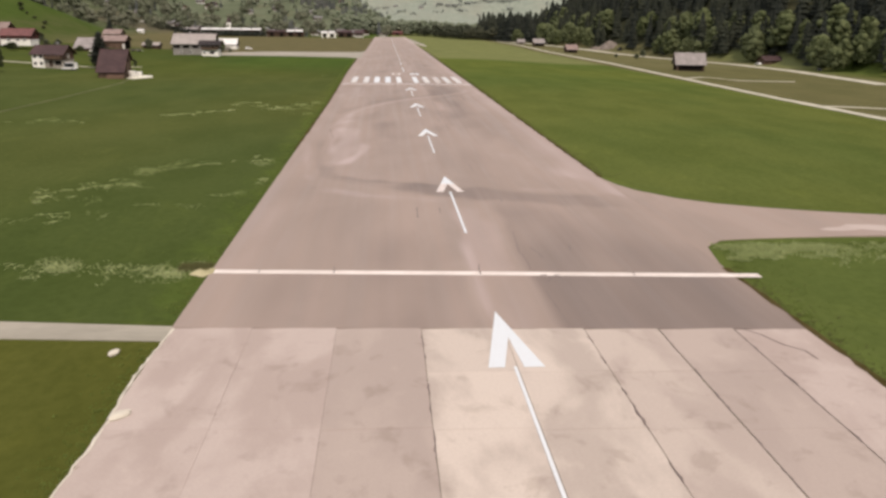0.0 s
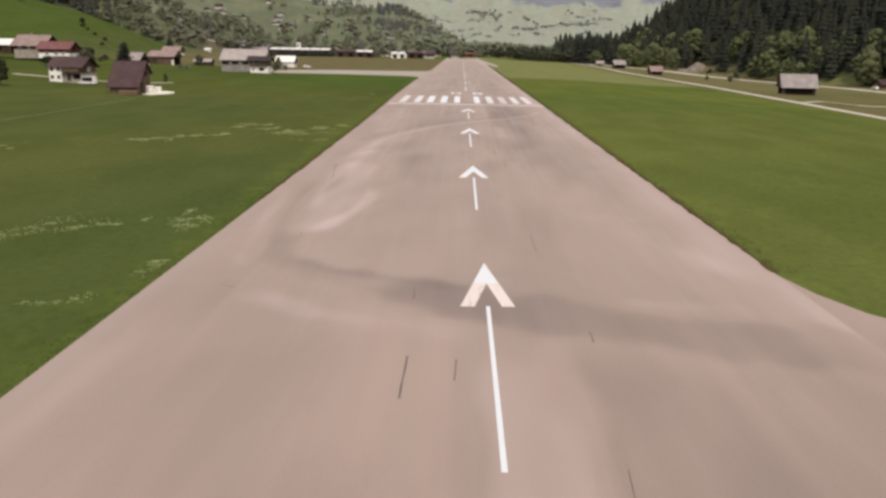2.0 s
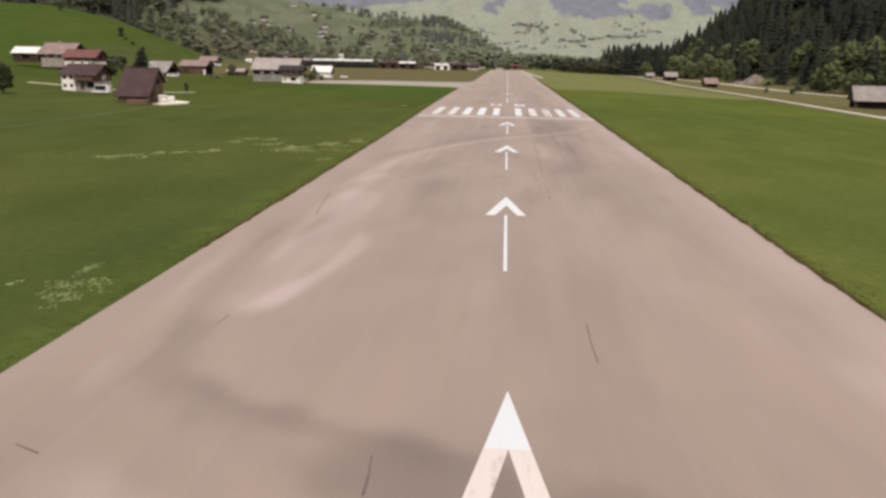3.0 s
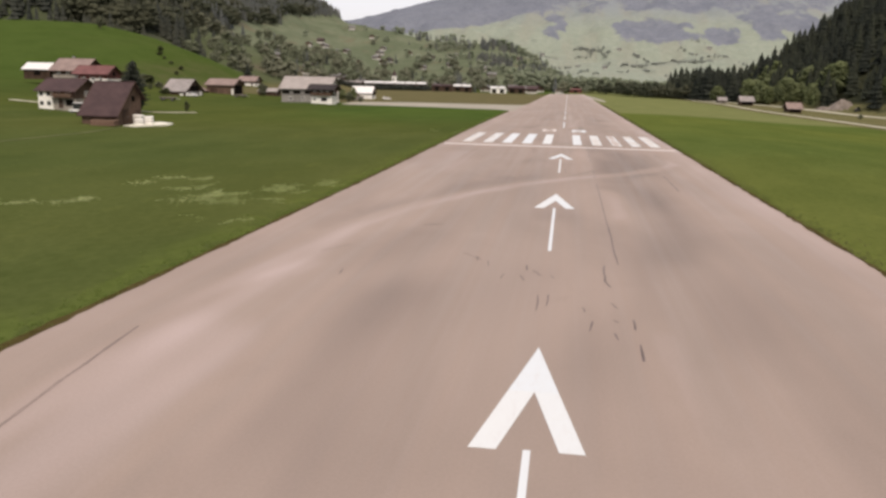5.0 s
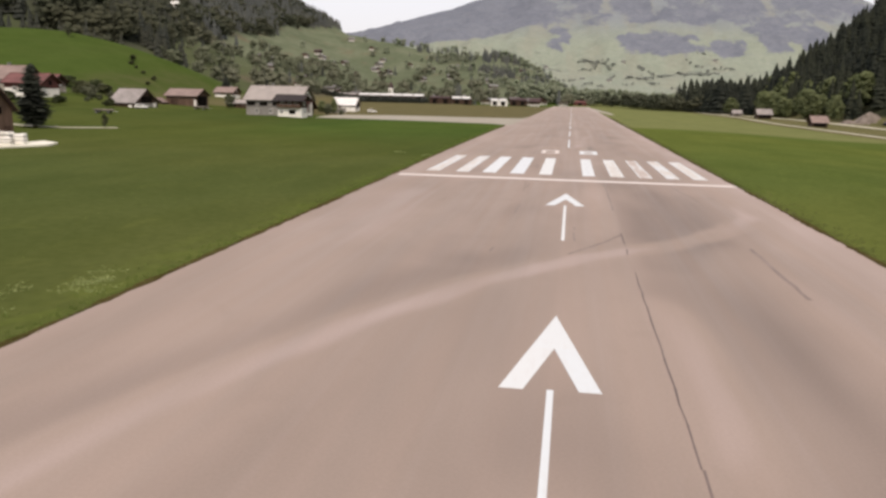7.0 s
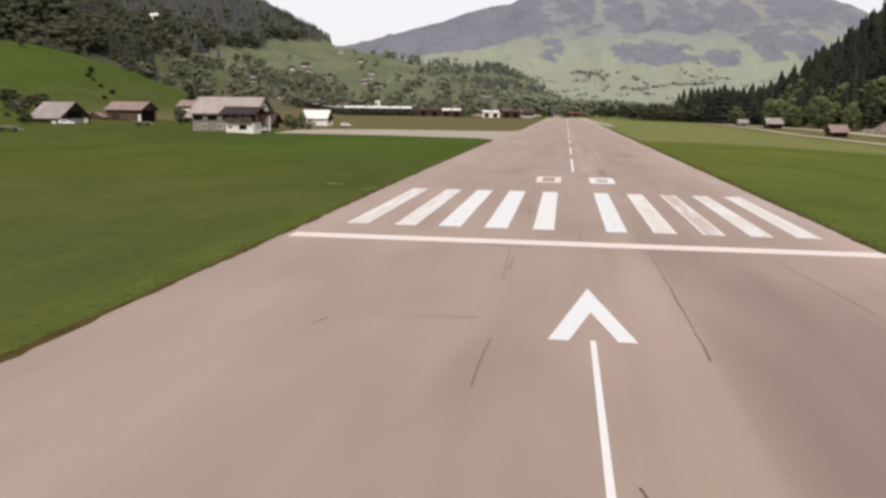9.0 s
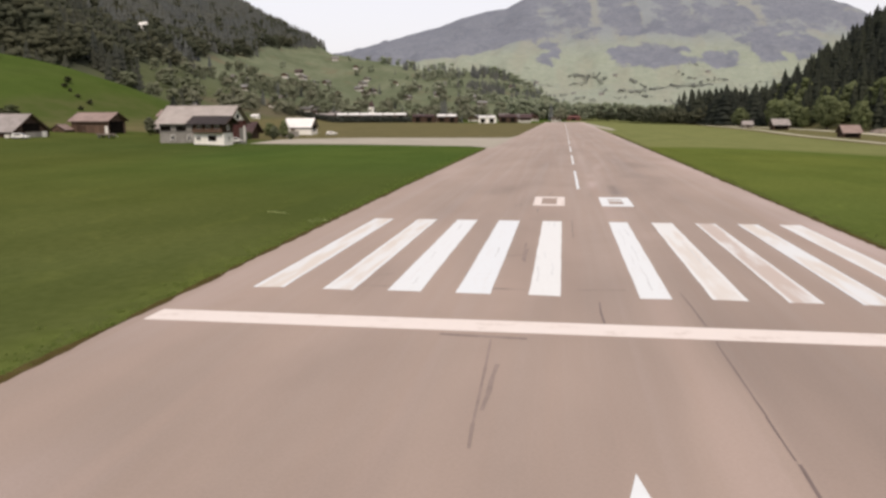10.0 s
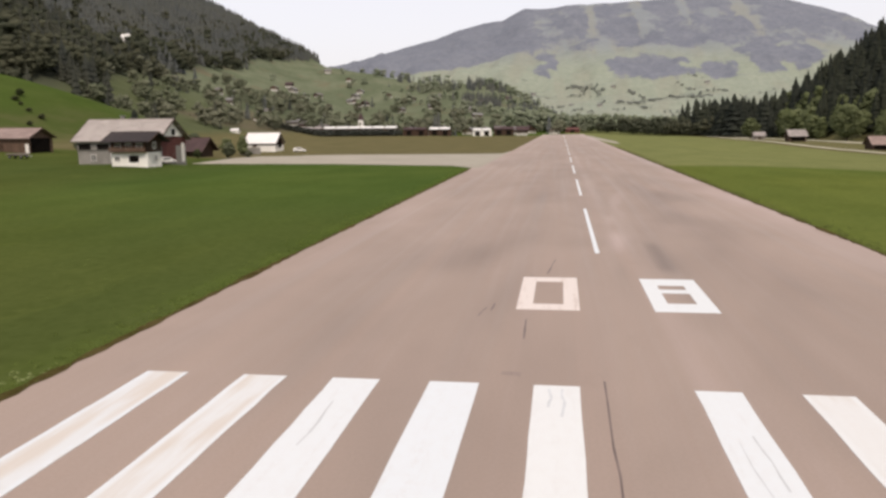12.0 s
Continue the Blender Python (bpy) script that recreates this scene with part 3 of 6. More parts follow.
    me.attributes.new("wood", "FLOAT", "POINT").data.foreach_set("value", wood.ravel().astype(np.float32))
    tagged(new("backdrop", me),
           "distant mountain with haze-tinted pale green alps and blue-grey woods", "mountain", kind="structure")


build_ground()
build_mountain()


# ---- runway ----
LEFT, RIGHT, SLAB_END, FAR_END = -19.75, 19.0, -198.8, 865.0


def stroke(x, y, rows, width, amount, p=2, fade=0.22):
    """Adds up a soft mark along a line of points, fading out at both ends."""
    best, run, reach = np.full(x.shape, 1e9), np.zeros(x.shape), 0.0
    rim = 0.35 * width * swell(x, y * 0.5, 7, 61)
    for (ax, ay), (bx, by) in zip(rows, rows[1:]):
        dx, dy = bx - ax, by - ay
        size = math.hypot(dx, dy)
        t = np.clip(((x - ax) * dx + (y - ay) * dy) / size ** 2, 0, 1)
        d = np.hypot(x - ax - t * dx, y - ay - t * dy)
        run = np.where(d < best, reach + t * size, run)
        best = np.minimum(best, d)
        reach += size
    ends = smooth(0, fade, run / reach) * smooth(1, 1 - fade, run / reach) if fade else 1.0
    return amount * ends * np.exp(-(np.clip(best + rim, 0, None) / width) ** p)


def build_runway():
    xs = np.linspace(LEFT, RIGHT, 113)
    ys = np.concatenate([np.arange(SLAB_END, 170, 0.7), np.arange(170, 400, 4.0), np.linspace(400, FAR_END, 40)])
    x, y = np.meshgrid(xs, ys, indexing="xy")
    n, m = len(ys), len(xs)
    y = y - 0.05 * x * (1 - smooth(SLAB_END, SLAB_END + 22, y))
    wear_tone = 0.26 * smooth(14, 19, x) + 0.16 * smooth(8, 17, x) + 0.12 * smooth(-15, -19, x) + 0.09 * smooth(-7, -16, x) - 0.11
    wear_tone += np.where(y < -187.9 - 0.06 * x, -0.14, 0)
    # the turning loop of aircraft near the start
    ring = [(22, -165.5), (14, -162.9), (11.3, -162.2), (7.6, -161.2), (3.5, -159.5), (0.6, -158.0), (-3.4, -156.5), (-7, -153.9), (-10.8, -151.6), (-13.4, -149.2), (-14.9, -146.2), (-16.2, -139.4), (-17.2, -126), (-16.8, -108)]
    wear_tone += stroke(x, y, ring[:8], 2.9, -0.26, 6, 0.16)
    wear_tone += stroke(x, y, ring[5:], 1.7, -0.24, 4, 0.3)
    wear_tone += stroke(x, y, [(3.2, -155.6), (-1.9, -154.6), (-5.4, -153.2), (-9.1, -151.9), (-12.2, -149.6), (-13.6, -146.6)], 0.7, -0.16, 2, 0.3)
    wear_tone += stroke(x, y, [(-13.2, -144), (-12.5, -132), (-12.6, -118), (-13.4, -101)], 2.0, 0.34, 4, 0.12)
    wear_tone += stroke(x, y, [(-13.1, -143), (-12.4, -139.8), (-11.0, -134.6), (-9.5, -127), (-9.8, -120)], 0.8, 0.34, 3)
    wear_tone += stroke(x, y, [(-14.4, -141), (-15.2, -126), (-15.2, -110), (-14, -96), (-10, -84)], 0.9, 0.26, 3)
    wear_tone += stroke(x, y, [(-15.2, -156), (-15.8, -148), (-17.2, -137.4), (-18.4, -118)], 0.8, 0.36, 3)
    wear_tone += stroke(x, y, [(-15.5, -155), (-9, -160.2), (-4, -161.6), (2, -163.6)], 1.3, 0.30, 3)
    wear_tone += stroke(x, y, [(7, -157), (11, -157.6), (15, -158)], 1.1, 0.24, 3)
    wear_tone += stroke(x, y, [(9, -128), (12.4, -142), (17.5, -154)], 1.5, 0.24)
    wear_tone += stroke(x, y, [(-7.4, -92), (-7.2, -106), (-7.6, -119)], 1.9, -0.15, 3)
    # the pale middle lane and the darker bay beside it before the first arrow
    wear_tone += stroke(x, y, [(1.1, -205), (1.15, -190), (1.4, -176), (1.7, -162)], 2.2, 0.34, 6, 0.14)
    wear_tone += stroke(x, y, [(-0.35, -199), (-0.3, -178)], 0.4, 0.2, 3)
    wear_tone += -0.20 * smooth(3.3, 4.4, x) * smooth(-162, -170, y) - 0.34 * smooth(9, 18, x) * smooth(-174, -184, y)
    # the second loop, before the threshold
    wear_tone += stroke(x, y, [(-17, -108), (-14.6, -92), (-13.7, -80), (-11.6, -71), (-8.2, -62), (-4, -53.3), (1.5, -45.6), (7.5, -39.5), (12.3, -32), (14.8, -25), (15.2, -14)], 1.1, 0.42, 3, 0.14)
    wear_tone += stroke(x, y, [(-16.5, -88), (-15.5, -79), (-12.8, -68.6), (-8.8, -56), (-3.6, -46.5), (1, -37)], 2.1, -0.17, 3, 0.2)
    wear_tone += stroke(x, y, [(6.6, -36.5), (9.3, -28), (9.6, -13)], 4.4, -0.20, 2, 0.0)
    wear_tone += stroke(x, y, [(-10, -30), (-4, -26), (0, -24)], 3.5, -0.10)
    # seams between the paving lanes, and the lanes worn by wheels
    wear_tone += -0.13 * smooth(4.0, 4.3, x) * smooth(18, 11, x) * smooth(-47, -36, y) * smooth(30, -8, y)
    wear_tone += -0.09 * smooth(4.0, 4.3, x) * smooth(17, 12, x) * smooth(-112, -100, y) * smooth(-42, -52, y)
    wear_tone += stroke(x, y, [(3.3, -54), (3.3, -20), (2.9, 0), (2.6, 34), (2.4, 66), (3.4, 96), (5.5, 116), (5.5, 150)], 0.9, 0.30, 3)
    wear_tone += stroke(x, y, [(0.2, 20), (0.2, 54), (1.6, 68), (1.7, 140), (1.6, 300)], 0.7, 0.26, 3)
    wear_tone += stroke(x, y, [(3.9, 44), (4.0, 36), (4.5, 20)], 0.6, 0.22)
    wear_tone += stroke(x, y, [(4.1, 54), (4.3, 69)], 0.6, -0.34)
    wear_tone += stroke(x, y, [(4.5, -53), (5.3, -62), (5.3, -69), (4.8, -76)], 0.9, 0.36, 3)
    wear_tone += stroke(x, y, [(4.9, -99), (5.2, -107), (5.1, -115)], 0.7, 0.28)
    wear_tone += stroke(x, y, [(11.8, -42), (12.6, -56), (14, -82)], 0.8, 0.26)
    wear_tone += stroke(x, y, [(8.9, -47), (9.4, -66), (10.2, -88)], 1.4, -0.14)
    wear_tone += stroke(x, y, [(-1.5, -120), (-1.2, -148)], 0.5, 0.16)
    wear_tone += stroke(x, y, [(2.9, -118), (2.8, -146)], 0.5, 0.18)
    wear_tone += stroke(x, y, [(-13, -48), (-14, -30), (-14, -8)], 3.0, 0.22)
    wear_tone += stroke(x, y, [(-5.6, -40), (-5.4, -4)], 0.5, 0.16)
    wear_tone += stroke(x, y, [(-5, 78), (-8.5, 63), (-12, 52)], 2.8, -0.16)
    wear_tone += stroke(x, y, [(10, 40), (9, 90), (8, 150)], 2.6, -0.14)
    wear_tone += stroke(x, y, [(-6, 90), (-5, 120), (-4, 170)], 2.6, -0.12)
    wear_tone += stroke(x, y, [(5.4, -50), (7.4, -43), (8.6, -36)], 2.4, -0.15, 3)
    wear_tone += stroke(x, y, [(7.2, -90), (8.0, -80), (8.8, -70)], 1.8, -0.13, 3)
    wear_tone += stroke(x, y, [(0.6, -92), (0.5, -82), (0.4, -72)], 1.6, 0.16, 3)
    wear_tone += stroke(x, y, [(-13, -94), (-11, -86), (-8, -79)], 2.6, -0.12, 3)
    wear_tone += stroke(x, y, [(-6.5, -50), (-6, -44), (-6.5, -38)], 2.4, -0.12, 3)
    wear_tone += stroke(x, y, [(-6.5, -157), (-4.5, -155), (-2, -153.5)], 1.6, -0.12, 3)
    wear_tone += swell(x, y * 0.3, 9, 21) * 0.09 + swell(x, y * 0.10, 4, 22) * 0.06
    wear_tone = wear_tone * 1.2
    # the whole surface gets paler towards the far end
    wear_tone += smooth(250, 800, y) * 0.35
    v = np.stack([x, y, np.zeros_like(x)], -1).reshape(-1, 3)
    i, j = np.meshgrid(np.arange(n - 1), np.arange(m - 1), indexing="ij")
    f = np.stack([i * m + j, i * m + j + 1, (i + 1) * m + j + 1, (i + 1) * m + j], -1).reshape(-1, 4)
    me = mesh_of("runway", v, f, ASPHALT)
    me.attributes.new("wear_tone", "FLOAT", "POINT").data.foreach_set("value", wear_tone.ravel().astype(np.float32))
    bm = bmesh.new()
    bm.from_mesh(me)
    rim = [e for e in bm.edges if e.is_boundary]
    made = bmesh.ops.extrude_edge_only(bm, edges=rim)["geom"]
    for q in made:
        if isinstance(q, bmesh.types.BMVert):
            q.co.z -= 0.3
    bm.to_mesh(me)
    bm.free()
    return tagged(new("runway", me), "long worn pinkish asphalt runway with white markings", "runway", kind="structure")


runway = build_runway()


def flat(name, outline, z, mat, parent, depth=0.01, label=""):
    return part(name, prism(bmesh.new(), outline, z - depth, z), mat, parent, label)


def rect(x0, x1, y0, y1):
    return [(x0, y0), (x1, y0), (x1, y1), (x0, y1)]


def ragged(half, reach, seed):
    """The outline of a long painted stripe with slightly uneven edges."""
    rng = random.Random(seed)
    ys = [-reach + 2 * reach * k / 18 for k in range(19)]
    side = [(half + rng.uniform(-0.025, 0.015), y) for y in ys]
    other = [(-half + rng.uniform(-0.015, 0.025), y) for y in ys]
    side[0] = (side[0][0], -reach + rng.uniform(-0.15, 0.1))
    other[0] = (other[0][0], -reach + rng.uniform(-0.15, 0.1))
    return side + other[::-1]


def build_markings():
    stripes = ((-17.45, -15.85, PAINT_WORN), (-13.74, -12.12, PAINT_WORN), (-10.40, -8.70, PAINT), (-6.91, -5.17, PAINT), (-3.30, -1.74, PAINT),
               (2.03, 3.53, PAINT), (5.42, 7.05, PAINT_THIN), (8.86, 10.42, PAINT_FAINT), (12.12, 13.66, PAINT_WORN), (15.30, 16.90, PAINT_THIN))
    for x0, x1, mat in stripes:
        half = (x1 - x0) / 2
        ob = flat("threshold_stripe", ragged(half, 13.65, int(abs(x0) * 10)), 0.012, mat, runway)
        ob.matrix_basis = pose((x0 + x1) / 2, 19.7, 0)
    flat("threshold_bar", rect(LEFT + 0.05, RIGHT - 0.05, -0.93, 0.88), 0.012, PAINT_BAR, runway, label="broad white painted bar across the asphalt")
    # arrows that lead to the threshold
    for tip, left, right in ((-149.2, -1.35, 1.7), (-104.6, -1.62, 1.7), (-59.0, -1.63, 1.72), (-13.3, -1.58, 1.84)):
        mid = (left + right) / 2 + 0.03
        r, l = mid + (right - mid) * 4.7 / 9.1, mid + (left - mid) * 4.7 / 9.2
        worn = PAINT_SCUFFED if tip < -140 else PAINT
        flat("arrow_tip", [(mid, tip), (r, tip - 4.7), (l, tip - 4.7)], 0.012, PAINT, runway)
        flat("arrow_limb", [(r, tip - 4.7), (right, tip - 9.1), (right - 0.74, tip - 9.1), (mid + 0.02, tip - 4.7)], 0.012, worn, runway)
        flat("arrow_limb", [(mid + 0.02, tip - 4.7), (left + 0.8, tip - 9.2), (left, tip - 9.2), (l, tip - 4.7)], 0.012, worn, runway)
        flat("arrow_shaft", rect(mid - 0.13, mid + 0.09, tip - 26.8, tip - 9.1), 0.012, PAINT, runway)
    # the runway's number
    def ring(x0, x1, y0, y1, w, h):
        for r in (rect(x0, x0 + w, y0, y1), rect(x1 - w, x1, y0, y1), rect(x0 + w, x1 - w, y0, y0 + h), rect(x0 + w, x1 - w, y1 - h, y1)):
            yield r
    for name, outlines in (("numeral_zero", [*ring(-4.55, -1.48, 44.7, 53.05, 0.78, 1.3)]),
                           ("numeral_eight", [*ring(2.05, 5.07, 44.8, 53.05, 0.8, 1.85), rect(2.85, 4.27, 49.15, 50.1)])):
        bm = bmesh.new()
        for o in outlines:
            prism(bm, o, 0.002, 0.012)
        part(name, bm, PAINT_SCUFFED if name == "numeral_zero" else PAINT, runway, "white painted runway numeral")
    y = 62.3
    while y < 850:
        flat("centre_dash", rect(-0.05, 0.27, y, y + 30), 0.012, PAINT, runway)
        y += 46.8


build_markings()
# the drain channel of pale stone across the runway's start
flat("drain_channel", [(-19.5, -187.06), (20.8, -189.6), (20.8, -188.7), (-19.5, -186.16)], 0.014, DRAIN, runway, label="pale concrete drain strip across the asphalt")
flat("drain_end", [(-19.52, -187.0), (-19.52, -185.85), (-20.1, -185.7), (-20.75, -185.8), (-21.2, -187.3), (-20.6, -187.55), (-20.1, -187.95)], 0.008, STRAW, runway, 0.05, "pale trodden end of the drain in the grass")
for x, w in ((-10.7, 0.10), (0.1, 0.12), (4.7, 0.5), (5.7, 0.35), (-16.2, 0.08), (11.5, 0.1)):
    y = -187.83 - 0.063 * x
    flat("drain_joint", rect(x - w / 2, x + w / 2, y - (0.16 if w < 0.2 else 0.42), y + (0.42 if w < 0.2 else -0.22)), 0.019, SEAL, runway, 0.003)


SCUFFS = ((2.8, 7.8, 14.2, 0.07), (2.5, 14.5, 18.5, 0.05), (2.9, 16, 21.5, 0.08), (2.55, 22, 29, 0.05), (3.05, 26, 29.5, 0.06), (-3.02, 9.2, 13.4, 0.06), (-2.25, 11, 14.7, 0.06), (-3.17, 15.4, 17, 0.06),
          (-2.76, 16.2, 18.2, 0.06), (-2.75, 31.2, 33, 0.10), (-2.33, 30.4, 33, 0.10), (-5.8, 16.2, 19.7, 0.08), (-9.41, 7.7, 9.6, 0.09), (-9.71, 15.3, 17.5, 0.06), (-9.7, 27.3, 31, 0.08), (6.5, 14, 24, 0.06))


def build_seals():
    """Tarred joints, cracks and skid marks."""
    rng = random.Random(5)
    def line(rows, w, mat=None, lift=0.0):
        bm = bmesh.new()
        pts = []
        for (ax, ay), (bx, by) in zip(rows, rows[1:]):
            k = max(2, int(math.hypot(bx - ax, by - ay) / 1.5))
            pts += [(ax + (bx - ax) * q / k, ay + (by - ay) * q / k) for q in range(k)]
        pts.append(rows[-1])
        pts = [(x + rng.uniform(-0.04, 0.04), y) for x, y in pts]
        for (ax, ay), (bx, by) in zip(pts, pts[1:]):
            dx, dy = bx - ax, by - ay
            d = math.hypot(dx, dy) or 1
            s, e = w * rng.uniform(0.6, 1.2) / 2, w * rng.uniform(0.6, 1.2) / 2
            px, py = -dy / d, dx / d
            q = [bm.verts.new((*c, lift or (0.005 if mat else 0.008))) for c in ((ax - px * s, ay - py * s), (bx - px * e, by - py * e), (bx + px * e, by + py * e), (ax + px * s, ay + py * s))]
            bm.faces.new(q)
        part("joint_seal" if mat is None else "tyre_mark", bm, mat or SEAL, runway)
    for y0, y1, w in ((-105.4, -103.4, 0.10), (-101.4, -99.9, 0.10), (-88.7, -73, 0.10), (-73, -49, 0.07), (-43.9, -42.2, 0.10), (-40.3, -36.0, 0.10), (-24.2, -20.4, 0.10), (-20, -16.2, 0.07), (-16.2, -12.2, 0.11), (-12, -9, 0.06), (-9, -0.95, 0.05)):
        line([(4.03 + 0.0022 * (y0 + 107), y0), (4.05 + 0.0022 * (y1 + 107), y1)], w)
    line([(4.3, 1.0), (4.1, 7.3)], 0.06)
    line([(3.25, -89.2), (3.15, -90.6), (3.2, -92.1), (3.1, -92.8), (3.36, -94.2)], 0.10)
    for rows, w in (([(0.5, -44.8), (2.84, -40.1), (4.2, -36.6)], 0.34), ([(-4.4, -2), (-4.1, -12.4)], 0.12), ([(-4.0, -9.6), (-3.93, -5.1)], 0.16), ([(11.4, -3), (12.6, -16)], 0.16),
                    ([(-11.6, -20.2), (-6.5, -19.95)], 0.05), ([(-9.2, -78.9), (-7.7, -78.1)], 0.28), ([(12.18, -39.8), (12.14, -53.3)], 0.3), ([(-15.2, -116), (-15.9, -110), (-16.4, -105.4)], 0.14),
                    ([(-6.6, -1.5), (-3.0, -1.75)], 0.34), ([(-12.5, 7.0), (-10.5, 7.1)], 0.14), ([(-5.2, 7.2), (-3.5, 7.2)], 0.2), ([(-0.9, 7.4), (1.5, 7.7)], 0.18), ([(-4.06, 15.4), (-4.12, 22)], 0.15), ([(-5.6, 16.6), (-4.2, 17.0)], 0.2),
                    ([(-4.5, 34.6), (-3.8, 34.5)], 0.5), ([(-13.6, -89.2), (-12.4, -86.9)], 0.10), ([(-8.8, -78.4), (-7.8, -78.3)], 0.12), ([(-5.1, -87.7), (-4.4, -88.5)], 0.14), ([(-0.7, -91.3), (-0.3, -92.5)], 0.3)):
        line(rows, w, TYRE)
    line([(-0.93, 34), (-0.9, 30), (-0.94, 24.6)], 0.07)
    line([(4.4, -175.6), (4.0, -181), (3.9, -182), (4.1, -184.3), (4.0, -187)], 0.06)
    line([(4.4, -199), (4.2, -192)], 0.04)
    line([(5.5, -184.1), (5.4, -182.6), (5.0, -181)], 0.08)
    line([(4.4, -190.5), (5.4, -188.6), (6.0, -189)], 0.10)
    for x, y, dx, dy in ((-0.25, -99.4, 0.01, 2.7), (0.18, -98.5, 0.06, 2.0), (1.87, -98.4, 0.11, -0.8), (2.12, -102.0, 0.17, 1.5), (3.25, -97.3, 0.22, -0.9), (3.15, -100.1, 0.22, -0.4), (3.15, -102.1, 0.09, -0.85),
                         (-4.08, -89.7, 0.02, 1.1), (-3.24, -91.0, -0.14, 1.4), (-2.33, -93.7, 0.08, 1.1), (-1.33, -92.7, 0.24, -1.1), (-1.09, -91.4, -0.04, 1.25), (0.27, -92.3, 0.18, -0.7), (-10.9, -94.7, -0.13, 1.25), (-4.3, -88.6, 0.5, -0.85),
                         (-6.5, -19.95, 1.9, 0.15), (-11.13, -22.0, 0.37, 1.1), (-3.85, -28.3, -0.02, 4.4), (0.84, -36.8, 0.07, -3.3), (0.86, -34.4, 0.09, -0.9), (-4.23, -45.2, 0.12, 1.5), (-3.78, -23.9, 0.03, 1.0), (-13.5, -143, 0.1, 1.4),
                         (0.04, 4.9, 0.06, -4.0), (-3.94, 14.8, 0.03, 4.7), (-6.9, 10.1, 0.0, 1.5), (-9.35, 7.9, -0.05, 1.7), (-11.9, 9.7, 1.0, 0.6),
                         (-6.25, 43.1, 0.23, 1.8), (-5.75, 44.3, 0.06, 1.6), (-3.9, 39.3, -0.1, 3.4), (-3.15, 54.2, 0.4, 5.2), (-3.9, 50, -0.2, 4), (-4.0, -157.2, -0.1, 2.4), (-1.6, -168.5, 0.05, 2.4), (3.98, -145.7, 0.02, 5),
                         (-3.8, -170.4, 0, 4.6), (5.2, -163.5, 0, 1.5), (-15.7, -155.3, 1.1, -0.5), (8.2, -182, 0.2, 1.6), (-10.8, -185.6, 0.1, -1.6), (0.25, -185.6, -0.2, -1.7)):
        line([(x, y), (x + dx, y + dy)], 0.09)
    # thin rubber streaks on the paint of the threshold
    for x, y0, y1, w in SCUFFS:
        line([(x, y0), (x + 0.05, (y0 + y1) / 2), (x - 0.03, y1)], w, SCUFF, 0.0145)


build_seals()


# ---- taxiways, tracks and verges ----
def strip(name, rows, width, mat, lift, label, category="road"):
    """A track along a line of points, laid on the land."""
    pts = []
    for (ax, ay), (bx, by) in zip(rows, rows[1:]):
        k = max(1, int(math.hypot(bx - ax, by - ay) / 6))
        pts += [(ax + (bx - ax) * q / k, ay + (by - ay) * q / k) for q in range(k)]
    pts.append(rows[-1])
    rng = random.Random(len(rows) + int(width * 10))
    v, f = [], []
    for i, (x, y) in enumerate(pts):
        ax, ay = pts[max(i - 1, 0)]
        bx, by = pts[min(i + 1, len(pts) - 1)]
        d = math.hypot(bx - ax, by - ay)
        nx, ny = -(by - ay) / d, (bx - ax) / d
        for s in (-1, 1):
            w = width / 2 + rng.uniform(-0.06, 0.06) * width
            px, py = x + nx * s * w, y + ny * s * w
            v.append((px, py, ground_z(px, py) + 0.06 + lift))
        if i:
            f.append((2 * i - 2, 2 * i, 2 * i + 1, 2 * i - 1))
    k = len(v)
    v += [(x, y, z - 0.4) for x, y, z in v]
    for i in range(len(pts) - 1):
        f.append((2 * i, 2 * i + k, 2 * i + 2 + k, 2 * i + 2)[::-1])
        f.append((2 * i + 1, 2 * i + 3, 2 * i + 3 + k, 2 * i + 1 + k)[::-1])
    me = bpy.data.meshes.new(name)
    me.from_pydata(v, [], f)
    me.materials.append(mat)
    bm = bmesh.new()
    bm.from_mesh(me)
    bmesh.ops.recalc_face_normals(bm, faces=bm.faces[:])
    bm.to_mesh(me)
    bm.free()
    return tagged(new(name, me), label, category, kind="structure")


def apron(name, outline, mat, label):
    me = bpy.data.meshes.new(name)
    prism(bm := bmesh.new(), outline, -0.3, -0.004)
    bm.to_mesh(me)
    bm.free()
    me.materials.append(mat)
    return tagged(new(name, me), label, "taxiway", kind="structure")


apron("taxiway_south", [(19.0, -150.5), (19.0, -186.2), (20.0, -181.2), (22.0, -179.2), (25.7, -178.7), (37.2, -178.0), (120, -186), (120, -181), (58, -172.6), (42.2, -170.3),
                        (36.5, -168.7), (31.5, -166.8), (27.4, -164.8), (24.3, -162.3), (21.1, -158.0), (19.8, -154.6)], ASPHALT, "asphalt taxiway curving away through the grass")
apron("taxiway_north", [(-19.6, 176.6), (-21.45, 176.6), (-21.6, 177.5), (-27.1, 187.2), (-42, 192), (-58, 197.6), (-77, 199.6), (-97, 201.8), (-101, 238), (-97, 252), (-76, 262), (-56, 263), (-29, 264), (-21.4, 267), (-19.6, 292)],
      TAXI, "bleached concrete taxiway towards the farm buildings")
apron("verge_track", [(-19.6, -197.6), (-19.6, -199.9), (-29, -199.1), (-90, -203), (-90, -199.6), (-30.4, -196.3)], TAXI, "pale concrete service strip beside the runway")
apron("verge_slabs", [(19.0, 500), (19.0, 700), (21, 690), (26.5, 450), (25.5, 395), (23.5, 400), (20, 480)], TAXI, "pale bare strip on the runway shoulder")
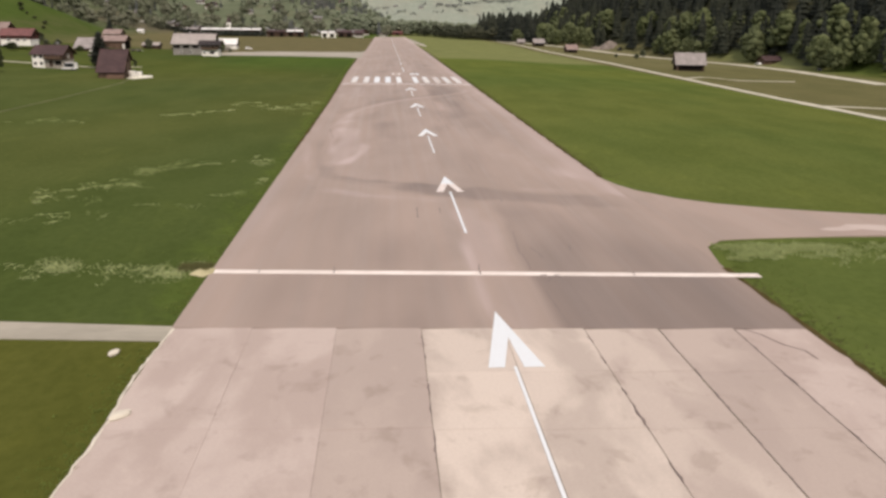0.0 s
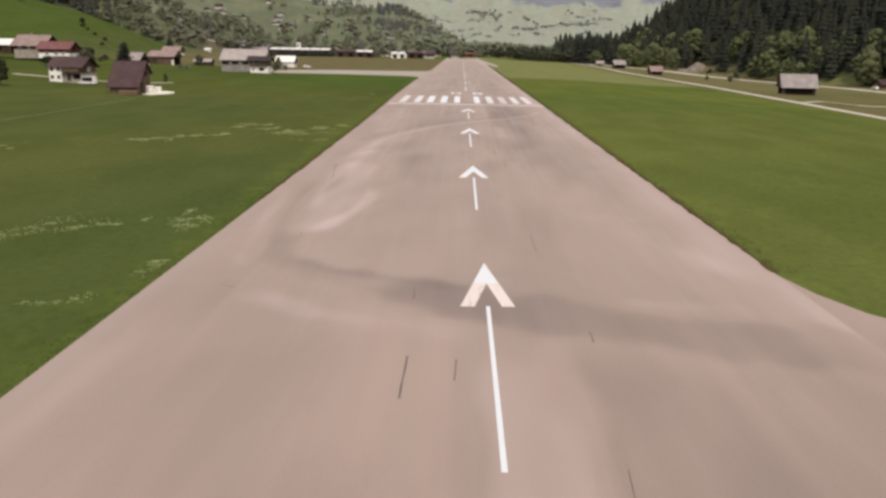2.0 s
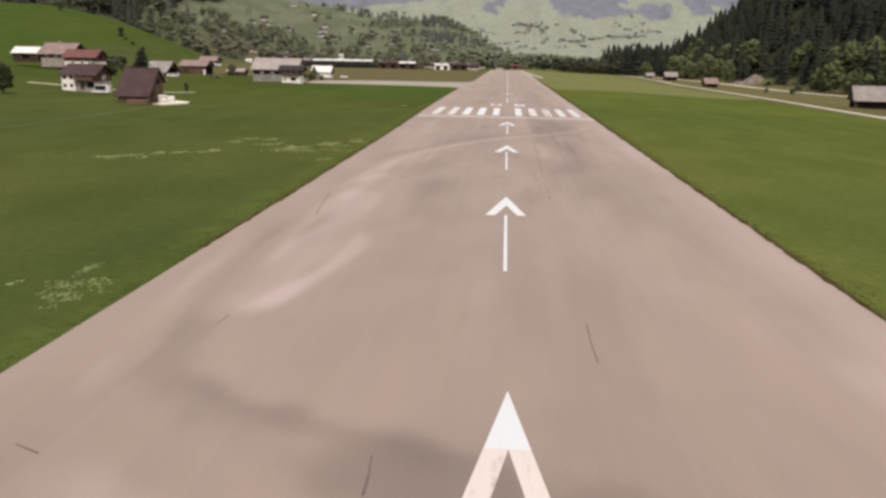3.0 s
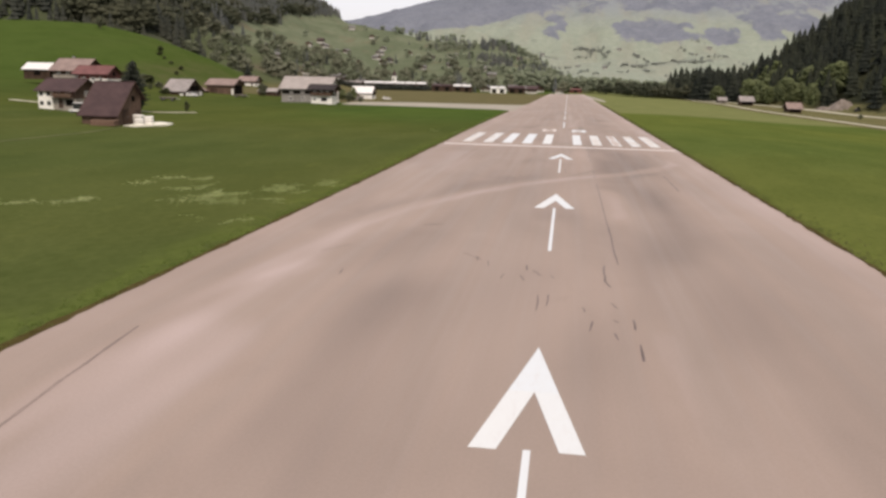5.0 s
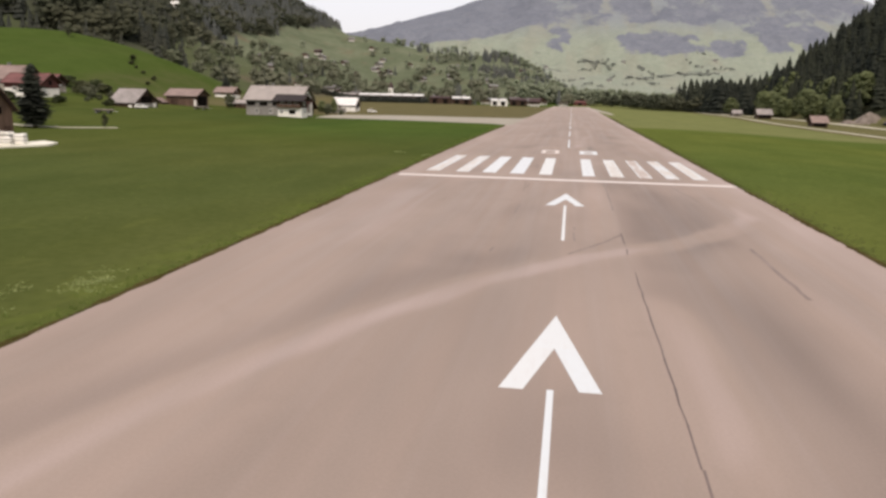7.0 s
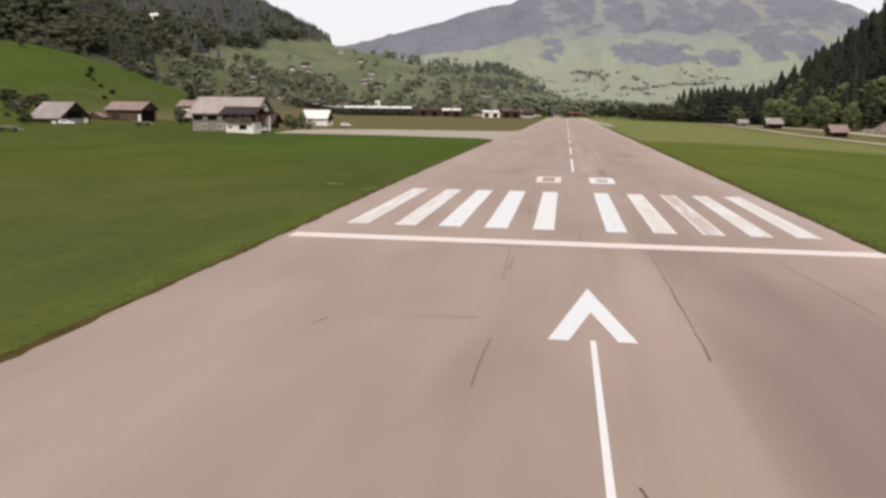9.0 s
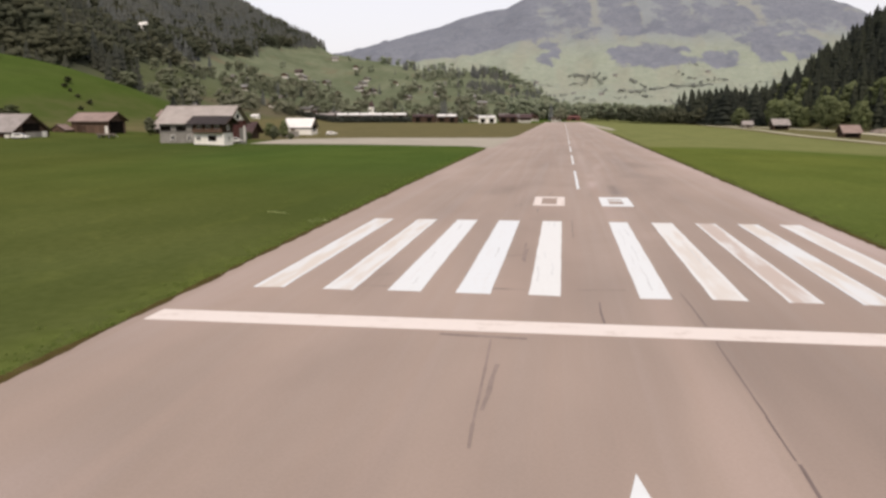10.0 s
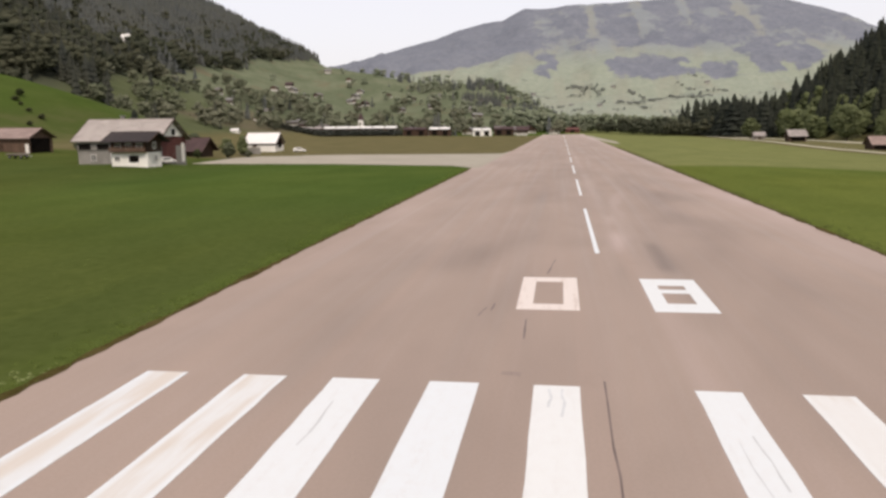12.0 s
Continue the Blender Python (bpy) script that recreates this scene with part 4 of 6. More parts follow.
apron("runway_shoulder", [(-19.7, -60), (-19.7, 176.5), (-21.4, 176.5), (-21.1, 166), (-21.1, 120), (-20.95, 60), (-20.75, 30), (-20.4, 8)], ASPHALT, "worn asphalt shoulder beside the runway")


def bare_edge(name, rows):
    """A ragged line of bare earth between the asphalt and the grass."""
    rng = np.random.RandomState(len(name))
    ys = np.arange(rows[0][0], rows[-1][0], 0.9)
    mid = along(ys, *rows)
    wide = np.clip(0.19 + 0.12 * swell(ys, ys * 0, 9, 71) + rng.uniform(-0.08, 0.12, len(ys)), 0.03, 0.5)
    v = np.concatenate([np.stack([mid - wide, ys, np.full(len(ys), 0.004)], -1), np.stack([mid + wide, ys, np.full(len(ys), 0.004)], -1)])
    n = len(ys)
    i = np.arange(n - 1)
    f = np.stack([i, i + n, i + n + 1, i + 1], -1)
    tagged(new(name, mesh_of(name, v, f, EARTH)), "ragged line of bare brown earth along the runway", "earth", kind="structure")


bare_edge("trim_earth_left", ((-128, LEFT - 0.15), (-60, LEFT - 0.15), (8, -20.5), (30, -20.85), (60, -21.05), (120, -21.2), (166, -21.15), (177, -21.6)))
bare_edge("trim_earth_slabs", ((-260, RIGHT), (-187, RIGHT)))
bare_edge("trim_earth_right", ((-150, RIGHT + 0.1), (400, RIGHT + 0.1)))
strip("road_farm", [(116, -400), (111, -120), (110, -66), (110, -10), (113.5, 80), (118, 200), (119.5, 400), (121, 560), (122, 720)], 3.4, GRAVEL, 0.03, "pale gravel farm road through the meadow")
strip("road_river", [(198, 74), (209, 175), (207, 240), (184, 358), (155, 480), (139, 610), (126, 720)], 7.5, GRAVEL, 0.03, "pale gravel road along the edge of the woods")
strip("road_link", [(115.5, 78), (126, 87), (148, 94), (168, 91)], 2.6, GRAVEL, 0.05, "pale field lane ending in the brown meadow")
strip("road_field", [(110, -34), (126, -40), (150, -49), (200, -60)], 2.6, GRAVEL, 0.05, "pale field lane branching off the farm road")
strip("path_meadow", [(-82.5, -240), (-82.5, -80), (-82.3, -50), (-83, -6), (-86, 16)], 0.36, TRACK, 0.03, "narrow trodden path across the meadow")
strip("path_farm", [(-99, 71), (-106, 62), (-116, 62), (-150, 66)], 2.4, GRAVEL, 0.04, "pale gravel lane between the farmhouses")


# ---- houses and barns ----
def gabled(name, m, label, category, size, eave, ridge, mats, split=0.0, over=0.9, openings=(), chimney=None, balcony=None, group="", slim=False, back=None):
    """A house with its ridge along its own x. size: length and depth; the front looks to -y, the right gable to +x.
    openings: side (f front, r right gable, l left gable), place along the wall, sill, width, height, kind."""
    L, D = size[0] / 2, size[1] / 2
    rear = back or D
    roof, low, high = mats
    ob = thing(name, m, label, category, group)
    bm = bmesh.new()
    if split:
        part("ground_storey", box(bmesh.new(), -L, L, -D, rear, -1.5, split), low, ob)
        L2, D2, z0 = L + 0.06, D + 0.06, split
    else:
        L2, D2, z0 = L, D, -1.5
    pitch = (ridge - eave) / D2
    rear2 = rear + D2 - D
    pent = [(-D2, z0), (rear2, z0), (rear2, ridge - pitch * rear2), (0, ridge - 0.12), (-D2, eave)]
    a = [bm.verts.new((-L2, y, z)) for y, z in pent]
    b = [bm.verts.new((L2, y, z)) for y, z in pent]
    bm.faces.new(a[::-1])
    bm.faces.new(b)
    for i in range(5):
        j = (i + 1) % 5
        bm.faces.new((a[i], a[j], b[j], b[i]))
    bmesh.ops.recalc_face_normals(bm, faces=bm.faces[:])
    part("wall", bm, high, ob)
    for s in (-1, 1):
        bm = bmesh.new()
        reach = (D if s < 0 else rear) + over
        y1, z1 = s * reach, ridge - pitch * reach
        sect = [(0, ridge), (y1, z1), (y1, z1 + 0.2), (0, ridge + 0.24)]
        p = [bm.verts.new((-L - over, y, z)) for y, z in sect]
        q = [bm.verts.new((L + over, y, z)) for y, z in sect]
        bm.faces.new(p)
        bm.faces.new(q)
        for i in range(4):
            j = (i + 1) % 4
            bm.faces.new((p[i], p[j], q[j], q[i]))
        bmesh.ops.recalc_face_normals(bm, faces=bm.faces[:])
        part("roof_slope", bm, roof, ob)
    if not slim:
        part("ridge_cap", box(bmesh.new(), -L - over, L + over, -0.18, 0.18, ridge + 0.14, ridge + 0.32, 0.04), roof, ob)
        for s in (-1, 1):
            for e in (-1, 1):
                bm = bmesh.new()
                x = e * (L + over - 0.05)
                reach = (D if s < 0 else rear) + over
                y1, z1 = s * reach, ridge - pitch * reach
                c = [bm.verts.new(v) for v in ((x - 0.06, 0, ridge + 0.27), (x - 0.06, y1, z1 + 0.23), (x - 0.06, y1, z1 - 0.06), (x - 0.06, 0, ridge - 0.06))]
                d = [bm.verts.new((v.co.x + 0.12, v.co.y, v.co.z)) for v in c]
                bm.faces.new(c)
                bm.faces.new(d)
                for i in range(4):
                    j = (i + 1) % 4
                    bm.faces.new((c[i], c[j], d[j], d[i]))
                bmesh.ops.recalc_face_normals(bm, faces=bm.faces[:])
                part("verge_board", bm, WOOD_DARK, ob)
    for side, u, z, w, h, kind in openings:
        turn = {"f": pose(0, -D2, 0), "r": pose(L2, 0, 0, 0, 0, 90), "l": pose(-L2, 0, 0, 0, 0, -90)}[side]
        if kind == "window":
            f = bmesh.new()
            for x0, x1, zz0, zz1 in ((u - w / 2 - 0.12, u + w / 2 + 0.12, z - 0.12, z), (u - w / 2 - 0.12, u + w / 2 + 0.12, z + h, z + h + 0.12),
                                     (u - w / 2 - 0.12, u - w / 2, z, z + h), (u + w / 2, u + w / 2 + 0.12, z, z + h), (u - 0.05, u + 0.05, z, z + h)):
                box(f, x0, x1, -0.10, 0.04, zz0, zz1)
            win = part("window", f, TRIM_WHITE if kind == "window" else WOOD_DARK, ob)
            win.matrix_basis = turn
            part("pane", box(bmesh.new(), u - w / 2, u + w / 2, -0.035, 0.02, z, z + h), GLASS_DARK, win)
        elif kind == "dark":
            # no hole is cut: a thin near-black panel paints the shade
            p = part("opening", box(bmesh.new(), u - w / 2, u + w / 2, -0.03, 0.02, z, z + h), GLOOM, ob, "near-black panel painting shade into an opening")
            p.matrix_basis = turn
        else:
            k = max(2, int(w / 0.45))
            wood = {"door": WOOD_DARK, "reddoor": WOOD_RED, "whitedoor": TRIM_WHITE}[kind]
            p = part("door", box(bmesh.new(), u - w / 2, u + w / 2, -0.05, 0.02, z, z + h), wood, ob)
            p.matrix_basis = turn
            for i in range(k):
                part("plank", box(bmesh.new(), u - w / 2 + w * i / k + 0.01, u - w / 2 + w * (i + 1) / k - 0.01, -0.09, -0.045, z, z + h), wood, p)
            part("door_handle", box(bmesh.new(), u + w * 0.3, u + w * 0.3 + 0.06, -0.16, -0.08, z + h * 0.4, z + h * 0.4 + 0.3), METAL, p)
    if chimney:
        x, y = chimney
        top = ridge + 1.0
        c = part("chimney", box(bmesh.new(), x - 0.4, x + 0.4, y - 0.4, y + 0.4, eave, top, 0.03), RENDER_GREY, ob)
        part("chimney_cap", box(bmesh.new(), x - 0.55, x + 0.55, y - 0.55, y + 0.55, top, top + 0.12), METAL, c)
    if balcony:
        x0, x1, z, deep = balcony
        bal = part("balcony", box(bmesh.new(), x0, x1, -D2 - deep, -D2, z - 0.15, z), WOOD_BROWN, ob)
        n = int((x1 - x0) / 0.9)
        rail = bmesh.new()
        for i in range(n + 1):
            x = x0 + (x1 - x0) * i / n
            box(rail, x - 0.05, x + 0.05, -D2 - deep, -D2 - deep + 0.08, z, z + 1.0)
        box(rail, x0, x1, -D2 - deep - 0.03, -D2 - deep + 0.1, z + 0.95, z + 1.05)
        box(rail, x0, x1, -D2 - deep + 0.01, -D2 - deep + 0.05, z + 0.15, z + 0.8)
        part("railing", rail, WOOD_BROWN, bal)
    return ob


def at(x, y, yaw=0.0, z=None):
    return pose(x, y, ground_z(x, y) + 0.06 if z is None else z, 0, 0, yaw)


# the broad barn-house with the pale roof and its white-based wing
longhouse = gabled("farmhouse", at(-104.1, 186.0, 0, 0.9), "long farmhouse with pale sheet roof, grey plaster base and red gable", "farmhouse", (19.8, 14.0), 5.9, 10.2,
       (ROOF_PALE, RENDER_GREY, WOOD_RED), split=4.1, over=1.1, chimney=(-3, 1.5),
       openings=[("f", -6, 0.9, 1.1, 1.3, "window"), ("f", -1, 0.9, 1.1, 1.3, "window"),
                 ("r", -1.6, 0.1, 6.4, 4.6, "reddoor"), ("r", 5.4, 0.1, 1.5, 4.6, "whitedoor")])
band = part("board_band", box(bmesh.new(), -9.9, 9.9, -7.2, -6.9, 3.3, 5.75), RENDER_GREY, longhouse)
bm = bmesh.new()
for x in (10.0, 10.12):
    bm.faces.new([bm.verts.new((x, u, z)) for u, z in ((-5.6, 6.3), (5.6, 6.3), (0, 9.75))])
for a, b in ((0, 1), (1, 2), (2, 0)):
    bm.verts.ensure_lookup_table()
    bm.faces.new([bm.verts[k] for k in (a, b, b + 3, a + 3)])
bmesh.ops.recalc_face_normals(bm, faces=bm.faces[:])
gable = part("gable_plaster", bm, RENDER_WHITE, longhouse, "pale plastered gable triangle")
part("opening", box(bmesh.new(), 10.1, 10.16, -0.2, 1.5, 6.6, 8.0), GLASS_DARK, gable)
for u in (-8.0, -3.4, 1.4):
    part("opening", box(bmesh.new(), u - 1.5, u + 1.5, -7.24, -7.1, 3.45, 4.75), GLOOM, band, "near-black panel painting shade into a hay opening")
gabled("wing_house", at(-92.6, 167.0, 0, 1.35), "small brown-roofed wooden house on a whitewashed base", "house", (8.1, 6.0), 5.5, 6.8,
       (ROOF_BLACK, RENDER_WHITE, WOOD_DARK), split=2.75, over=1.5,
       openings=[("f", -2.7, 1.0, 1.0, 0.8, "window"), ("f", 1.0, 0.7, 2.2, 1.4, "dark"), ("r", 0.4, 1.0, 0.9, 0.9, "window"), ("f", -2.4, 3.5, 1.1, 1.1, "window"), ("f", 0, 3.5, 1.1, 1.1, "window"), ("f", 2.4, 3.5, 1.1, 1.1, "window"), ("r", 0, 3.5, 1.2, 1.2, "window")],
       balcony=(-4.0, 4.0, 2.9, 0.9))
# the white-roofed shed and the low wall before it
gabled("shed", at(-103.2, 270.0, 0, 2.3), "low dark wooden shed under a white sheet roof", "shed", (10.6, 8.0), 1.8, 4.8,
       (ROOF_WHITE, RENDER_WHITE, WOOD_DARK), split=0.9, over=0.6, openings=[("f", -2, 0.0, 1.6, 2.0, "door"), ("r", 0, 0.0, 3.2, 2.4, "dark")])
# the two brown barns at the foot of the hill
# the upper right gable is blackened by a panel of painted shade
hay_house = gabled("barn", at(-152.0, 170.2, 0.6, 2.3), "dark wooden barn with a pale weathered sheet roof", "barn", (9.5, 15.6), 2.3, 6.65,
                   (ROOF_GREY, STONE_BASE, WOOD_DARK), over=0.6, openings=[("f", 3.0, 0.2, 1.4, 1.2, "whitedoor"), ("r", 5.6, 0.0, 2.2, 2.0, "whitedoor"), ("r", -4.2, 0.0, 2.6, 2.0, "door"), ("r", 0, 2.1, 7.4, 2.2, "dark")])
part("plaster_wall", box(bmesh.new(), 4.6, 4.83, -2.6, 4.3, -1.5, 1.9, 0.02), RENDER_GREY, hay_house)
gabled("barn", at(-152.8, 212.0, 0, 2.4), "weathered brown hay barn with a faded tiled roof", "barn", (12.8, 10.4), 4.7, 7.0,
       (ROOF_ROSE, STONE_BASE, WOOD_BROWN), over=0.9, openings=[("f", 5.8, 0.3, 1.0, 2.6, "whitedoor"), ("f", -3.0, 0.2, 3.0, 2.8, "door"), ("r", -0.3, 0.0, 8.4, 4.4, "dark")])
gabled("lean_shed", at(-160.8, 204.0, 90, 2.3), "little shed with a faded tiled roof beside the barn", "shed", (4.4, 4.6), 2.0, 3.4,
       (ROOF_ROSE, STONE_BASE, WOOD_BROWN), over=0.4, openings=[("l", 0, 0.1, 1.4, 1.8, "door")])
gabled("farmhouse", at(-198.0, 352.0, 0), "brown chalet with a faded rose tiled roof among trees", "house", (11.0, 11.0), 3.0, 5.6,
       (ROOF_ROSE, RENDER_WHITE, WOOD_BROWN), split=1.4, over=1.0, chimney=(2, 1), openings=[("f", -3, 1.7, 1.2, 1.2, "window"), ("f", 1, 1.7, 1.2, 1.2, "window"), ("r", 0, 2.6, 1.2, 1.2, "window"), ("f", 3.6, 0.1, 1.1, 2.1, "door")])
gabled("shed", at(-138.2, 229.0, 0, 2.6), "low dark shed with a pale sheet roof behind the barns", "shed", (9.0, 6.0), 1.7, 2.9,
       (ROOF_PALE, STONE_BASE, WOOD_DARK), over=0.5, openings=[("f", -1.5, 0.0, 2.4, 1.5, "dark"), ("f", 2.4, 0.0, 1.1, 1.6, "door")])
gabled("chalet", at(-116.5, 240.0, 0, 0.6), "low brown outbuilding with a broad dark tiled roof", "outbuilding", (12.0, 9.0), 2.4, 5.4,
       (ROOF_BROWN, WOOD_DARK, WOOD_DARK), split=1.4, over=1.5, openings=[("f", -2, 0.9, 1.1, 1.1, "window"), ("f", 2.4, 0.1, 1.2, 2.0, "door")])
gabled("cabin", at(-247.0, 586.0, 0), "small white cabin with a pale roof below the slope", "cabin", (5.6, 5.0), 1.7, 2.9, (ROOF_WHITE, RENDER_WHITE, RENDER_WHITE), split=0.9, over=0.6, openings=[("f", 0, 0.5, 0.9, 0.9, "window")])
# the big dark-roofed barn in the meadow
gabled("barn", at(-91.75, 20.1, 2.6, 0.3), "tall dark-tiled barn with plank walls in the meadow", "barn", (7.4, 13.9), 2.3, 8.35,
       (ROOF_BROWN, STONE_BASE, WOOD_BROWN), over=0.7, back=3.3, openings=[("f", 2.0, 0.1, 2.2, 1.8, "door"), ("r", -3.4, 0.1, 2.8, 3.0, "door"), ("r", 1.8, 0.1, 1.6, 2.6, "door"), ("r", 0, 4.6, 1.3, 1.1, "dark")])
# the white farmhouse behind it
house = gabled("farmhouse", at(-122.6, 50.6, -6, 1.9), "wooden farmhouse with white plastered corner and balcony", "farmhouse", (10.2, 8.2), 4.5, 6.95,
               (ROOF_BROWN, STONE_BASE, WOOD_BROWN), split=2.4, over=1.0, chimney=(1.5, 1.0), balcony=(-0.9, 5.0, 2.7, 1.2),
               openings=[("f", 1.0, 0.1, 1.2, 2.1, "door"), ("f", 3.6, 0.6, 2.2, 1.5, "dark"), ("f", 0.4, 3.0, 1.1, 1.1, "window"), ("f", 3.4, 3.0, 1.1, 1.1, "window"), ("r", 0, 3.0, 1.1, 1.1, "window")])
front = part("plaster_corner", box(bmesh.new(), -5.3, -1.1, -4.5, 2.0, -1.5, 4.3, 0.05), RENDER_WHITE, house, "white plastered corner block")
for u in (-4.3, -2.2):
    for z in (0.6, 2.9):
        part("opening", box(bmesh.new(), u - 0.5, u + 0.5, -4.54, -4.4, z, z + 1.0, 0.01), GLASS_DARK, front)
# the red-roofed group on the rise
gabled("farmhouse", at(-192.4, 162.6, 0, 7.6), "brown farmhouse under a broad faded red roof", "farmhouse", (13.4, 13.0), 4.4, 8.4,
       (ROOF_ROSE, STONE_BASE, WOOD_DARK), split=2.4, over=1.2, chimney=(-2, 1), openings=[("f", -4, 2.8, 1.1, 1.1, "window"), ("f", 0, 2.8, 1.1, 1.1, "window"), ("r", 0, 4.6, 1.1, 1.1, "window")])
gabled("house", at(-175.6, 149.0, 0, 7.4), "red-roofed house with a white lower storey on the rise", "house", (13.2, 9.0), 3.3, 5.9,
       (ROOF_RED, RENDER_WHITE, WOOD_RED), split=1.3, over=1.0, openings=[("f", -3, 0.6, 1.3, 1.0, "window"), ("f", 1, 0.6, 1.3, 1.0, "window"), ("f", 4, 0.6, 1.0, 1.0, "window"), ("r", 0, 2.4, 1.6, 1.4, "dark")])
gabled("house", at(-219.6, 218.0, 0, 8.4), "rose-tiled house with a dark boarded gable above the bank", "house", (13.0, 9.0), 3.3, 5.9,
       (ROOF_RED, STONE_BASE, WOOD_DARK), split=1.3, over=1.2, openings=[("f", -3, 1.4, 1.3, 1.0, "window"), ("f", 2, 1.4, 1.3, 1.0, "window"), ("r", 0.3, 1.2, 1.7, 1.5, "whitedoor")])
gabled("shed", at(-206.4, 160.5, 0, 9.4), "long shed under a bright white roof on the slope", "shed", (11.6, 7.0), 2.6, 4.7,
       (ROOF_WHITE, STONE_BASE, WOOD_DARK), over=0.7, openings=[("f", 0, 0, 3, 2.0, "dark")])
# the hay barns on the side of the woods; near-black panels paint shade onto their fronts
gabled("hay_barn", at(151.0, 170.5, -10), "dark log hay barn with a grey shingle roof", "hay barn", (14.0, 10.0), 4.0, 8.9,
       (ROOF_GREY, STONE_BASE, WOOD_DARK), over=1.0, openings=[("f", 0.0, 0.3, 11.6, 3.3, "dark"), ("l", 0, 0.3, 6.0, 3.0, "dark")])
gabled("hay_barn", at(139.0, 392.0, 4), "small brown hay barn with a pale roof", "hay barn", (8.2, 8.0), 3.0, 6.0,
       (ROOF_ROSE, STONE_BASE, WOOD_DARK), over=0.9, openings=[("f", 0, 0.2, 6.6, 2.6, "dark")])
gabled("hay_barn", at(133.0, 499.0, 3), "small grey hay barn with a shingle roof", "hay barn", (9.4, 8.0), 3.6, 6.6,
       (ROOF_GREY, STONE_BASE, WOOD_DARK), over=0.9, openings=[("f", 0, 0.2, 7.4, 3.0, "dark")])
gabled("hay_barn", at(128.0, 566.0, 0), "little weathered hut at the edge of the woods", "hut", (7.0, 6.0), 2.6, 4.8,
       (ROOF_GREY, STONE_BASE, WOOD_GREY), over=0.6, openings=[("f", 0, 0.2, 1.6, 1.8, "door")])
gabled("hay_barn", at(231.0, 246.0, 12, -4.1), "low brown forest hut beside the gravel road", "hut", (12.5, 7.0), 2.0, 4.2,
       (ROOF_BROWN, STONE_BASE, WOOD_BROWN), over=0.9, openings=[("f", 0, 0.2, 1.8, 1.7, "door"), ("f", 3.6, 0.2, 2.2, 1.6, "dark")])


# ---- the village at the valley's end ----
def build_village():
    protos = []
    for i, (roof, low, high, label, size, eave, ridge) in enumerate((
            (ROOF_DULL, PLASTER_DULL, WOOD_BROWN, "wooden village chalet with a faded tiled roof and white base", (11, 10), 4.8, 7.6),
            (ROOF_BROWN, PLASTER_DULL, WOOD_DARK, "dark wooden village chalet with a brown roof and white base", (10, 11), 5.0, 7.8),
            (ROOF_SLATE, PLASTER_DULL, WOOD_BROWN, "brown village house with a grey roof", (11.5, 10), 4.7, 7.2),
            (ROOF_SLATE, PLASTER_DULL, WOOD_GREY, "grey-roofed village house with white walls", (12, 10), 5.0, 7.6))):
        yaw = 90 if i % 2 else 0
        side = "l" if yaw else "f"
        protos.append(gabled("village_house", at(-260 + 60 * i, 790 + 14 * i, -yaw), label, "house", size, eave, ridge, (roof, low, high), split=2.0, over=1.2, group="village houses", slim=True,
                             openings=[(side, -3, 0.9, 1.2, 1.3, "dark"), (side, 0.5, 0.9, 1.2, 1.3, "dark"), (side, 3.4, 0.1, 1.2, 2.1, "dark"), (side, -2.4, 3.5, 1.3, 1.3, "dark"), (side, 1.8, 3.5, 1.3, 1.3, "dark"),
                                       ("r", 0, 3.5, 1.3, 1.3, "dark")]))
    rng = random.Random(12)
    spots = []
    def put(x, y, turn=None):
        if all(math.hypot(x - a, y - b) > 17 for a, b in spots):
            spots.append((x, y))
            p = rng.choice(protos)
            yaw = rng.choice((0, 90, -90, 180)) + rng.uniform(-25, 25) if turn is None else turn
            copy_thing(p, pose(x, y, ground_z(x, y) + 0.3, 0, 0, yaw))
    for i in range(46):
        put(rng.uniform(-330, -8), rng.uniform(752, 890))
    for i in range(14):
        x = rng.uniform(-420, -40)
        put(x, rng.uniform(900, 1560))
    for i in range(9):
        y = rng.uniform(760, 1300)
        put(float(forest_edge(y)) + rng.uniform(8, 190), y)
    for x, y in ((-418, 940), (-405, 965), (-402, 1500), (-350, 1380), (-460, 1560), (-380, 1230), (-300, 1200)):
        put(x, y)


build_village()


def far_houses():
    """Scattered farms on the pale slopes of the mountain."""
    rng = random.Random(31)
    protos = [o for o in scene.objects if o.name.startswith("village_house") and o.parent is None][:4]
    for i in range(10):
        x, y = rng.uniform(-120, 560), rng.uniform(2150, 2640)
        copy_thing(protos[3], pose(x, y, far_z(x, y), 0, 0, rng.choice((0, 90, 180)) + rng.uniform(-30, 30)))


far_houses()


def long_shed(x0, x1, y, z, high, mats, label, n):
    """A long low building in bays under one shallow roof."""
    ob = thing("long_building", pose((x0 + x1) / 2, y, z), label, "building")
    L = (x1 - x0) / 2
    part("wall", box(bmesh.new(), -L, L, -4, 4, -2, high - 0.6), mats[1], ob)
    for i in range(n):
        a = -L + 2 * L * i / n
        b = a + 2 * L / n - 1.1
        bm = bmesh.new()
        sect = [(-4.8, high - 0.7), (4.8, high - 0.7), (4.8, high - 0.45), (0, high + 1.3), (-4.8, high - 0.45)]
        p = [bm.verts.new((a, u, w)) for u, w in sect]
        q = [bm.verts.new((b, u, w)) for u, w in sect]
        bm.faces.new(p)
        bm.faces.new(q)
        for k in range(5):
            bm.faces.new((p[k], p[(k + 1) % 5], q[(k + 1) % 5], q[k]))
        bmesh.ops.recalc_face_normals(bm, faces=bm.faces[:])
        part("roof_bay", bm, mats[0], ob)
    for i in range(n):
        x = -L + 2 * L * (i + 0.5) / n
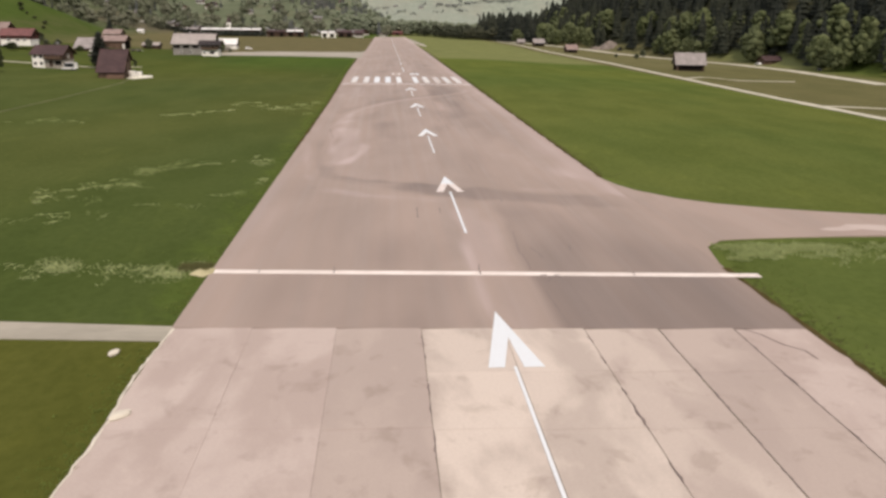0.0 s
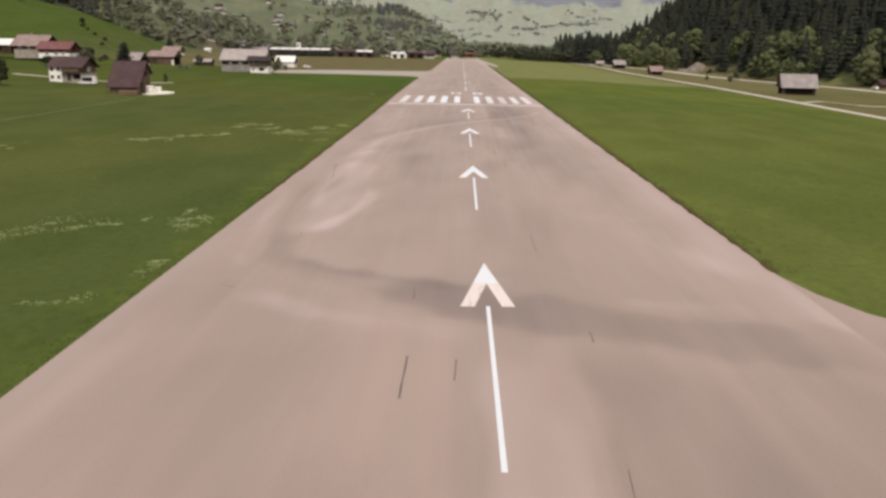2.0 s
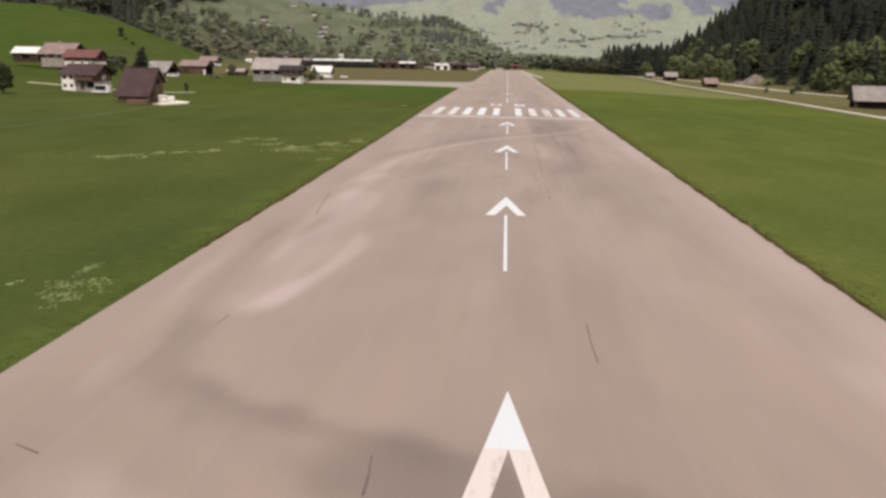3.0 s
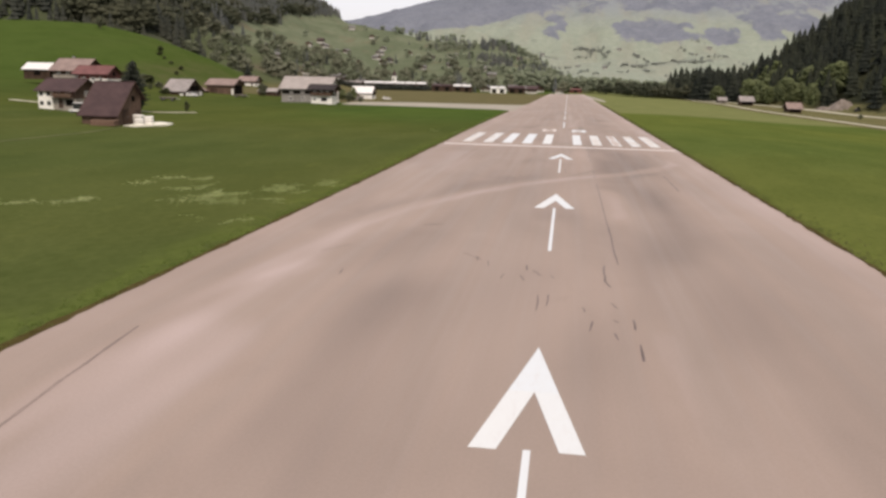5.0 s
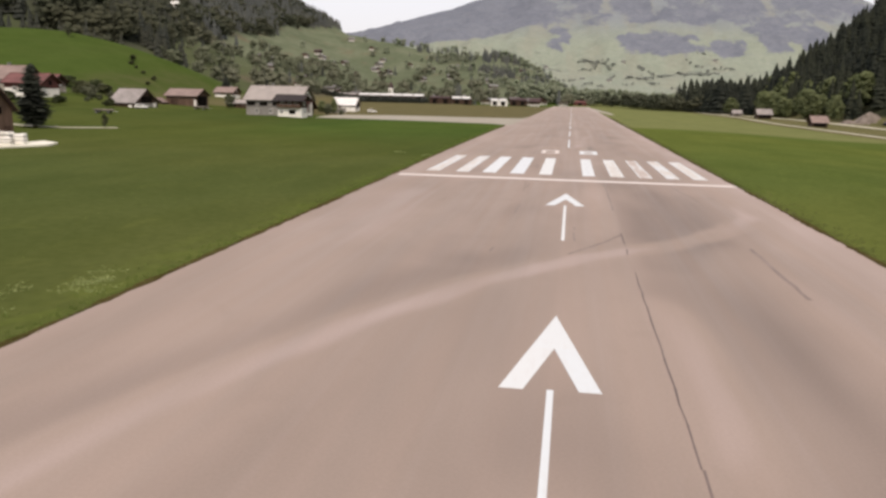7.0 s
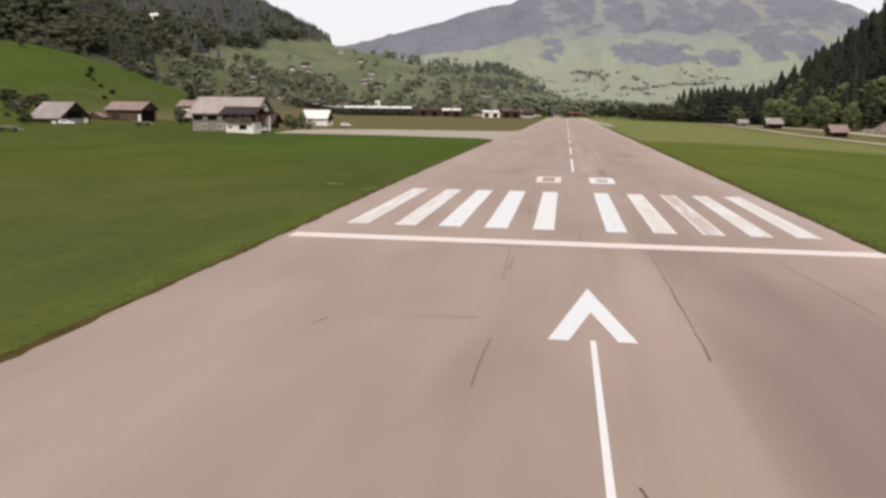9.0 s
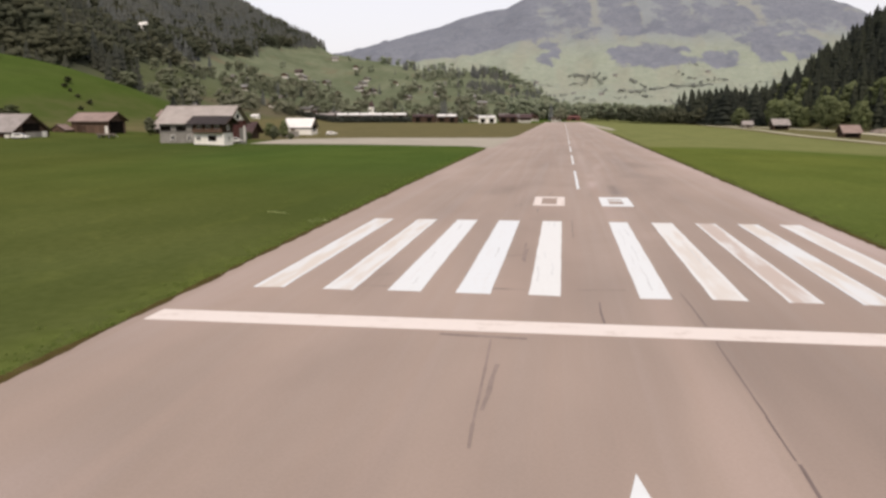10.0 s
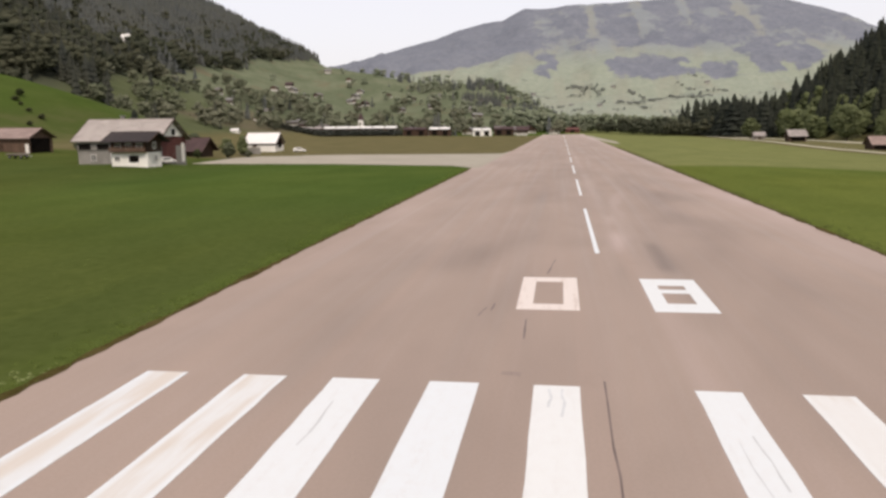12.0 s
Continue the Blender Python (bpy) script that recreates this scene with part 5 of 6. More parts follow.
        part("opening", box(bmesh.new(), x - 2.2, x + 2.2, -4.04, -3.9, 0, high - 1.6), GLOOM, ob)
    return ob


long_shed(-219, -150, 727, 1.0, 7.6, (ROOF_WHITE, WOOD_DARK), "row of long sheds with white roofs behind a hedge", 6)
long_shed(-267, -224, 739, 2.0, 6.6, (ROOF_GREY, WOOD_DARK), "row of small sheds with grey roofs behind a hedge", 5)
long_shed(-142, -120, 713, 0.3, 6.8, (ROOF_BROWN, WOOD_DARK), "long brown hangar with a dark roof by the airfield", 2)
long_shed(-123, -103, 741, 0.3, 6.8, (ROOF_WHITE, WOOD_DARK), "white-roofed hall at the end of the airfield", 2)
long_shed(-83, -66, 747, 0.2, 5.6, (ROOF_WHITE, RENDER_WHITE), "small white hall at the end of the airfield", 2)
long_shed(-64, -46, 755, 0.2, 6.2, (ROOF_BROWN, WOOD_DARK), "brown hall at the end of the airfield", 2)
long_shed(2, 18, 905, 0.0, 5.0, (ROOF_RED, WOOD_RED), "small red shed past the runway's end", 1)


def chapel(x, y):
    ob = thing("tower", at(x, y), "slim white chapel tower with a dark pointed roof", "tower")
    part("shaft", box(bmesh.new(), -2.4, 2.4, -2.4, 2.4, -1, 15, 0.05), RENDER_WHITE, ob)
    part("cornice", box(bmesh.new(), -2.7, 2.7, -2.7, 2.7, 15, 15.5, 0.05), RENDER_GREY, ob)
    bm = bmesh.new()
    bmesh.ops.create_cone(bm, cap_ends=True, segments=4, radius1=3.7, radius2=0.05, depth=7, matrix=pose(0, 0, 19, 0, 0, 45))
    part("spire", bm, ROOF_BROWN, ob)
    for z in (5, 11):
        part("opening", box(bmesh.new(), -0.5, 0.5, -2.44, -2.3, z, z + 1.8), GLASS_DARK, ob)


chapel(-196, 772)


# ---- vehicles, stacks and fences by the farms ----
def car(name, m, paint, label, length=4.3, tall=1.5, van=False):
    ob = thing(name, m, label, "van" if van else "car")
    h = length / 2
    roof0, roof1 = (-h + 0.1, h * 0.45) if van else (-h * 0.75, h * 0.2)
    prof = [(-h, 0.35), (h, 0.35), (h, 0.75), (h * 0.62, 0.92), (roof1, tall), (roof0, tall), (-h, 0.95)]
    bm = bmesh.new()
    a = [bm.verts.new((x, -0.86, z)) for x, z in prof]
    b = [bm.verts.new((x, 0.86, z)) for x, z in prof]
    bm.faces.new(a)
    bm.faces.new(b)
    for i in range(7):
        bm.faces.new((a[i], a[(i + 1) % 7], b[(i + 1) % 7], b[i]))
    bmesh.ops.recalc_face_normals(bm, faces=bm.faces[:])
    bmesh.ops.bevel(bm, geom=bm.edges[:], offset=0.07, segments=2, affect="EDGES", profile=0.5)
    part("body", bm, paint, ob)
    for s in (-1, 1):
        part("side_window", box(bmesh.new(), roof0 + 0.35, roof1 + 0.1, s * 0.87 - 0.02, s * 0.87 + 0.02, 0.98, tall - 0.16, 0.015), GLASS_DARK, ob)
        for x in (-h * 0.6, h * 0.62):
            w = part("wheel", rod(bmesh.new(), (x, s * 0.74, 0.33), (x, s * 0.93, 0.33), 0.33, 0.33, 16), RUBBER, ob)
            part("rim", rod(bmesh.new(), (x, s * 0.925, 0.33), (x, s * 0.945, 0.33), 0.2, 0.2, 12), METAL, w)
        part("headlight", box(bmesh.new(), h - 0.08, h + 0.015, s * 0.6 - 0.16, s * 0.6 + 0.16, 0.6, 0.74, 0.02), TRIM_WHITE, ob)
    part("windscreen", box(bmesh.new(), -0.5, 0.5, -0.72, 0.72, -0.015, 0.015, 0.01), GLASS_DARK, ob).matrix_basis = (
        Matrix.Translation(((h * 0.62 + roof1) / 2 + 0.02, 0, (0.92 + tall) / 2 + 0.03)) @ Matrix.Rotation(math.atan2(tall - 0.92, h * 0.62 - roof1), 4, "Y") @ Matrix.Diagonal(((h * 0.62 - roof1) * 1.05, 1, 1, 1)))


car("van", at(-114.6, 42.5, 172), PAINT_WHITE_CAR, "white delivery van parked beside the farmhouse", 5.2, 2.5, True)
car("car", at(222.5, 172.0, 80), PAINT_DARK_CAR, "dark car parked on the gravel road by the woods")
car("car", at(218.5, 235.0, 100), PAINT_WHITE_CAR, "white car parked beside the forest hut")


def trailer(m, label):
    """A flat farm trailer: bed, low boards, drawbar and two pairs of wheels."""
    ob = thing("farm_trailer", m, label, "trailer", "trailers by the barns")
    part("bed", box(bmesh.new(), -2.6, 2.6, -1.1, 1.1, 0.85, 1.0, 0.02), WOOD_GREY, ob, "pale plank bed")
    for y in (-1.1, 1.06):
        part("side_board", box(bmesh.new(), -2.6, 2.6, y, y + 0.05, 1.0, 1.25), WOOD_GREY, ob)
    part("chassis", box(bmesh.new(), -2.4, 2.4, -0.5, 0.5, 0.62, 0.85), RUBBER, ob)
    part("drawbar", rod(bmesh.new(), (2.4, 0, 0.7), (4.2, 0, 0.45), 0.07, 0.05, 8), METAL, ob)
    for x in (-1.7, 1.7):
        for y in (-0.95, 0.95):
            w = part("wheel", rod(bmesh.new(), (x, y - 0.12, 0.36), (x, y + 0.12, 0.36), 0.36, 0.36, 16), RUBBER, ob)
            part("rim", rod(bmesh.new(), (x, y - 0.13, 0.36), (x, y + 0.13, 0.36), 0.18, 0.18, 12), METAL, w)


trailer(at(-133.0, 121.0, 8), "flat farm trailer standing in the meadow before the barns")
trailer(at(-134.6, 186.0, -6), "flat farm trailer with pale planks beside the hay barn")
car("car", at(-143.6, 160.5, 8), PAINT_WHITE_CAR, "white car parked against the barn wall")
car("car", at(-91.6, 178.0, 60), PAINT_WHITE_CAR, "white car parked beside the red gable")
car("car", at(-91.5, 272.0, 20), PAINT_WHITE_CAR, "white car parked beside the shed")


def lump(bm, x, y, z, sx, sy, sz, seed, detail=2):
    made = bmesh.ops.create_icosphere(bm, subdivisions=detail, radius=1)["verts"]
    for v in made:
        k = 1 + 0.22 * noise.noise(v.co * 1.7 + Vector((seed, seed * 0.7, 0)))
        v.co = Vector((x + v.co.x * sx * k, y + v.co.y * sy * k, z + v.co.z * sz * k))


def heap(x, y, z, r, h, seed, label):
    """A rounded mound of tipped gravel with a slumped foot."""
    bm = bmesh.new()
    rings, n = 16, 40
    rows = []
    for i in range(rings):
        t = i / (rings - 1)
        row = []
        for k in range(n):
            a = 2 * math.pi * k / n
            q = r * t * (1 + 0.18 * noise.noise(Vector((math.cos(a) * 1.5, math.sin(a) * 1.5, seed))))
            up = h * (0.5 + 0.5 * math.cos(math.pi * t)) + (0.16 * h * noise.noise(Vector((q * math.cos(a) * 0.28, q * math.sin(a) * 0.28, seed))) + 0.4 * noise.noise(Vector((q * math.cos(a) * 0.9, q * math.sin(a) * 0.9, seed)))) * (1 - t * t)
            row.append(bm.verts.new((q * math.cos(a) * 1.15, q * math.sin(a), up - 0.6 * t)))
        rows.append(row)
    for p, q in zip(rows, rows[1:]):
        for k in range(n):
            bm.faces.new((p[k], q[k], q[(k + 1) % n], p[(k + 1) % n]))
    bm.faces.new(rows[-1][::-1])
    bmesh.ops.remove_doubles(bm, verts=bm.verts[:], dist=0.001)
    bmesh.ops.recalc_face_normals(bm, faces=bm.faces[:])
    me = bpy.data.meshes.new("gravel_heap")
    bm.to_mesh(me)
    bm.free()
    me.materials.append(HEAP)
    tagged(new("gravel_heap", me), label, "gravel heap").matrix_basis = pose(x, y, z)


heap(187.0, 450.0, -2.9, 13.0, 7.6, 1, "tall brown mound of tipped gravel beside the river road")
heap(173.5, 449.0, -2.9, 8.5, 2.6, 5, "low brown gravel mound beside the river road")
heap(193.5, 437.0, -2.9, 7.5, 3.0, 9, "low grey gravel mound beside the river road")


def wheel_loader(m):
    ob = thing("wheel_loader", m, "dark wheel loader standing before the gravel mounds", "wheel loader")
    part("body", box(bmesh.new(), -2.6, 0.4, -0.9, 0.9, 0.8, 1.9, 0.12), PAINT_DARK_CAR, ob)
    part("cab", box(bmesh.new(), -0.9, 0.7, -0.75, 0.75, 1.9, 3.3, 0.1), GLASS_DARK, ob)
    part("cab_roof", box(bmesh.new(), -1.0, 0.8, -0.85, 0.85, 3.3, 3.42, 0.04), PAINT_DARK_CAR, ob)
    for v in (-0.6, 0.6):
        part("lift_arm", rod(bmesh.new(), (0.5, v, 1.6), (2.9, v, 0.6), 0.13, 0.11), METAL, ob)
    part("bucket", prism(bmesh.new(), [(2.7, -1.2), (3.7, -1.2), (3.7, 1.2), (2.7, 1.2)], 0.1, 1.0), METAL, ob)
    for u in (-1.8, 1.0):
        for v in (-1.0, 1.0):
            part("wheel", rod(bmesh.new(), (u, v - 0.25, 0.75), (u, v + 0.25, 0.75), 0.75, 0.75, 18), RUBBER, ob)


wheel_loader(at(189.0, 427.0, 25))


def stack(x, y):
    for i, (dx, dy, w, h) in enumerate(((0, 0.6, 1.0, 1.9), (1.9, 1.2, 0.9, 1.6), (1.0, -1.0, 0.95, 1.1))):
        ob = thing("wrapped_bale", at(x + dx, y + dy, 12 * i, 0.32), "bulky load wrapped in white plastic sheeting beside the barn", "bale", "wrapped bales by the barn")
        bm = bmesh.new()
        box(bm, -w, w, -w * 0.8, w * 0.8, -0.1, h, 0.3)
        for v in bm.verts:
            v.co += Vector((1, 1, 1)) * 0.1 * noise.noise(v.co * 1.3 + Vector((i, 0, 0)))
        part("sheeting", bm, TARP, ob)
        bm = bmesh.new()
        for zz in (0.35, 0.75):
            box(bm, -w - 0.05, w + 0.05, -w * 0.8 - 0.05, w * 0.8 + 0.05, h * zz, h * zz + 0.07)
        part("strap", bm, RUBBER, ob)


stack(-87.0, 19.6)
yard = bpy.data.meshes.new("yard_slab")
prism(bm := bmesh.new(), [(-87.3, 14.6), (-84.3, 13.4), (-81.4, 22.3), (-82.6, 26.5), (-87.6, 30.0)], -0.4, 0.32)
bm.to_mesh(yard)
bm.free()
yard.materials.append(WHITEWASH)
tagged(new("yard_slab", yard), "bright bleached concrete slab beside the dark barn", "slab", kind="structure")


def woodpile(m, n, rows, label):
    ob = thing("woodpile", m, label, "woodpile")
    log = mesh_log()
    for r in range(rows):
        for i in range(n - r % 2):
            share("log", log, ob, pose((i - n / 2) * 0.42 + 0.21 * (r % 2), 0, 0.2 + r * 0.36))


def mesh_log():
    bm = bmesh.new()
    rod(bm, (0, -1.0, 0), (0, 1.0, 0), 0.2, 0.19, 9)
    me = bpy.data.meshes.new("log")
    bm.to_mesh(me)
    bm.free()
    me.materials.append(LOGS)
    return me


LOGS = plain("cut_logs", (0.13, 0.078, 0.056), (0.21, 0.135, 0.098), (2, 2, 2), 0.9)
woodpile(at(-89.2, 11.6, 3), 12, 3, "stack of brown firewood logs against the barn")


def low_wall(x0, x1, y, h):
    ob = thing("low_wall", at((x0 + x1) / 2, y), "low pale concrete wall in front of the shed", "wall")
    L = (x1 - x0) / 2
    part("panel", box(bmesh.new(), -L, L, -0.2, 0.2, -0.6, h, 0.03), RENDER_GREY, ob)
    part("coping", box(bmesh.new(), -L - 0.05, L + 0.05, -0.27, 0.27, h, h + 0.12, 0.02), CONCRETE, ob)


low_wall(-107.0, -99.8, 257.0, 2.5)




# ---- trees ----
def conifer_shape(tiers, segs, seed, ragged=0.28, full=0.85):
    """A spruce one metre high: drooping, ragged tiers on a thin stem. Corners and triangles."""
    rng = np.random.RandomState(seed)
    v, f = [], []
    for k in range(tiers):
        t = k / tiers
        z0, z1 = 0.06 + 0.88 * t, 0.06 + 0.88 * t + 1.55 * 0.94 / tiers
        r = 0.20 * (1 - t) ** full * (1.0 if full > 0.8 else min(1.0, 0.55 + 2.2 * t)) + 0.012
        top = len(v)
        v.append((rng.uniform(-0.006, 0.006), rng.uniform(-0.006, 0.006), min(z1, 1.0)))
        for s in range(segs):
            a = 2 * math.pi * (s + 0.5 * (k % 2)) / segs + rng.uniform(-0.2, 0.2)
            q = r * (1 + rng.uniform(-ragged, ragged)) * (1.0 if s % 2 else 0.72)
            v.append((q * math.cos(a), q * math.sin(a), z0 + rng.uniform(-0.02, 0.02)))
        for s in range(segs):
            f.append((top, top + 1 + s, top + 1 + (s + 1) % segs))
    return np.array(v), np.array(f)


def ball(detail):
    bm = bmesh.new()
    bmesh.ops.create_icosphere(bm, subdivisions=detail, radius=1)
    v = np.array([q.co[:] for q in bm.verts])
    f = np.array([[q.index for q in p.verts] for p in bm.faces])
    bm.free()
    return v, f


def broad_shape(clumps, leaves, seed, detail=1, fine=1.0, leaf=0.022, tall=1.0):
    """A broad-leaved crown one metre high: a lopsided heap of uneven clumps, with loose sprays of leaves round and between them."""
    rng = np.random.RandomState(seed)
    bv, bf = ball(detail)
    v, f, n = [], [], 0
    lobes = [(rng.uniform(-0.10, 0.10), rng.uniform(-0.10, 0.10), rng.uniform(0.7, 1.15)) for k in range(4)]
    def spot(least):
        t = rng.uniform(0, 1)
        lx, ly, k = lobes[rng.randint(4)]
        ring = 0.29 * math.sin(math.pi * (0.14 + 0.82 * t ** tall)) ** 0.75 * k
        a, q = rng.uniform(0, 6.28), ring * rng.uniform(least, 1.08)
        return np.array([lx * (1 - t) + q * math.cos(a), ly * (1 - t) + q * math.sin(a), 0.20 + 0.70 * t])
    for k in range(clumps):
        s = rng.uniform(0.05, 0.15) * fine
        w = bv * (1 + rng.uniform(-0.34, 0.34, (len(bv), 1))) * s * np.array([1.1, 1.1, rng.uniform(0.7, 1.1)])
        v.append(w + spot(0.3))
        f.append(bf + n)
        n += len(bv)
    for k in range(leaves):
        c = spot(0.75) * np.array([1.12, 1.12, 1.0]) + rng.normal(0, 0.02, 3)
        v.append(rng.normal(0, leaf, (3, 3)) + c)
        f.append(np.array([[n, n + 1, n + 2]]))
        n += 3
    return np.concatenate(v), np.concatenate(f)


def scatter(name, shapes, spots, mat, label, category):
    """One mesh of many plants: spots holds x, y, z, height, girth."""
    rng = np.random.RandomState(len(spots))
    vs, fs, n = [], [], 0
    kind = rng.randint(0, len(shapes), len(spots))
    for k, (sv, sf) in enumerate(shapes):
        p = np.asarray(spots)[kind == k]
        if not len(p):
            continue
        a = rng.uniform(0, 6.28, len(p))
        c, s = np.cos(a)[:, None], np.sin(a)[:, None]
        g, h = (p[:, 3] * p[:, 4])[:, None], p[:, 3][:, None]
        x = (sv[:, 0] * c - sv[:, 1] * s) * g + p[:, 0:1]
        y = (sv[:, 0] * s + sv[:, 1] * c) * g + p[:, 1:2]
        z = sv[:, 2] * h + p[:, 2:3]
        vs.append(np.stack([x, y, z], -1).reshape(-1, 3))
        fs.append((sf[None] + (np.arange(len(p)) * len(sv))[:, None, None]).reshape(-1, 3) + n)
        n += len(p) * len(sv)
    ob = new(name, mesh_of(name, np.concatenate(vs), np.concatenate(fs), mat, "spruce" not in label))
    return tagged(ob, label, category, kind="stuff")


FAR_SPRUCES = [conifer_shape(6, 7, s) for s in range(5)]
SPRUCES = [conifer_shape(8, 9, 20 + s) for s in range(5)]
BROAD_FAR = [broad_shape(15, 120, 40 + s, 1, 1.0, 0.034) for s in range(7)]
BROAD_TINY = [broad_shape(6, 26, 140 + s, 1, 1.5, 0.06) for s in range(5)]
TINY_SPRUCES = [conifer_shape(4, 6, 30 + s) for s in range(5)]
BROAD = [broad_shape(46, 460, 60 + s, 1, 0.85, 0.030) for s in range(6)]


def spots_in(n, x0, x1, y0, y1, seed, keep, high, girth=(0.85, 1.25), ground=ground_z):
    rng = np.random.RandomState(seed)
    xs, ys = rng.uniform(x0, x1, n), rng.uniform(y0, y1, n)
    ok = keep(xs, ys, rng)
    xs, ys = xs[ok], ys[ok]
    zs = (height(xs, ys) if ground is ground_z else np.maximum(height(xs, ys), far_height(xs, ys))) - 0.5
    return np.stack([xs, ys, zs, rng.uniform(*high, len(xs)), rng.uniform(*girth, len(xs))], -1)


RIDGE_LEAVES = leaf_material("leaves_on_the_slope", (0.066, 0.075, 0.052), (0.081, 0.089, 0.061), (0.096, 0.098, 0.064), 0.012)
# lightened and blued to carry the haze over the village slope
GARDEN_LEAVES_HAZY = leaf_material("leaves_between_houses", (0.153, 0.173, 0.113), (0.182, 0.200, 0.133), (0.190, 0.193, 0.140), 0.012)


def tree_edge(y):
    """Where the closed forest begins above the steep meadows."""
    return forest_edge(y) - 34


def build_woods():
    ridge = spots_in(30000, -1500, -290, 470, 2020, 1, lambda x, y, r: (np.hypot(x + 518, y - 928) > 22) & (np.hypot(x + 500, y - 896) > 26) & (x < tree_edge(y) - 4 + swell(x, y, 110, 8) * 26 + 30 * smooth(640, 520, y)) & (x > -0.86 * (y + 30) - 90)
                     & (swell(x, y, 130, 9) < 0.40 + 0.55 * smooth(40, 170, tree_edge(y) - x)), (13, 27))
    grove = (swell(ridge[:, 0], ridge[:, 1], 150, 41) + 0.5 * swell(ridge[:, 0], ridge[:, 1], 55, 42) > 0.42) & (ridge[:, 1] < 1100)
    leafy = ridge[grove] * np.array([1, 1, 1, 0.9, 1.25])
    ridge = ridge[~grove]
    scatter("ridge_grove", BROAD_FAR, leafy, RIDGE_LEAVES, "olive broad-leaved groves scattered through the ridge forest", "trees")
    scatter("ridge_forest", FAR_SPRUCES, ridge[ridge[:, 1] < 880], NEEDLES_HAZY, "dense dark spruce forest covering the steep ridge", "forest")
    scatter("far_ridge_forest", TINY_SPRUCES, ridge[ridge[:, 1] >= 880], NEEDLES_FAR_HAZY, "hazy spruce forest on the distant shoulder of the ridge", "forest")
    mixed = spots_in(8200, -1100, -280, 480, 1900, 2, lambda x, y, r: (x < tree_edge(y) - 4 + swell(x, y, 90, 8) * 20) & (x > tree_edge(y) - 190 * r.uniform(0, 1, len(x)) ** 2), (13, 24), (1.0, 1.5))
    scatter("ridge_leafwood", BROAD_FAR, mixed, RIDGE_LEAVES, "dull green broad-leaved trees along the forest edge", "trees")
    near = spots_in(13800, 165, 900, -330, 1250, 3, lambda x, y, r: (x > right_toe(y) + 3 + swell(x, y, 60, 18) * 6) & (x < right_toe(y) + 330), (17, 29), (0.9, 1.3))
    scatter("hill_forest", SPRUCES, near, NEEDLES, "dark spruce forest on the hill beside the valley", "forest")
    rim = spots_in(3100, 120, 320, -330, 1000, 4, lambda x, y, r: (x > right_toe(y) - 12) & (x < right_toe(y) + 20) & (r.uniform(0, 1, len(x)) < 0.55 + 0.5 * swell(x, y, 70, 19)) & ~((x > 160) & (x < 202) & (y > 370) & (y < 470)) & (np.hypot(x - 230, y - 243) > 15), (12, 24), (0.75, 1.15))
    scatter("hill_leafwood", BROAD, rim, LEAVES, "fresh green broad-leaved trees along the foot of the hill", "trees")
    # rows past the runway's end
    tip = spots_in(430, -70, 200, 895, 1010, 5, lambda x, y, r: (y > 905 + 0.0 * x) & ~((x > -4) & (x < 24) & (y < 912)), (9, 24), (0.7, 1.1))
    scatter("valley_leafwood", BROAD_FAR, tip, LEAVES_FAR_HAZY, "belt of trees past the end of the runway", "trees")
    fringe = spots_in(300, 40, 175, 700, 890, 14, lambda x, y, r: (x > along(y, (700, 150), (760, 92), (890, 40))), (9, 20), (0.8, 1.2))
    scatter("meadow_leafwood", BROAD_FAR, fringe, RIDGE_LEAVES, "green trees along the far edge of the meadow", "trees")
    firs = spots_in(330, 80, 190, 640, 860, 6, lambda x, y, r: (x > along(y, (640, 150), (690, 124), (760, 119), (860, 116))), (16, 36), (1.0, 1.5))
    scatter("valley_firs", SPRUCES, firs, NEEDLES, "group of dark spruces at the corner of the meadow", "trees")
    # the village slope
    def clumped(x, y, r):
        open_meadow = 1.2 * np.exp(-((x + 408) / 48) ** 2 - ((y - 1260) / 150) ** 2) + 1.0 * np.exp(-((x + 400) / 60) ** 2 - ((y - 1530) / 60) ** 2) + 0.8 * np.exp(-((x + 250) / 60) ** 2 - ((y - 1130) / 70) ** 2)
        stand = swell(x * 0.8, y * 0.6, 120, 15) + 0.7 * swell(x, y, 42, 16) + 0.45 * smooth(930, 800, y) + 0.25 * smooth(-260, -100, x) - open_meadow
        return stand > r.uniform(0.38, 0.62, len(x))
    slope = spots_in(2300, -460, 0, 765, 1750, 7, clumped, (7, 19), (0.9, 1.4))
    firs = (swell(slope[:, 0], slope[:, 1], 60, 37) > 0.45)
    broad, dark = slope[~firs], slope[firs] * np.array([1, 1, 1, 1.15, 1.0])
    scatter("village_leafwood", BROAD_TINY, broad[broad[:, 1] >= 1080], LEAVES_FAR_HAZY, "hazy trees between the upper village houses", "trees")
    scatter("garden_leafwood", BROAD_FAR, broad[broad[:, 1] < 1080], GARDEN_LEAVES_HAZY, "clumps of garden and orchard trees between the village houses", "trees")
    scatter("village_spruces", FAR_SPRUCES, dark, NEEDLES_FAR_HAZY, "dark spruces standing in clumps among the village gardens", "trees")
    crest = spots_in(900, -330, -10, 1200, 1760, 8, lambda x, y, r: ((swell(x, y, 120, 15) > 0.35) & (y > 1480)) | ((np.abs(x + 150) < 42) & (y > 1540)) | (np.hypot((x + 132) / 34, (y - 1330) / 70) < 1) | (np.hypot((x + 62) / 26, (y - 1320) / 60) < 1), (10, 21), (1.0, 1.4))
    scatter("village_firs", FAR_SPRUCES, crest, NEEDLES_FAR_HAZY, "spruce wood on the crest of the village slope", "trees")
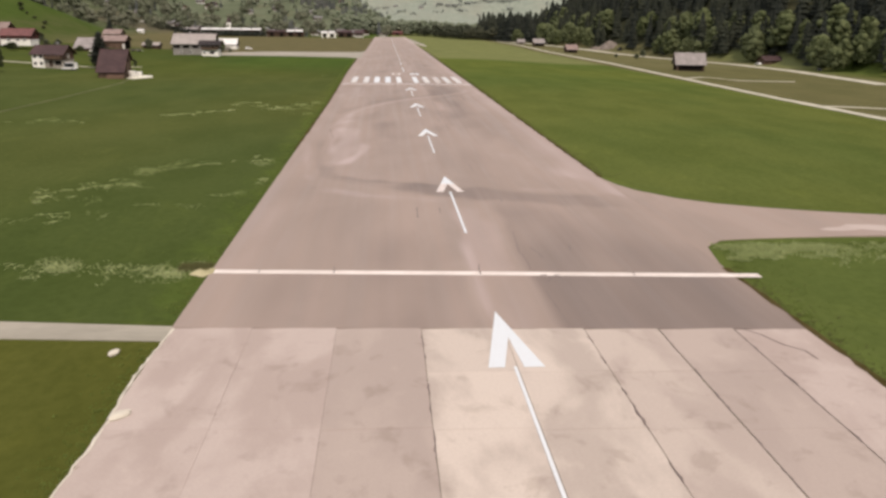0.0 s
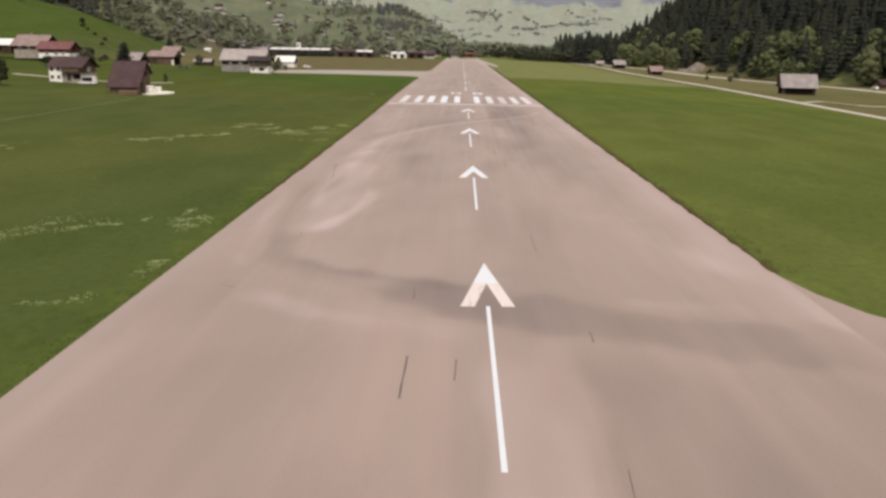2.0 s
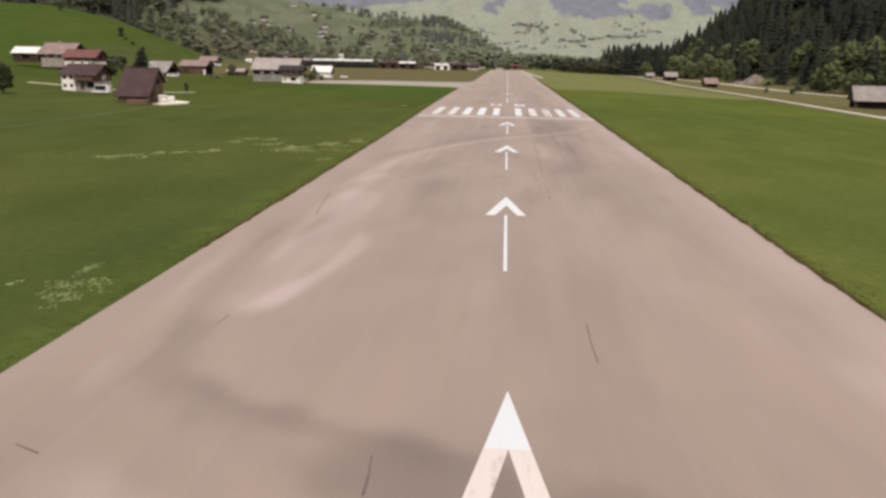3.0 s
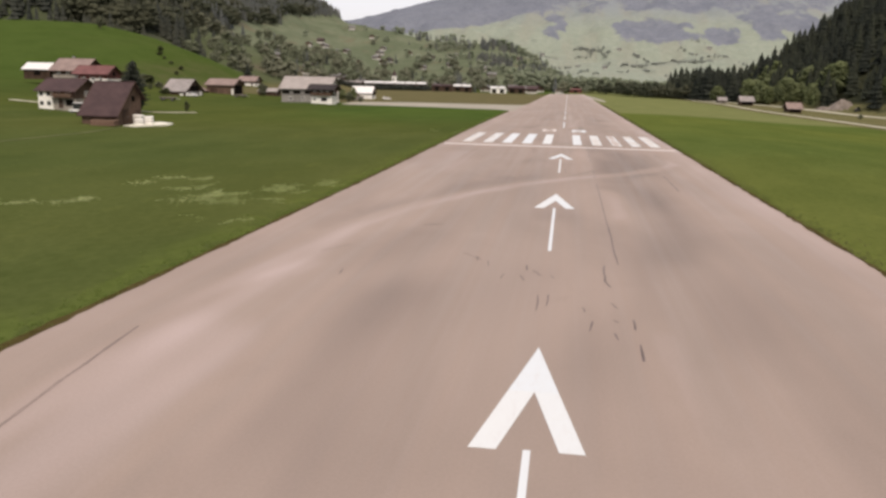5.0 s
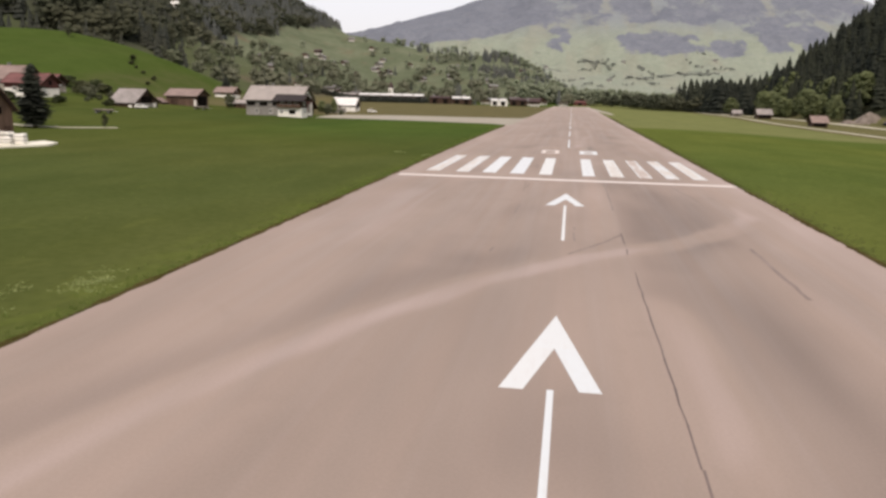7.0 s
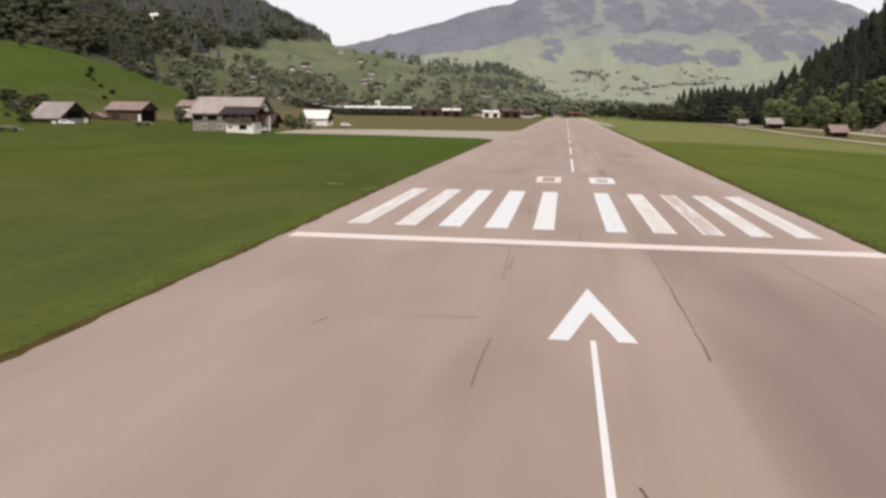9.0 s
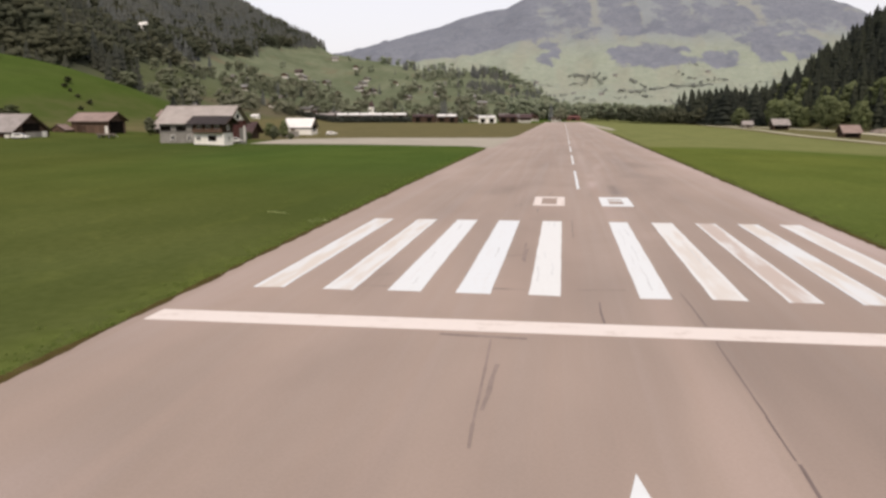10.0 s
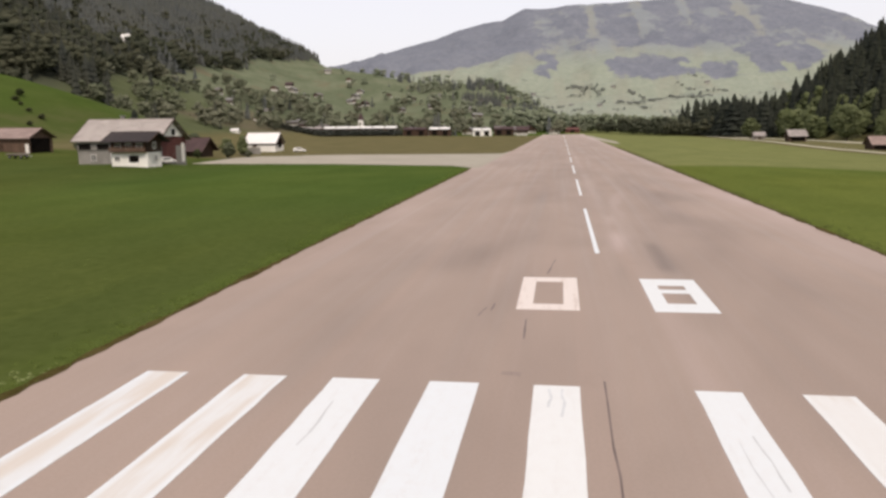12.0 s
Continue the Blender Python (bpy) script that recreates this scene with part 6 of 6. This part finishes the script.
    groves = ((-365, 843, 26), (-385, 958, 28), (-349, 938, 30), (-359, 1051, 26), (-419, 863, 22), (-340, 640, 26), (-288, 520, 26), (-310, 700, 24), (-270, 600, 18), (-255, 690, 16))
    def in_groves(x, y, r):
        near = np.min([np.hypot(x - a, (y - b) * 0.6) / c for a, b, c in groves], axis=0)
        return ((near < 0.75) & (r.uniform(0, 1, len(x)) < 0.6)) | ((x > tree_edge(y)) & (x < along(y, (470, -230), (760, -250), (1250, -100))) & (swell(x, y, 70, 25) > 0.75))
    lone = spots_in(3000, -460, -120, 470, 1250, 9, in_groves, (7, 18), (0.9, 1.3))
    tall = swell(lone[:, 0], lone[:, 1], 50, 27) > 0.5
    scatter("meadow_trees", BROAD_FAR, lone[~tall], GARDEN_LEAVES_HAZY, "groves and bushes on the steep meadows below the forest", "trees")
    scatter("meadow_firs", FAR_SPRUCES, lone[tall], NEEDLES_HAZY, "small stands of spruces on the steep meadows", "trees")
    rows = ((18, 2668, 124, 2618), (60, 2650, 110, 2640), (214, 2608, 330, 2476), (225, 2590, 318, 2500), (-120, 2560, -40, 2500), (330, 2440, 420, 2400), (40, 2430, 80, 2420), (160, 2380, 230, 2360), (480, 2560, 560, 2540))
    def hedgerows(x, y, r):
        best = np.full(x.shape, 1e9)
        for ax, ay, bx, by in rows:
            t = np.clip(((x - ax) * (bx - ax) + (y - ay) * (by - ay)) / ((bx - ax) ** 2 + (by - ay) ** 2), 0, 1)
            best = np.minimum(best, np.hypot(x - ax - t * (bx - ax), y - ay - t * (by - ay)))
        return (best < 9) | ((swell(x * 0.4, y, 70, 91) > 0.62) & (r.uniform(0, 1, len(x)) < 0.2))
    far = spots_in(9000, -150, 640, 2080, 2700, 21, hedgerows, (5, 10), (1.2, 2.0), None)
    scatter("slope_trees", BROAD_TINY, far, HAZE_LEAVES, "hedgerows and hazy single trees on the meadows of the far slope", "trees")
    hedge = spots_in(320, -272, -145, 716, 722, 11, lambda x, y, r: y > 0, (4.5, 6.6), (0.9, 1.4))
    scatter("hedge", BROAD_TINY, hedge, NEEDLES_HAZY, "dark clipped hedge before the white-roofed sheds", "hedge")


build_woods()


def rock_face(x, y):
    """A pale crag between the trees of the ridge."""
    ob = thing("crag", at(x, y), "pale limestone crag standing out of the wooded ridge", "rock")
    for i, (dx, dz, w, h) in enumerate(((0, 12, 5, 10), (7, 9, 3.4, 7), (-5, 15, 3.4, 6))):
        bm = bmesh.new()
        lump(bm, dx, -8, dz, w, 4, h, i + 2, 3)
        part("boulder", bm, LIMESTONE, ob)


LIMESTONE = plain("limestone", (0.62, 0.62, 0.60), (0.74, 0.74, 0.72), (0.3, 0.3, 0.3), 0.9, 0.4)
rock_face(-520, 930)


def spruce(x, y, h, label, girth=1.0, full=0.85):
    ob = thing("spruce", at(x, y), label, "tree")
    part("trunk", rod(bmesh.new(), (0, 0, -0.4), (0, 0, h * 0.9), h * 0.018, h * 0.003, 8), BARK, ob)
    v, f = conifer_shape(15 if full > 0.8 else 30, 13 if full > 0.8 else 19, int(abs(x) * 7), 0.3 if full > 0.8 else 0.42, full)
    c = new("crown", mesh_of("crown", v * np.array([h * girth, h * girth, h]), f, NEEDLES))
    c.parent = ob


def leaf_tree(name, x, y, h, label, girth=1.0, mat=None, clumps=70, leaves=900):
    ob = thing(name, at(x, y, (x * 37) % 360), label, "bush" if name == "bush" else "tree")
    bm = bmesh.new()
    rod(bm, (0, 0, -0.4), (0, 0, h * 0.42), h * 0.026, h * 0.017, 9)
    part("trunk", bm, BARK, ob)
    rng = random.Random(int(abs(x * 10)))
    for i in range(5):
        a = i * 1.26 + rng.uniform(-0.4, 0.4)
        part("limb", rod(bmesh.new(), (0, 0, h * (0.3 + 0.03 * i)), (math.cos(a) * h * 0.22 * girth, math.sin(a) * h * 0.22 * girth, h * (0.55 + 0.05 * i)), h * 0.012, h * 0.004, 6), BARK, ob)
    v, f = broad_shape(clumps, leaves, int(abs(x) * 3), 1, 0.7 if clumps > 100 else 1.0)
    c = new("crown", mesh_of("crown", v * np.array([h * girth, h * girth, h]), f, mat or LEAVES_DULL))
    c.parent = ob


spruce(-108.8, 57.0, 13.6, "tall dense dark conifer standing behind the barn", 1.35, 0.55)
spruce(-110.9, 60.5, 10.0, "lower dark conifer beside the tall one behind the barn", 1.5, 0.55)
spruce(-205.5, 367.0, 13.8, "dark spruce behind the rose-roofed chalet", 1.7)
spruce(-123.0, 222.0, 13.5, "dark spruce behind the long farmhouse", 1.1)
leaf_tree("tree", -127.5, 18.0, 8.2, "dark round-headed tree in the meadow", 0.85, SHRUB, 60, 900)
leaf_tree("tree", -100.6, 69.0, 3.2, "young dark tree beside the farm lane", 0.65, SHRUB, 40, 500)
leaf_tree("tree", -310.0, 372.0, 9.0, "thin spring tree on the crest of the hill", 0.9, LEAVES_DULL, 30, 700)
leaf_tree("tree", -101.5, 236.0, 5.0, "bushy garden tree beside the outbuilding", 1.0)
leaf_tree("tree", -103.5, 252.0, 7.0, "upright green tree beside the outbuilding", 0.7, LEAVES)
leaf_tree("bush", -97.0, 240.0, 2.4, "green bush at the edge of the taxiway", 1.3)
leaf_tree("bush", -107.0, 226.0, 3.0, "dark bush behind the red gable", 1.2, SHRUB)
leaf_tree("tree", -110.0, 254.0, 5.5, "leafy tree beside the farm yard", 1.0, LEAVES)
leaf_tree("tree", -122.0, 224.0, 8.0, "leafy tree between the farm buildings", 1.0)
leaf_tree("tree", -136.0, 214.0, 6.0, "leafy garden tree by the barns", 1.0)
leaf_tree("tree", -119.0, 250.0, 6.5, "leafy tree behind the outbuilding", 1.1)
for px, py, ph in ((-268, 372, 3.4), (-263, 362, 2.6), (-259, 360, 1.8), (-253, 357, 2.0), (-246, 356, 2.6), (-241, 340, 2.2), (-245, 271, 6.0), (-218, 241, 6.0), (-239, 286, 5.4), (-201, 232, 5.2), (-201, 220, 5.0), (-228, 262, 5.0), (-210, 226, 4.0), (-150, 152, 3.0), (-160, 140, 3.4), (-172, 132, 3.8)):
    leaf_tree("bush", px, py, ph, "dark green bush on the grassy hill", 2.1, SHRUB, 36, 500)
for px, py, ph in ((-181, 191, 3.6), (-190, 205, 5.0), (-198, 212, 4.4), (-173, 183, 2.6), (-205, 236, 5.0), (-178, 199, 3.4), (-171, 172, 2.0), (-214, 250, 4.6)):
    leaf_tree("bush", px, py, ph, "olive bush on the rough bank beside the barn", 1.5, LEAVES_DULL, 36, 500)
for px, py, ph in ((165, 305, 4.0), (182, 345, 5.2), (158, 330, 3.0)):
    leaf_tree("bush", px, py, ph, "bush beside the gravel road", 1.3, LEAVES_DULL, 36, 300)
leaf_tree("tree", 163.0, 505.0, 22.0, "bright green tree in front of the dark forest", 1.2, LEAVES, 110, 1600)
leaf_tree("tree", 128.0, 590.0, 15.0, "fresh green tree at the foot of the forest", 1.2, LEAVES, 110, 1600)


# ---- rough grass ----
def tuft_shape(blades, seed, lean=0.5):
    rng = np.random.RandomState(seed)
    v, f = [], []
    for k in range(blades):
        a, r = rng.uniform(0, 6.28), rng.uniform(0, 0.5)
        b = np.array([r * math.cos(a), r * math.sin(a), 0])
        w = rng.uniform(0.05, 0.10)
        tip = b + np.array([rng.normal(0, lean * 0.4), rng.normal(0, lean * 0.4), rng.uniform(0.6, 1.0)])
        d = np.array([math.sin(a * 3), math.cos(a * 3), 0]) * w
        n = len(v)
        v += [b - d, b + d, tip]
        f.append((n, n + 1, n + 2))
    return np.array(v), np.array(f)


def build_grass():
    tufts = [tuft_shape(9, s) for s in range(4)]
    rng = np.random.RandomState(77)
    rows = []
    for edge, side in ((LEFT, -1), (RIGHT, 1)):
        y = rng.uniform(-218, 330, 12000)
        x = (edge if side > 0 else np.interp(y, (-60, 8, 30, 60, 120, 177), (LEFT, -20.4, -20.75, -20.95, -21.1, -21.5))) + side * (0.02 + rng.exponential(0.6, len(y)))
        if side > 0:
            ok = (y > -150) | (y < -187)
        else:
            ok = ((y > -195.5) & (y < 177)) | (y < -201)
        rows.append(np.stack([x, y, np.full(len(y), -0.08), rng.uniform(0.06, 0.18, len(y)), rng.uniform(1.2, 2.6, len(y))], -1)[ok])
    scatter("kerb_grass", tufts, rows.pop(), BLADES_OLIVE, "short olive grass along the runway's shaded edge", "grass")
    # round the grass island and the taxiway's corner
    y = rng.uniform(0, 1, 2600)
    x = np.interp(y, (0, 0.2, 0.35, 0.5, 1), (19.2, 19.6, 20.6, 23, 48))
    yy = np.interp(y, (0, 0.2, 0.35, 0.5, 1), (-199, -187, -182.6, -180.2, -180))
    rows.append(np.stack([x + rng.exponential(1.0, 2600), yy - rng.exponential(1.6, 2600), np.full(2600, -0.08), rng.uniform(0.05, 0.13, 2600), rng.uniform(1.4, 3, 2600)], -1))
    scatter("verge_grass", tufts, np.concatenate(rows), BLADES, "rough uncut grass along the runway's edges", "grass")
    x, y = rng.uniform(-75, -20.5, 26000), rng.uniform(-196, 60, 26000)
    ok = swell(x, y * 0.7, 14, 33) > 0.45
    scatter("meadow_grass", tufts, np.stack([x, y, np.full(len(x), -0.08), rng.uniform(0.04, 0.09, len(x)), rng.uniform(1.4, 3.0, len(x))], -1)[ok], BLADES, "taller tufts in the mown meadow", "grass")
    # rank dark grass round the drain's end
    x, y = rng.uniform(-22.2, -19.95, 420), -185.4 + rng.normal(0, 0.4, 420)
    scatter("rank_grass", tufts, np.stack([x, y, np.full(420, -0.08), rng.uniform(0.12, 0.4, 420), rng.uniform(0.8, 1.5, 420)], -1), BLADES_OLIVE, "dark rank grass round the drain's end", "grass")
    # leafy pale weeds on the grass between runway and taxiway
    docks = []
    for cx, cy, r in ((21.8, -181.4, 0.5), (23.0, -182.2, 0.7), (24.6, -181.2, 0.6), (22.4, -183.6, 0.5), (25.4, -182.8, 0.6), (27.4, -181.6, 0.6), (21.2, -184.9, 0.35), (23.8, -184.2, 0.45), (29.5, -181.8, 0.5)):
        n = int(280 * r)
        docks.append(np.stack([cx + rng.normal(0, r, n), cy + rng.normal(0, 0.7 * r, n), np.full(n, -0.08), rng.uniform(0.14, 0.42, n), rng.uniform(0.9, 1.7, n)], -1))
    scatter("dock_leaves", tufts, np.concatenate(docks), SEED_HEADS, "clumps of pale leafy weeds at the taxiway's corner", "weeds")
    heads = []
    # wandering wisps of flowering weeds
    for cx, cy, rx, ry, n in ((-33, -184.6, 6, 1.6, 13), (-27.5, -186.4, 4, 1.2, 9), (-24.2, -187, 1.8, 0.5, 6), (-22.9, -186.9, 0.6, 0.25, 4), (-21.4, -184.9, 0.5, 0.3, 3), (-38, -169, 4, 2.5, 5), (-42, -158, 4, 3, 10), (-37.2, -154, 3, 3.5, 12), (-36, -145, 3, 3.5, 9), (-31, -140.5, 4, 2, 7), (-24.6, -138, 3, 2, 8),
                              (-30, -164, 6, 4, 3), (-21.6, -152, 1, 3, 3), (-67, -94, 6, 3, 9), (-48, -83, 3, 1.6, 7), (-44, -78, 3, 1.6, 6), (-39, -74.5, 3, 1.4, 4), (-30.5, -68.4, 2, 1.2, 5), (-26.6, -64.5, 2, 1.2, 4),
                              (-30.5, -70, 2.4, 2.4, 8), (-26.2, -71, 2, 2, 5), (-26.4, -63, 2, 1.4, 7), (-22.8, -58.4, 1, 1, 3), (-39, -60, 2.5, 3, 6), (-34, -65, 4, 4, 4), (-24, -81, 1.5, 2, 3), (28, -182.2, 5, 1.5, 44), (22.8, -181.4, 1.5, 1, 16), (36, -182, 5, 1.2, 20), (-29, 36, 1.2, 1.2, 1), (-22.9, 31, 0.8, 1.5, 1)):
        for k in range(n):
            x0, y0, a = cx + rng.normal(0, 0.6) * rx, cy + rng.normal(0, 0.6) * ry, rng.normal(0, 0.7)
            m = int(rng.uniform(26, 110))
            q = np.linspace(0, rng.uniform(0.6, 3.4), m)
            bend = rng.normal(0, 0.5)
            px = x0 + q * np.cos(a + bend * q) + rng.normal(0, rng.uniform(0.08, 0.5), m)
            py = y0 + q * np.sin(a + bend * q) + rng.normal(0, rng.uniform(0.12, 0.8), m)
            heads.append(np.stack([px, py, np.full(m, -0.08), rng.uniform(0.03, 0.15, m), rng.uniform(1.0, 2.4, m)], -1))
    heads = [h[h[:, 0] < -20.6] if h[0, 0] < 0 else h[h[:, 1] < -180] for h in heads]
    scatter("seed_heads", tufts, np.concatenate(heads), SEED_HEADS, "pale flowering weeds in patches in the meadow", "weeds")


build_grass()


# ---- concrete slabs at the runway's start ----
def build_slabs():
    base = new("slab_field", mesh_of("slab_field", [(LEFT, -280, -0.07), (RIGHT, -280, -0.07), (RIGHT, SLAB_END - 0.95, -0.07), (LEFT, SLAB_END + 0.95, -0.07)], [(0, 1, 2, 3)], SEAL))
    tagged(base, "field of old pale concrete slabs before the runway", "pavement", kind="structure")
    lanes = ((LEFT, -14.9), (-14.9, -9.85), (-9.85, -4.75), (-4.75, 0.2), (0.2, 5.1), (5.1, 9.65), (9.65, 14.3), (14.3, RIGHT))
    tones = (0, 0, 1, 2, 2, 3, 1, 0)
    rng = random.Random(3)
    for x0, x1 in lanes:
        w = x1 - x0
        me = None
        for k in range(13):
            y1 = SLAB_END - 0.05 * (x0 + x1) / 2 - 6.2 * k
            g = 0.008 if x0 > -9 else 0.0025
            if me is None:
                bm = bmesh.new()
                gap = 0.035 if x0 > 4 else 0.02 if x0 == -4.75 else 0.006
                box(bm, -w / 2 + gap, w / 2 - gap, -3.1 + g, 3.1 - g, -0.06, 0.0)
                me = bpy.data.meshes.new("slab")
                bm.to_mesh(me)
                bm.free()
                me.materials.append(SLAB[tones[lanes.index((x0, x1))]])
            share("slab", me, base, pose((x0 + x1) / 2, y1 - 3.1, rng.uniform(-0.012, 0.002), rng.uniform(-0.08, 0.08), rng.uniform(-0.08, 0.08)))
    for tip in (-195.9,):
        flat("arrow_head", [(0.1, tip), (1.7, tip - 8.6), (0.55, tip - 8.6), (0.3, tip - 4.4), (-0.5, tip - 8.6), (-1.4, tip - 8.6)], 0.022, PAINT, runway)
        flat("arrow_shaft", rect(-0.03, 0.15, tip - 27, tip - 8.5), 0.022, PAINT, runway)


build_slabs()
flat("worn_patch", [(32.6, -175.9), (33.6, -175.2), (35.0, -175.0), (36.2, -174.0), (38.6, -174.2), (41.5, -174.9), (41.0, -176.2), (38.4, -176.6), (36.6, -175.9), (34.8, -176.5), (33.4, -176.3)], 0.003, SLAB[0], bpy.data.objects["taxiway_south"], 0.004, "pale worn patch on the asphalt")


def broken_joints():
    """Crumbled dark hollows along the joints, and the pale worn rim of the field."""
    rng = random.Random(8)
    field = bpy.data.objects["slab_field"]
    for x, w in ((5.1, 0.16), (9.65, 0.12), (14.3, 0.16), (-4.75, 0.10)):
        y = -200.0 - 0.05 * x
        while y > -236:
            size = rng.uniform(0.8, 3.2)
            bm = bmesh.new()
            n = max(4, int(size / 0.3))
            left, right = [], []
            for i in range(n + 1):
                t = i / n
                fat = w * math.sin(math.pi * t) ** 0.6 * rng.uniform(0.3, 1.0) + 0.01
                mid = x + rng.uniform(-0.05, 0.05)
                left.append(bm.verts.new((mid - fat / 2, y - size * t, 0.006)))
                right.append(bm.verts.new((mid + fat / 2, y - size * t, 0.006)))
            for i in range(n):
                bm.faces.new((left[i], left[i + 1], right[i + 1], right[i]))
            part("joint_crack", bm, SEAL, field)
            y -= size + rng.uniform(0.3, 2.8)
    bm = bmesh.new()
    rows = []
    y = -198.0
    while y > -262:
        mid, fat = LEFT + 0.12 * math.sin(y * 0.5) + rng.uniform(-0.06, 0.06), rng.uniform(0.03, 0.13)
        rows.append([bm.verts.new((mid - fat, y, -0.08)), bm.verts.new((mid - fat * 0.7, y, 0.02)), bm.verts.new((mid + fat * 0.7, y, 0.02)), bm.verts.new((mid + fat, y, -0.08))])
        y -= 0.55
    for p, q in zip(rows, rows[1:]):
        for i in range(3):
            bm.faces.new((p[i], q[i], q[i + 1], p[i + 1]))
    bmesh.ops.recalc_face_normals(bm, faces=bm.faces[:])
    part("rim", bm, CONCRETE, field, "pale crumbling concrete rim")
    # a kink of cracks at the corner by the grass island
    bm = bmesh.new()
    pts = [(14.9, -199.6), (15.6, -200.6), (16.2, -202.2), (17.0, -203.0), (17.1, -204.2)]
    for (ax, ay), (bx, by) in zip(pts, pts[1:]):
        q = [bm.verts.new(c) for c in ((ax - 0.05, ay, 0.006), (bx - 0.05, by, 0.006), (bx + 0.05, by, 0.006), (ax + 0.05, ay, 0.006))]
        bm.faces.new(q)
    part("joint_crack", bm, SEAL, field)


broken_joints()


def rubble(x, y, size, seed, label):
    bm = bmesh.new()
    lump(bm, 0, 0, 0.1, size, size * 0.6, 0.16, seed, 2)
    me = bpy.data.meshes.new("rubble")
    bm.to_mesh(me)
    bm.free()
    me.materials.append(CONCRETE)
    tagged(new("concrete_lump", me), label, "rubble", "broken concrete").matrix_basis = pose(x, y, -0.05, 0, 0, 25 * seed)


rubble(-19.3, -209.0, 0.6, 2, "broken pale lump of concrete at the slab edge")
rubble(-21.9, -201.6, 0.45, 3, "pale lump of concrete lying in the grass")
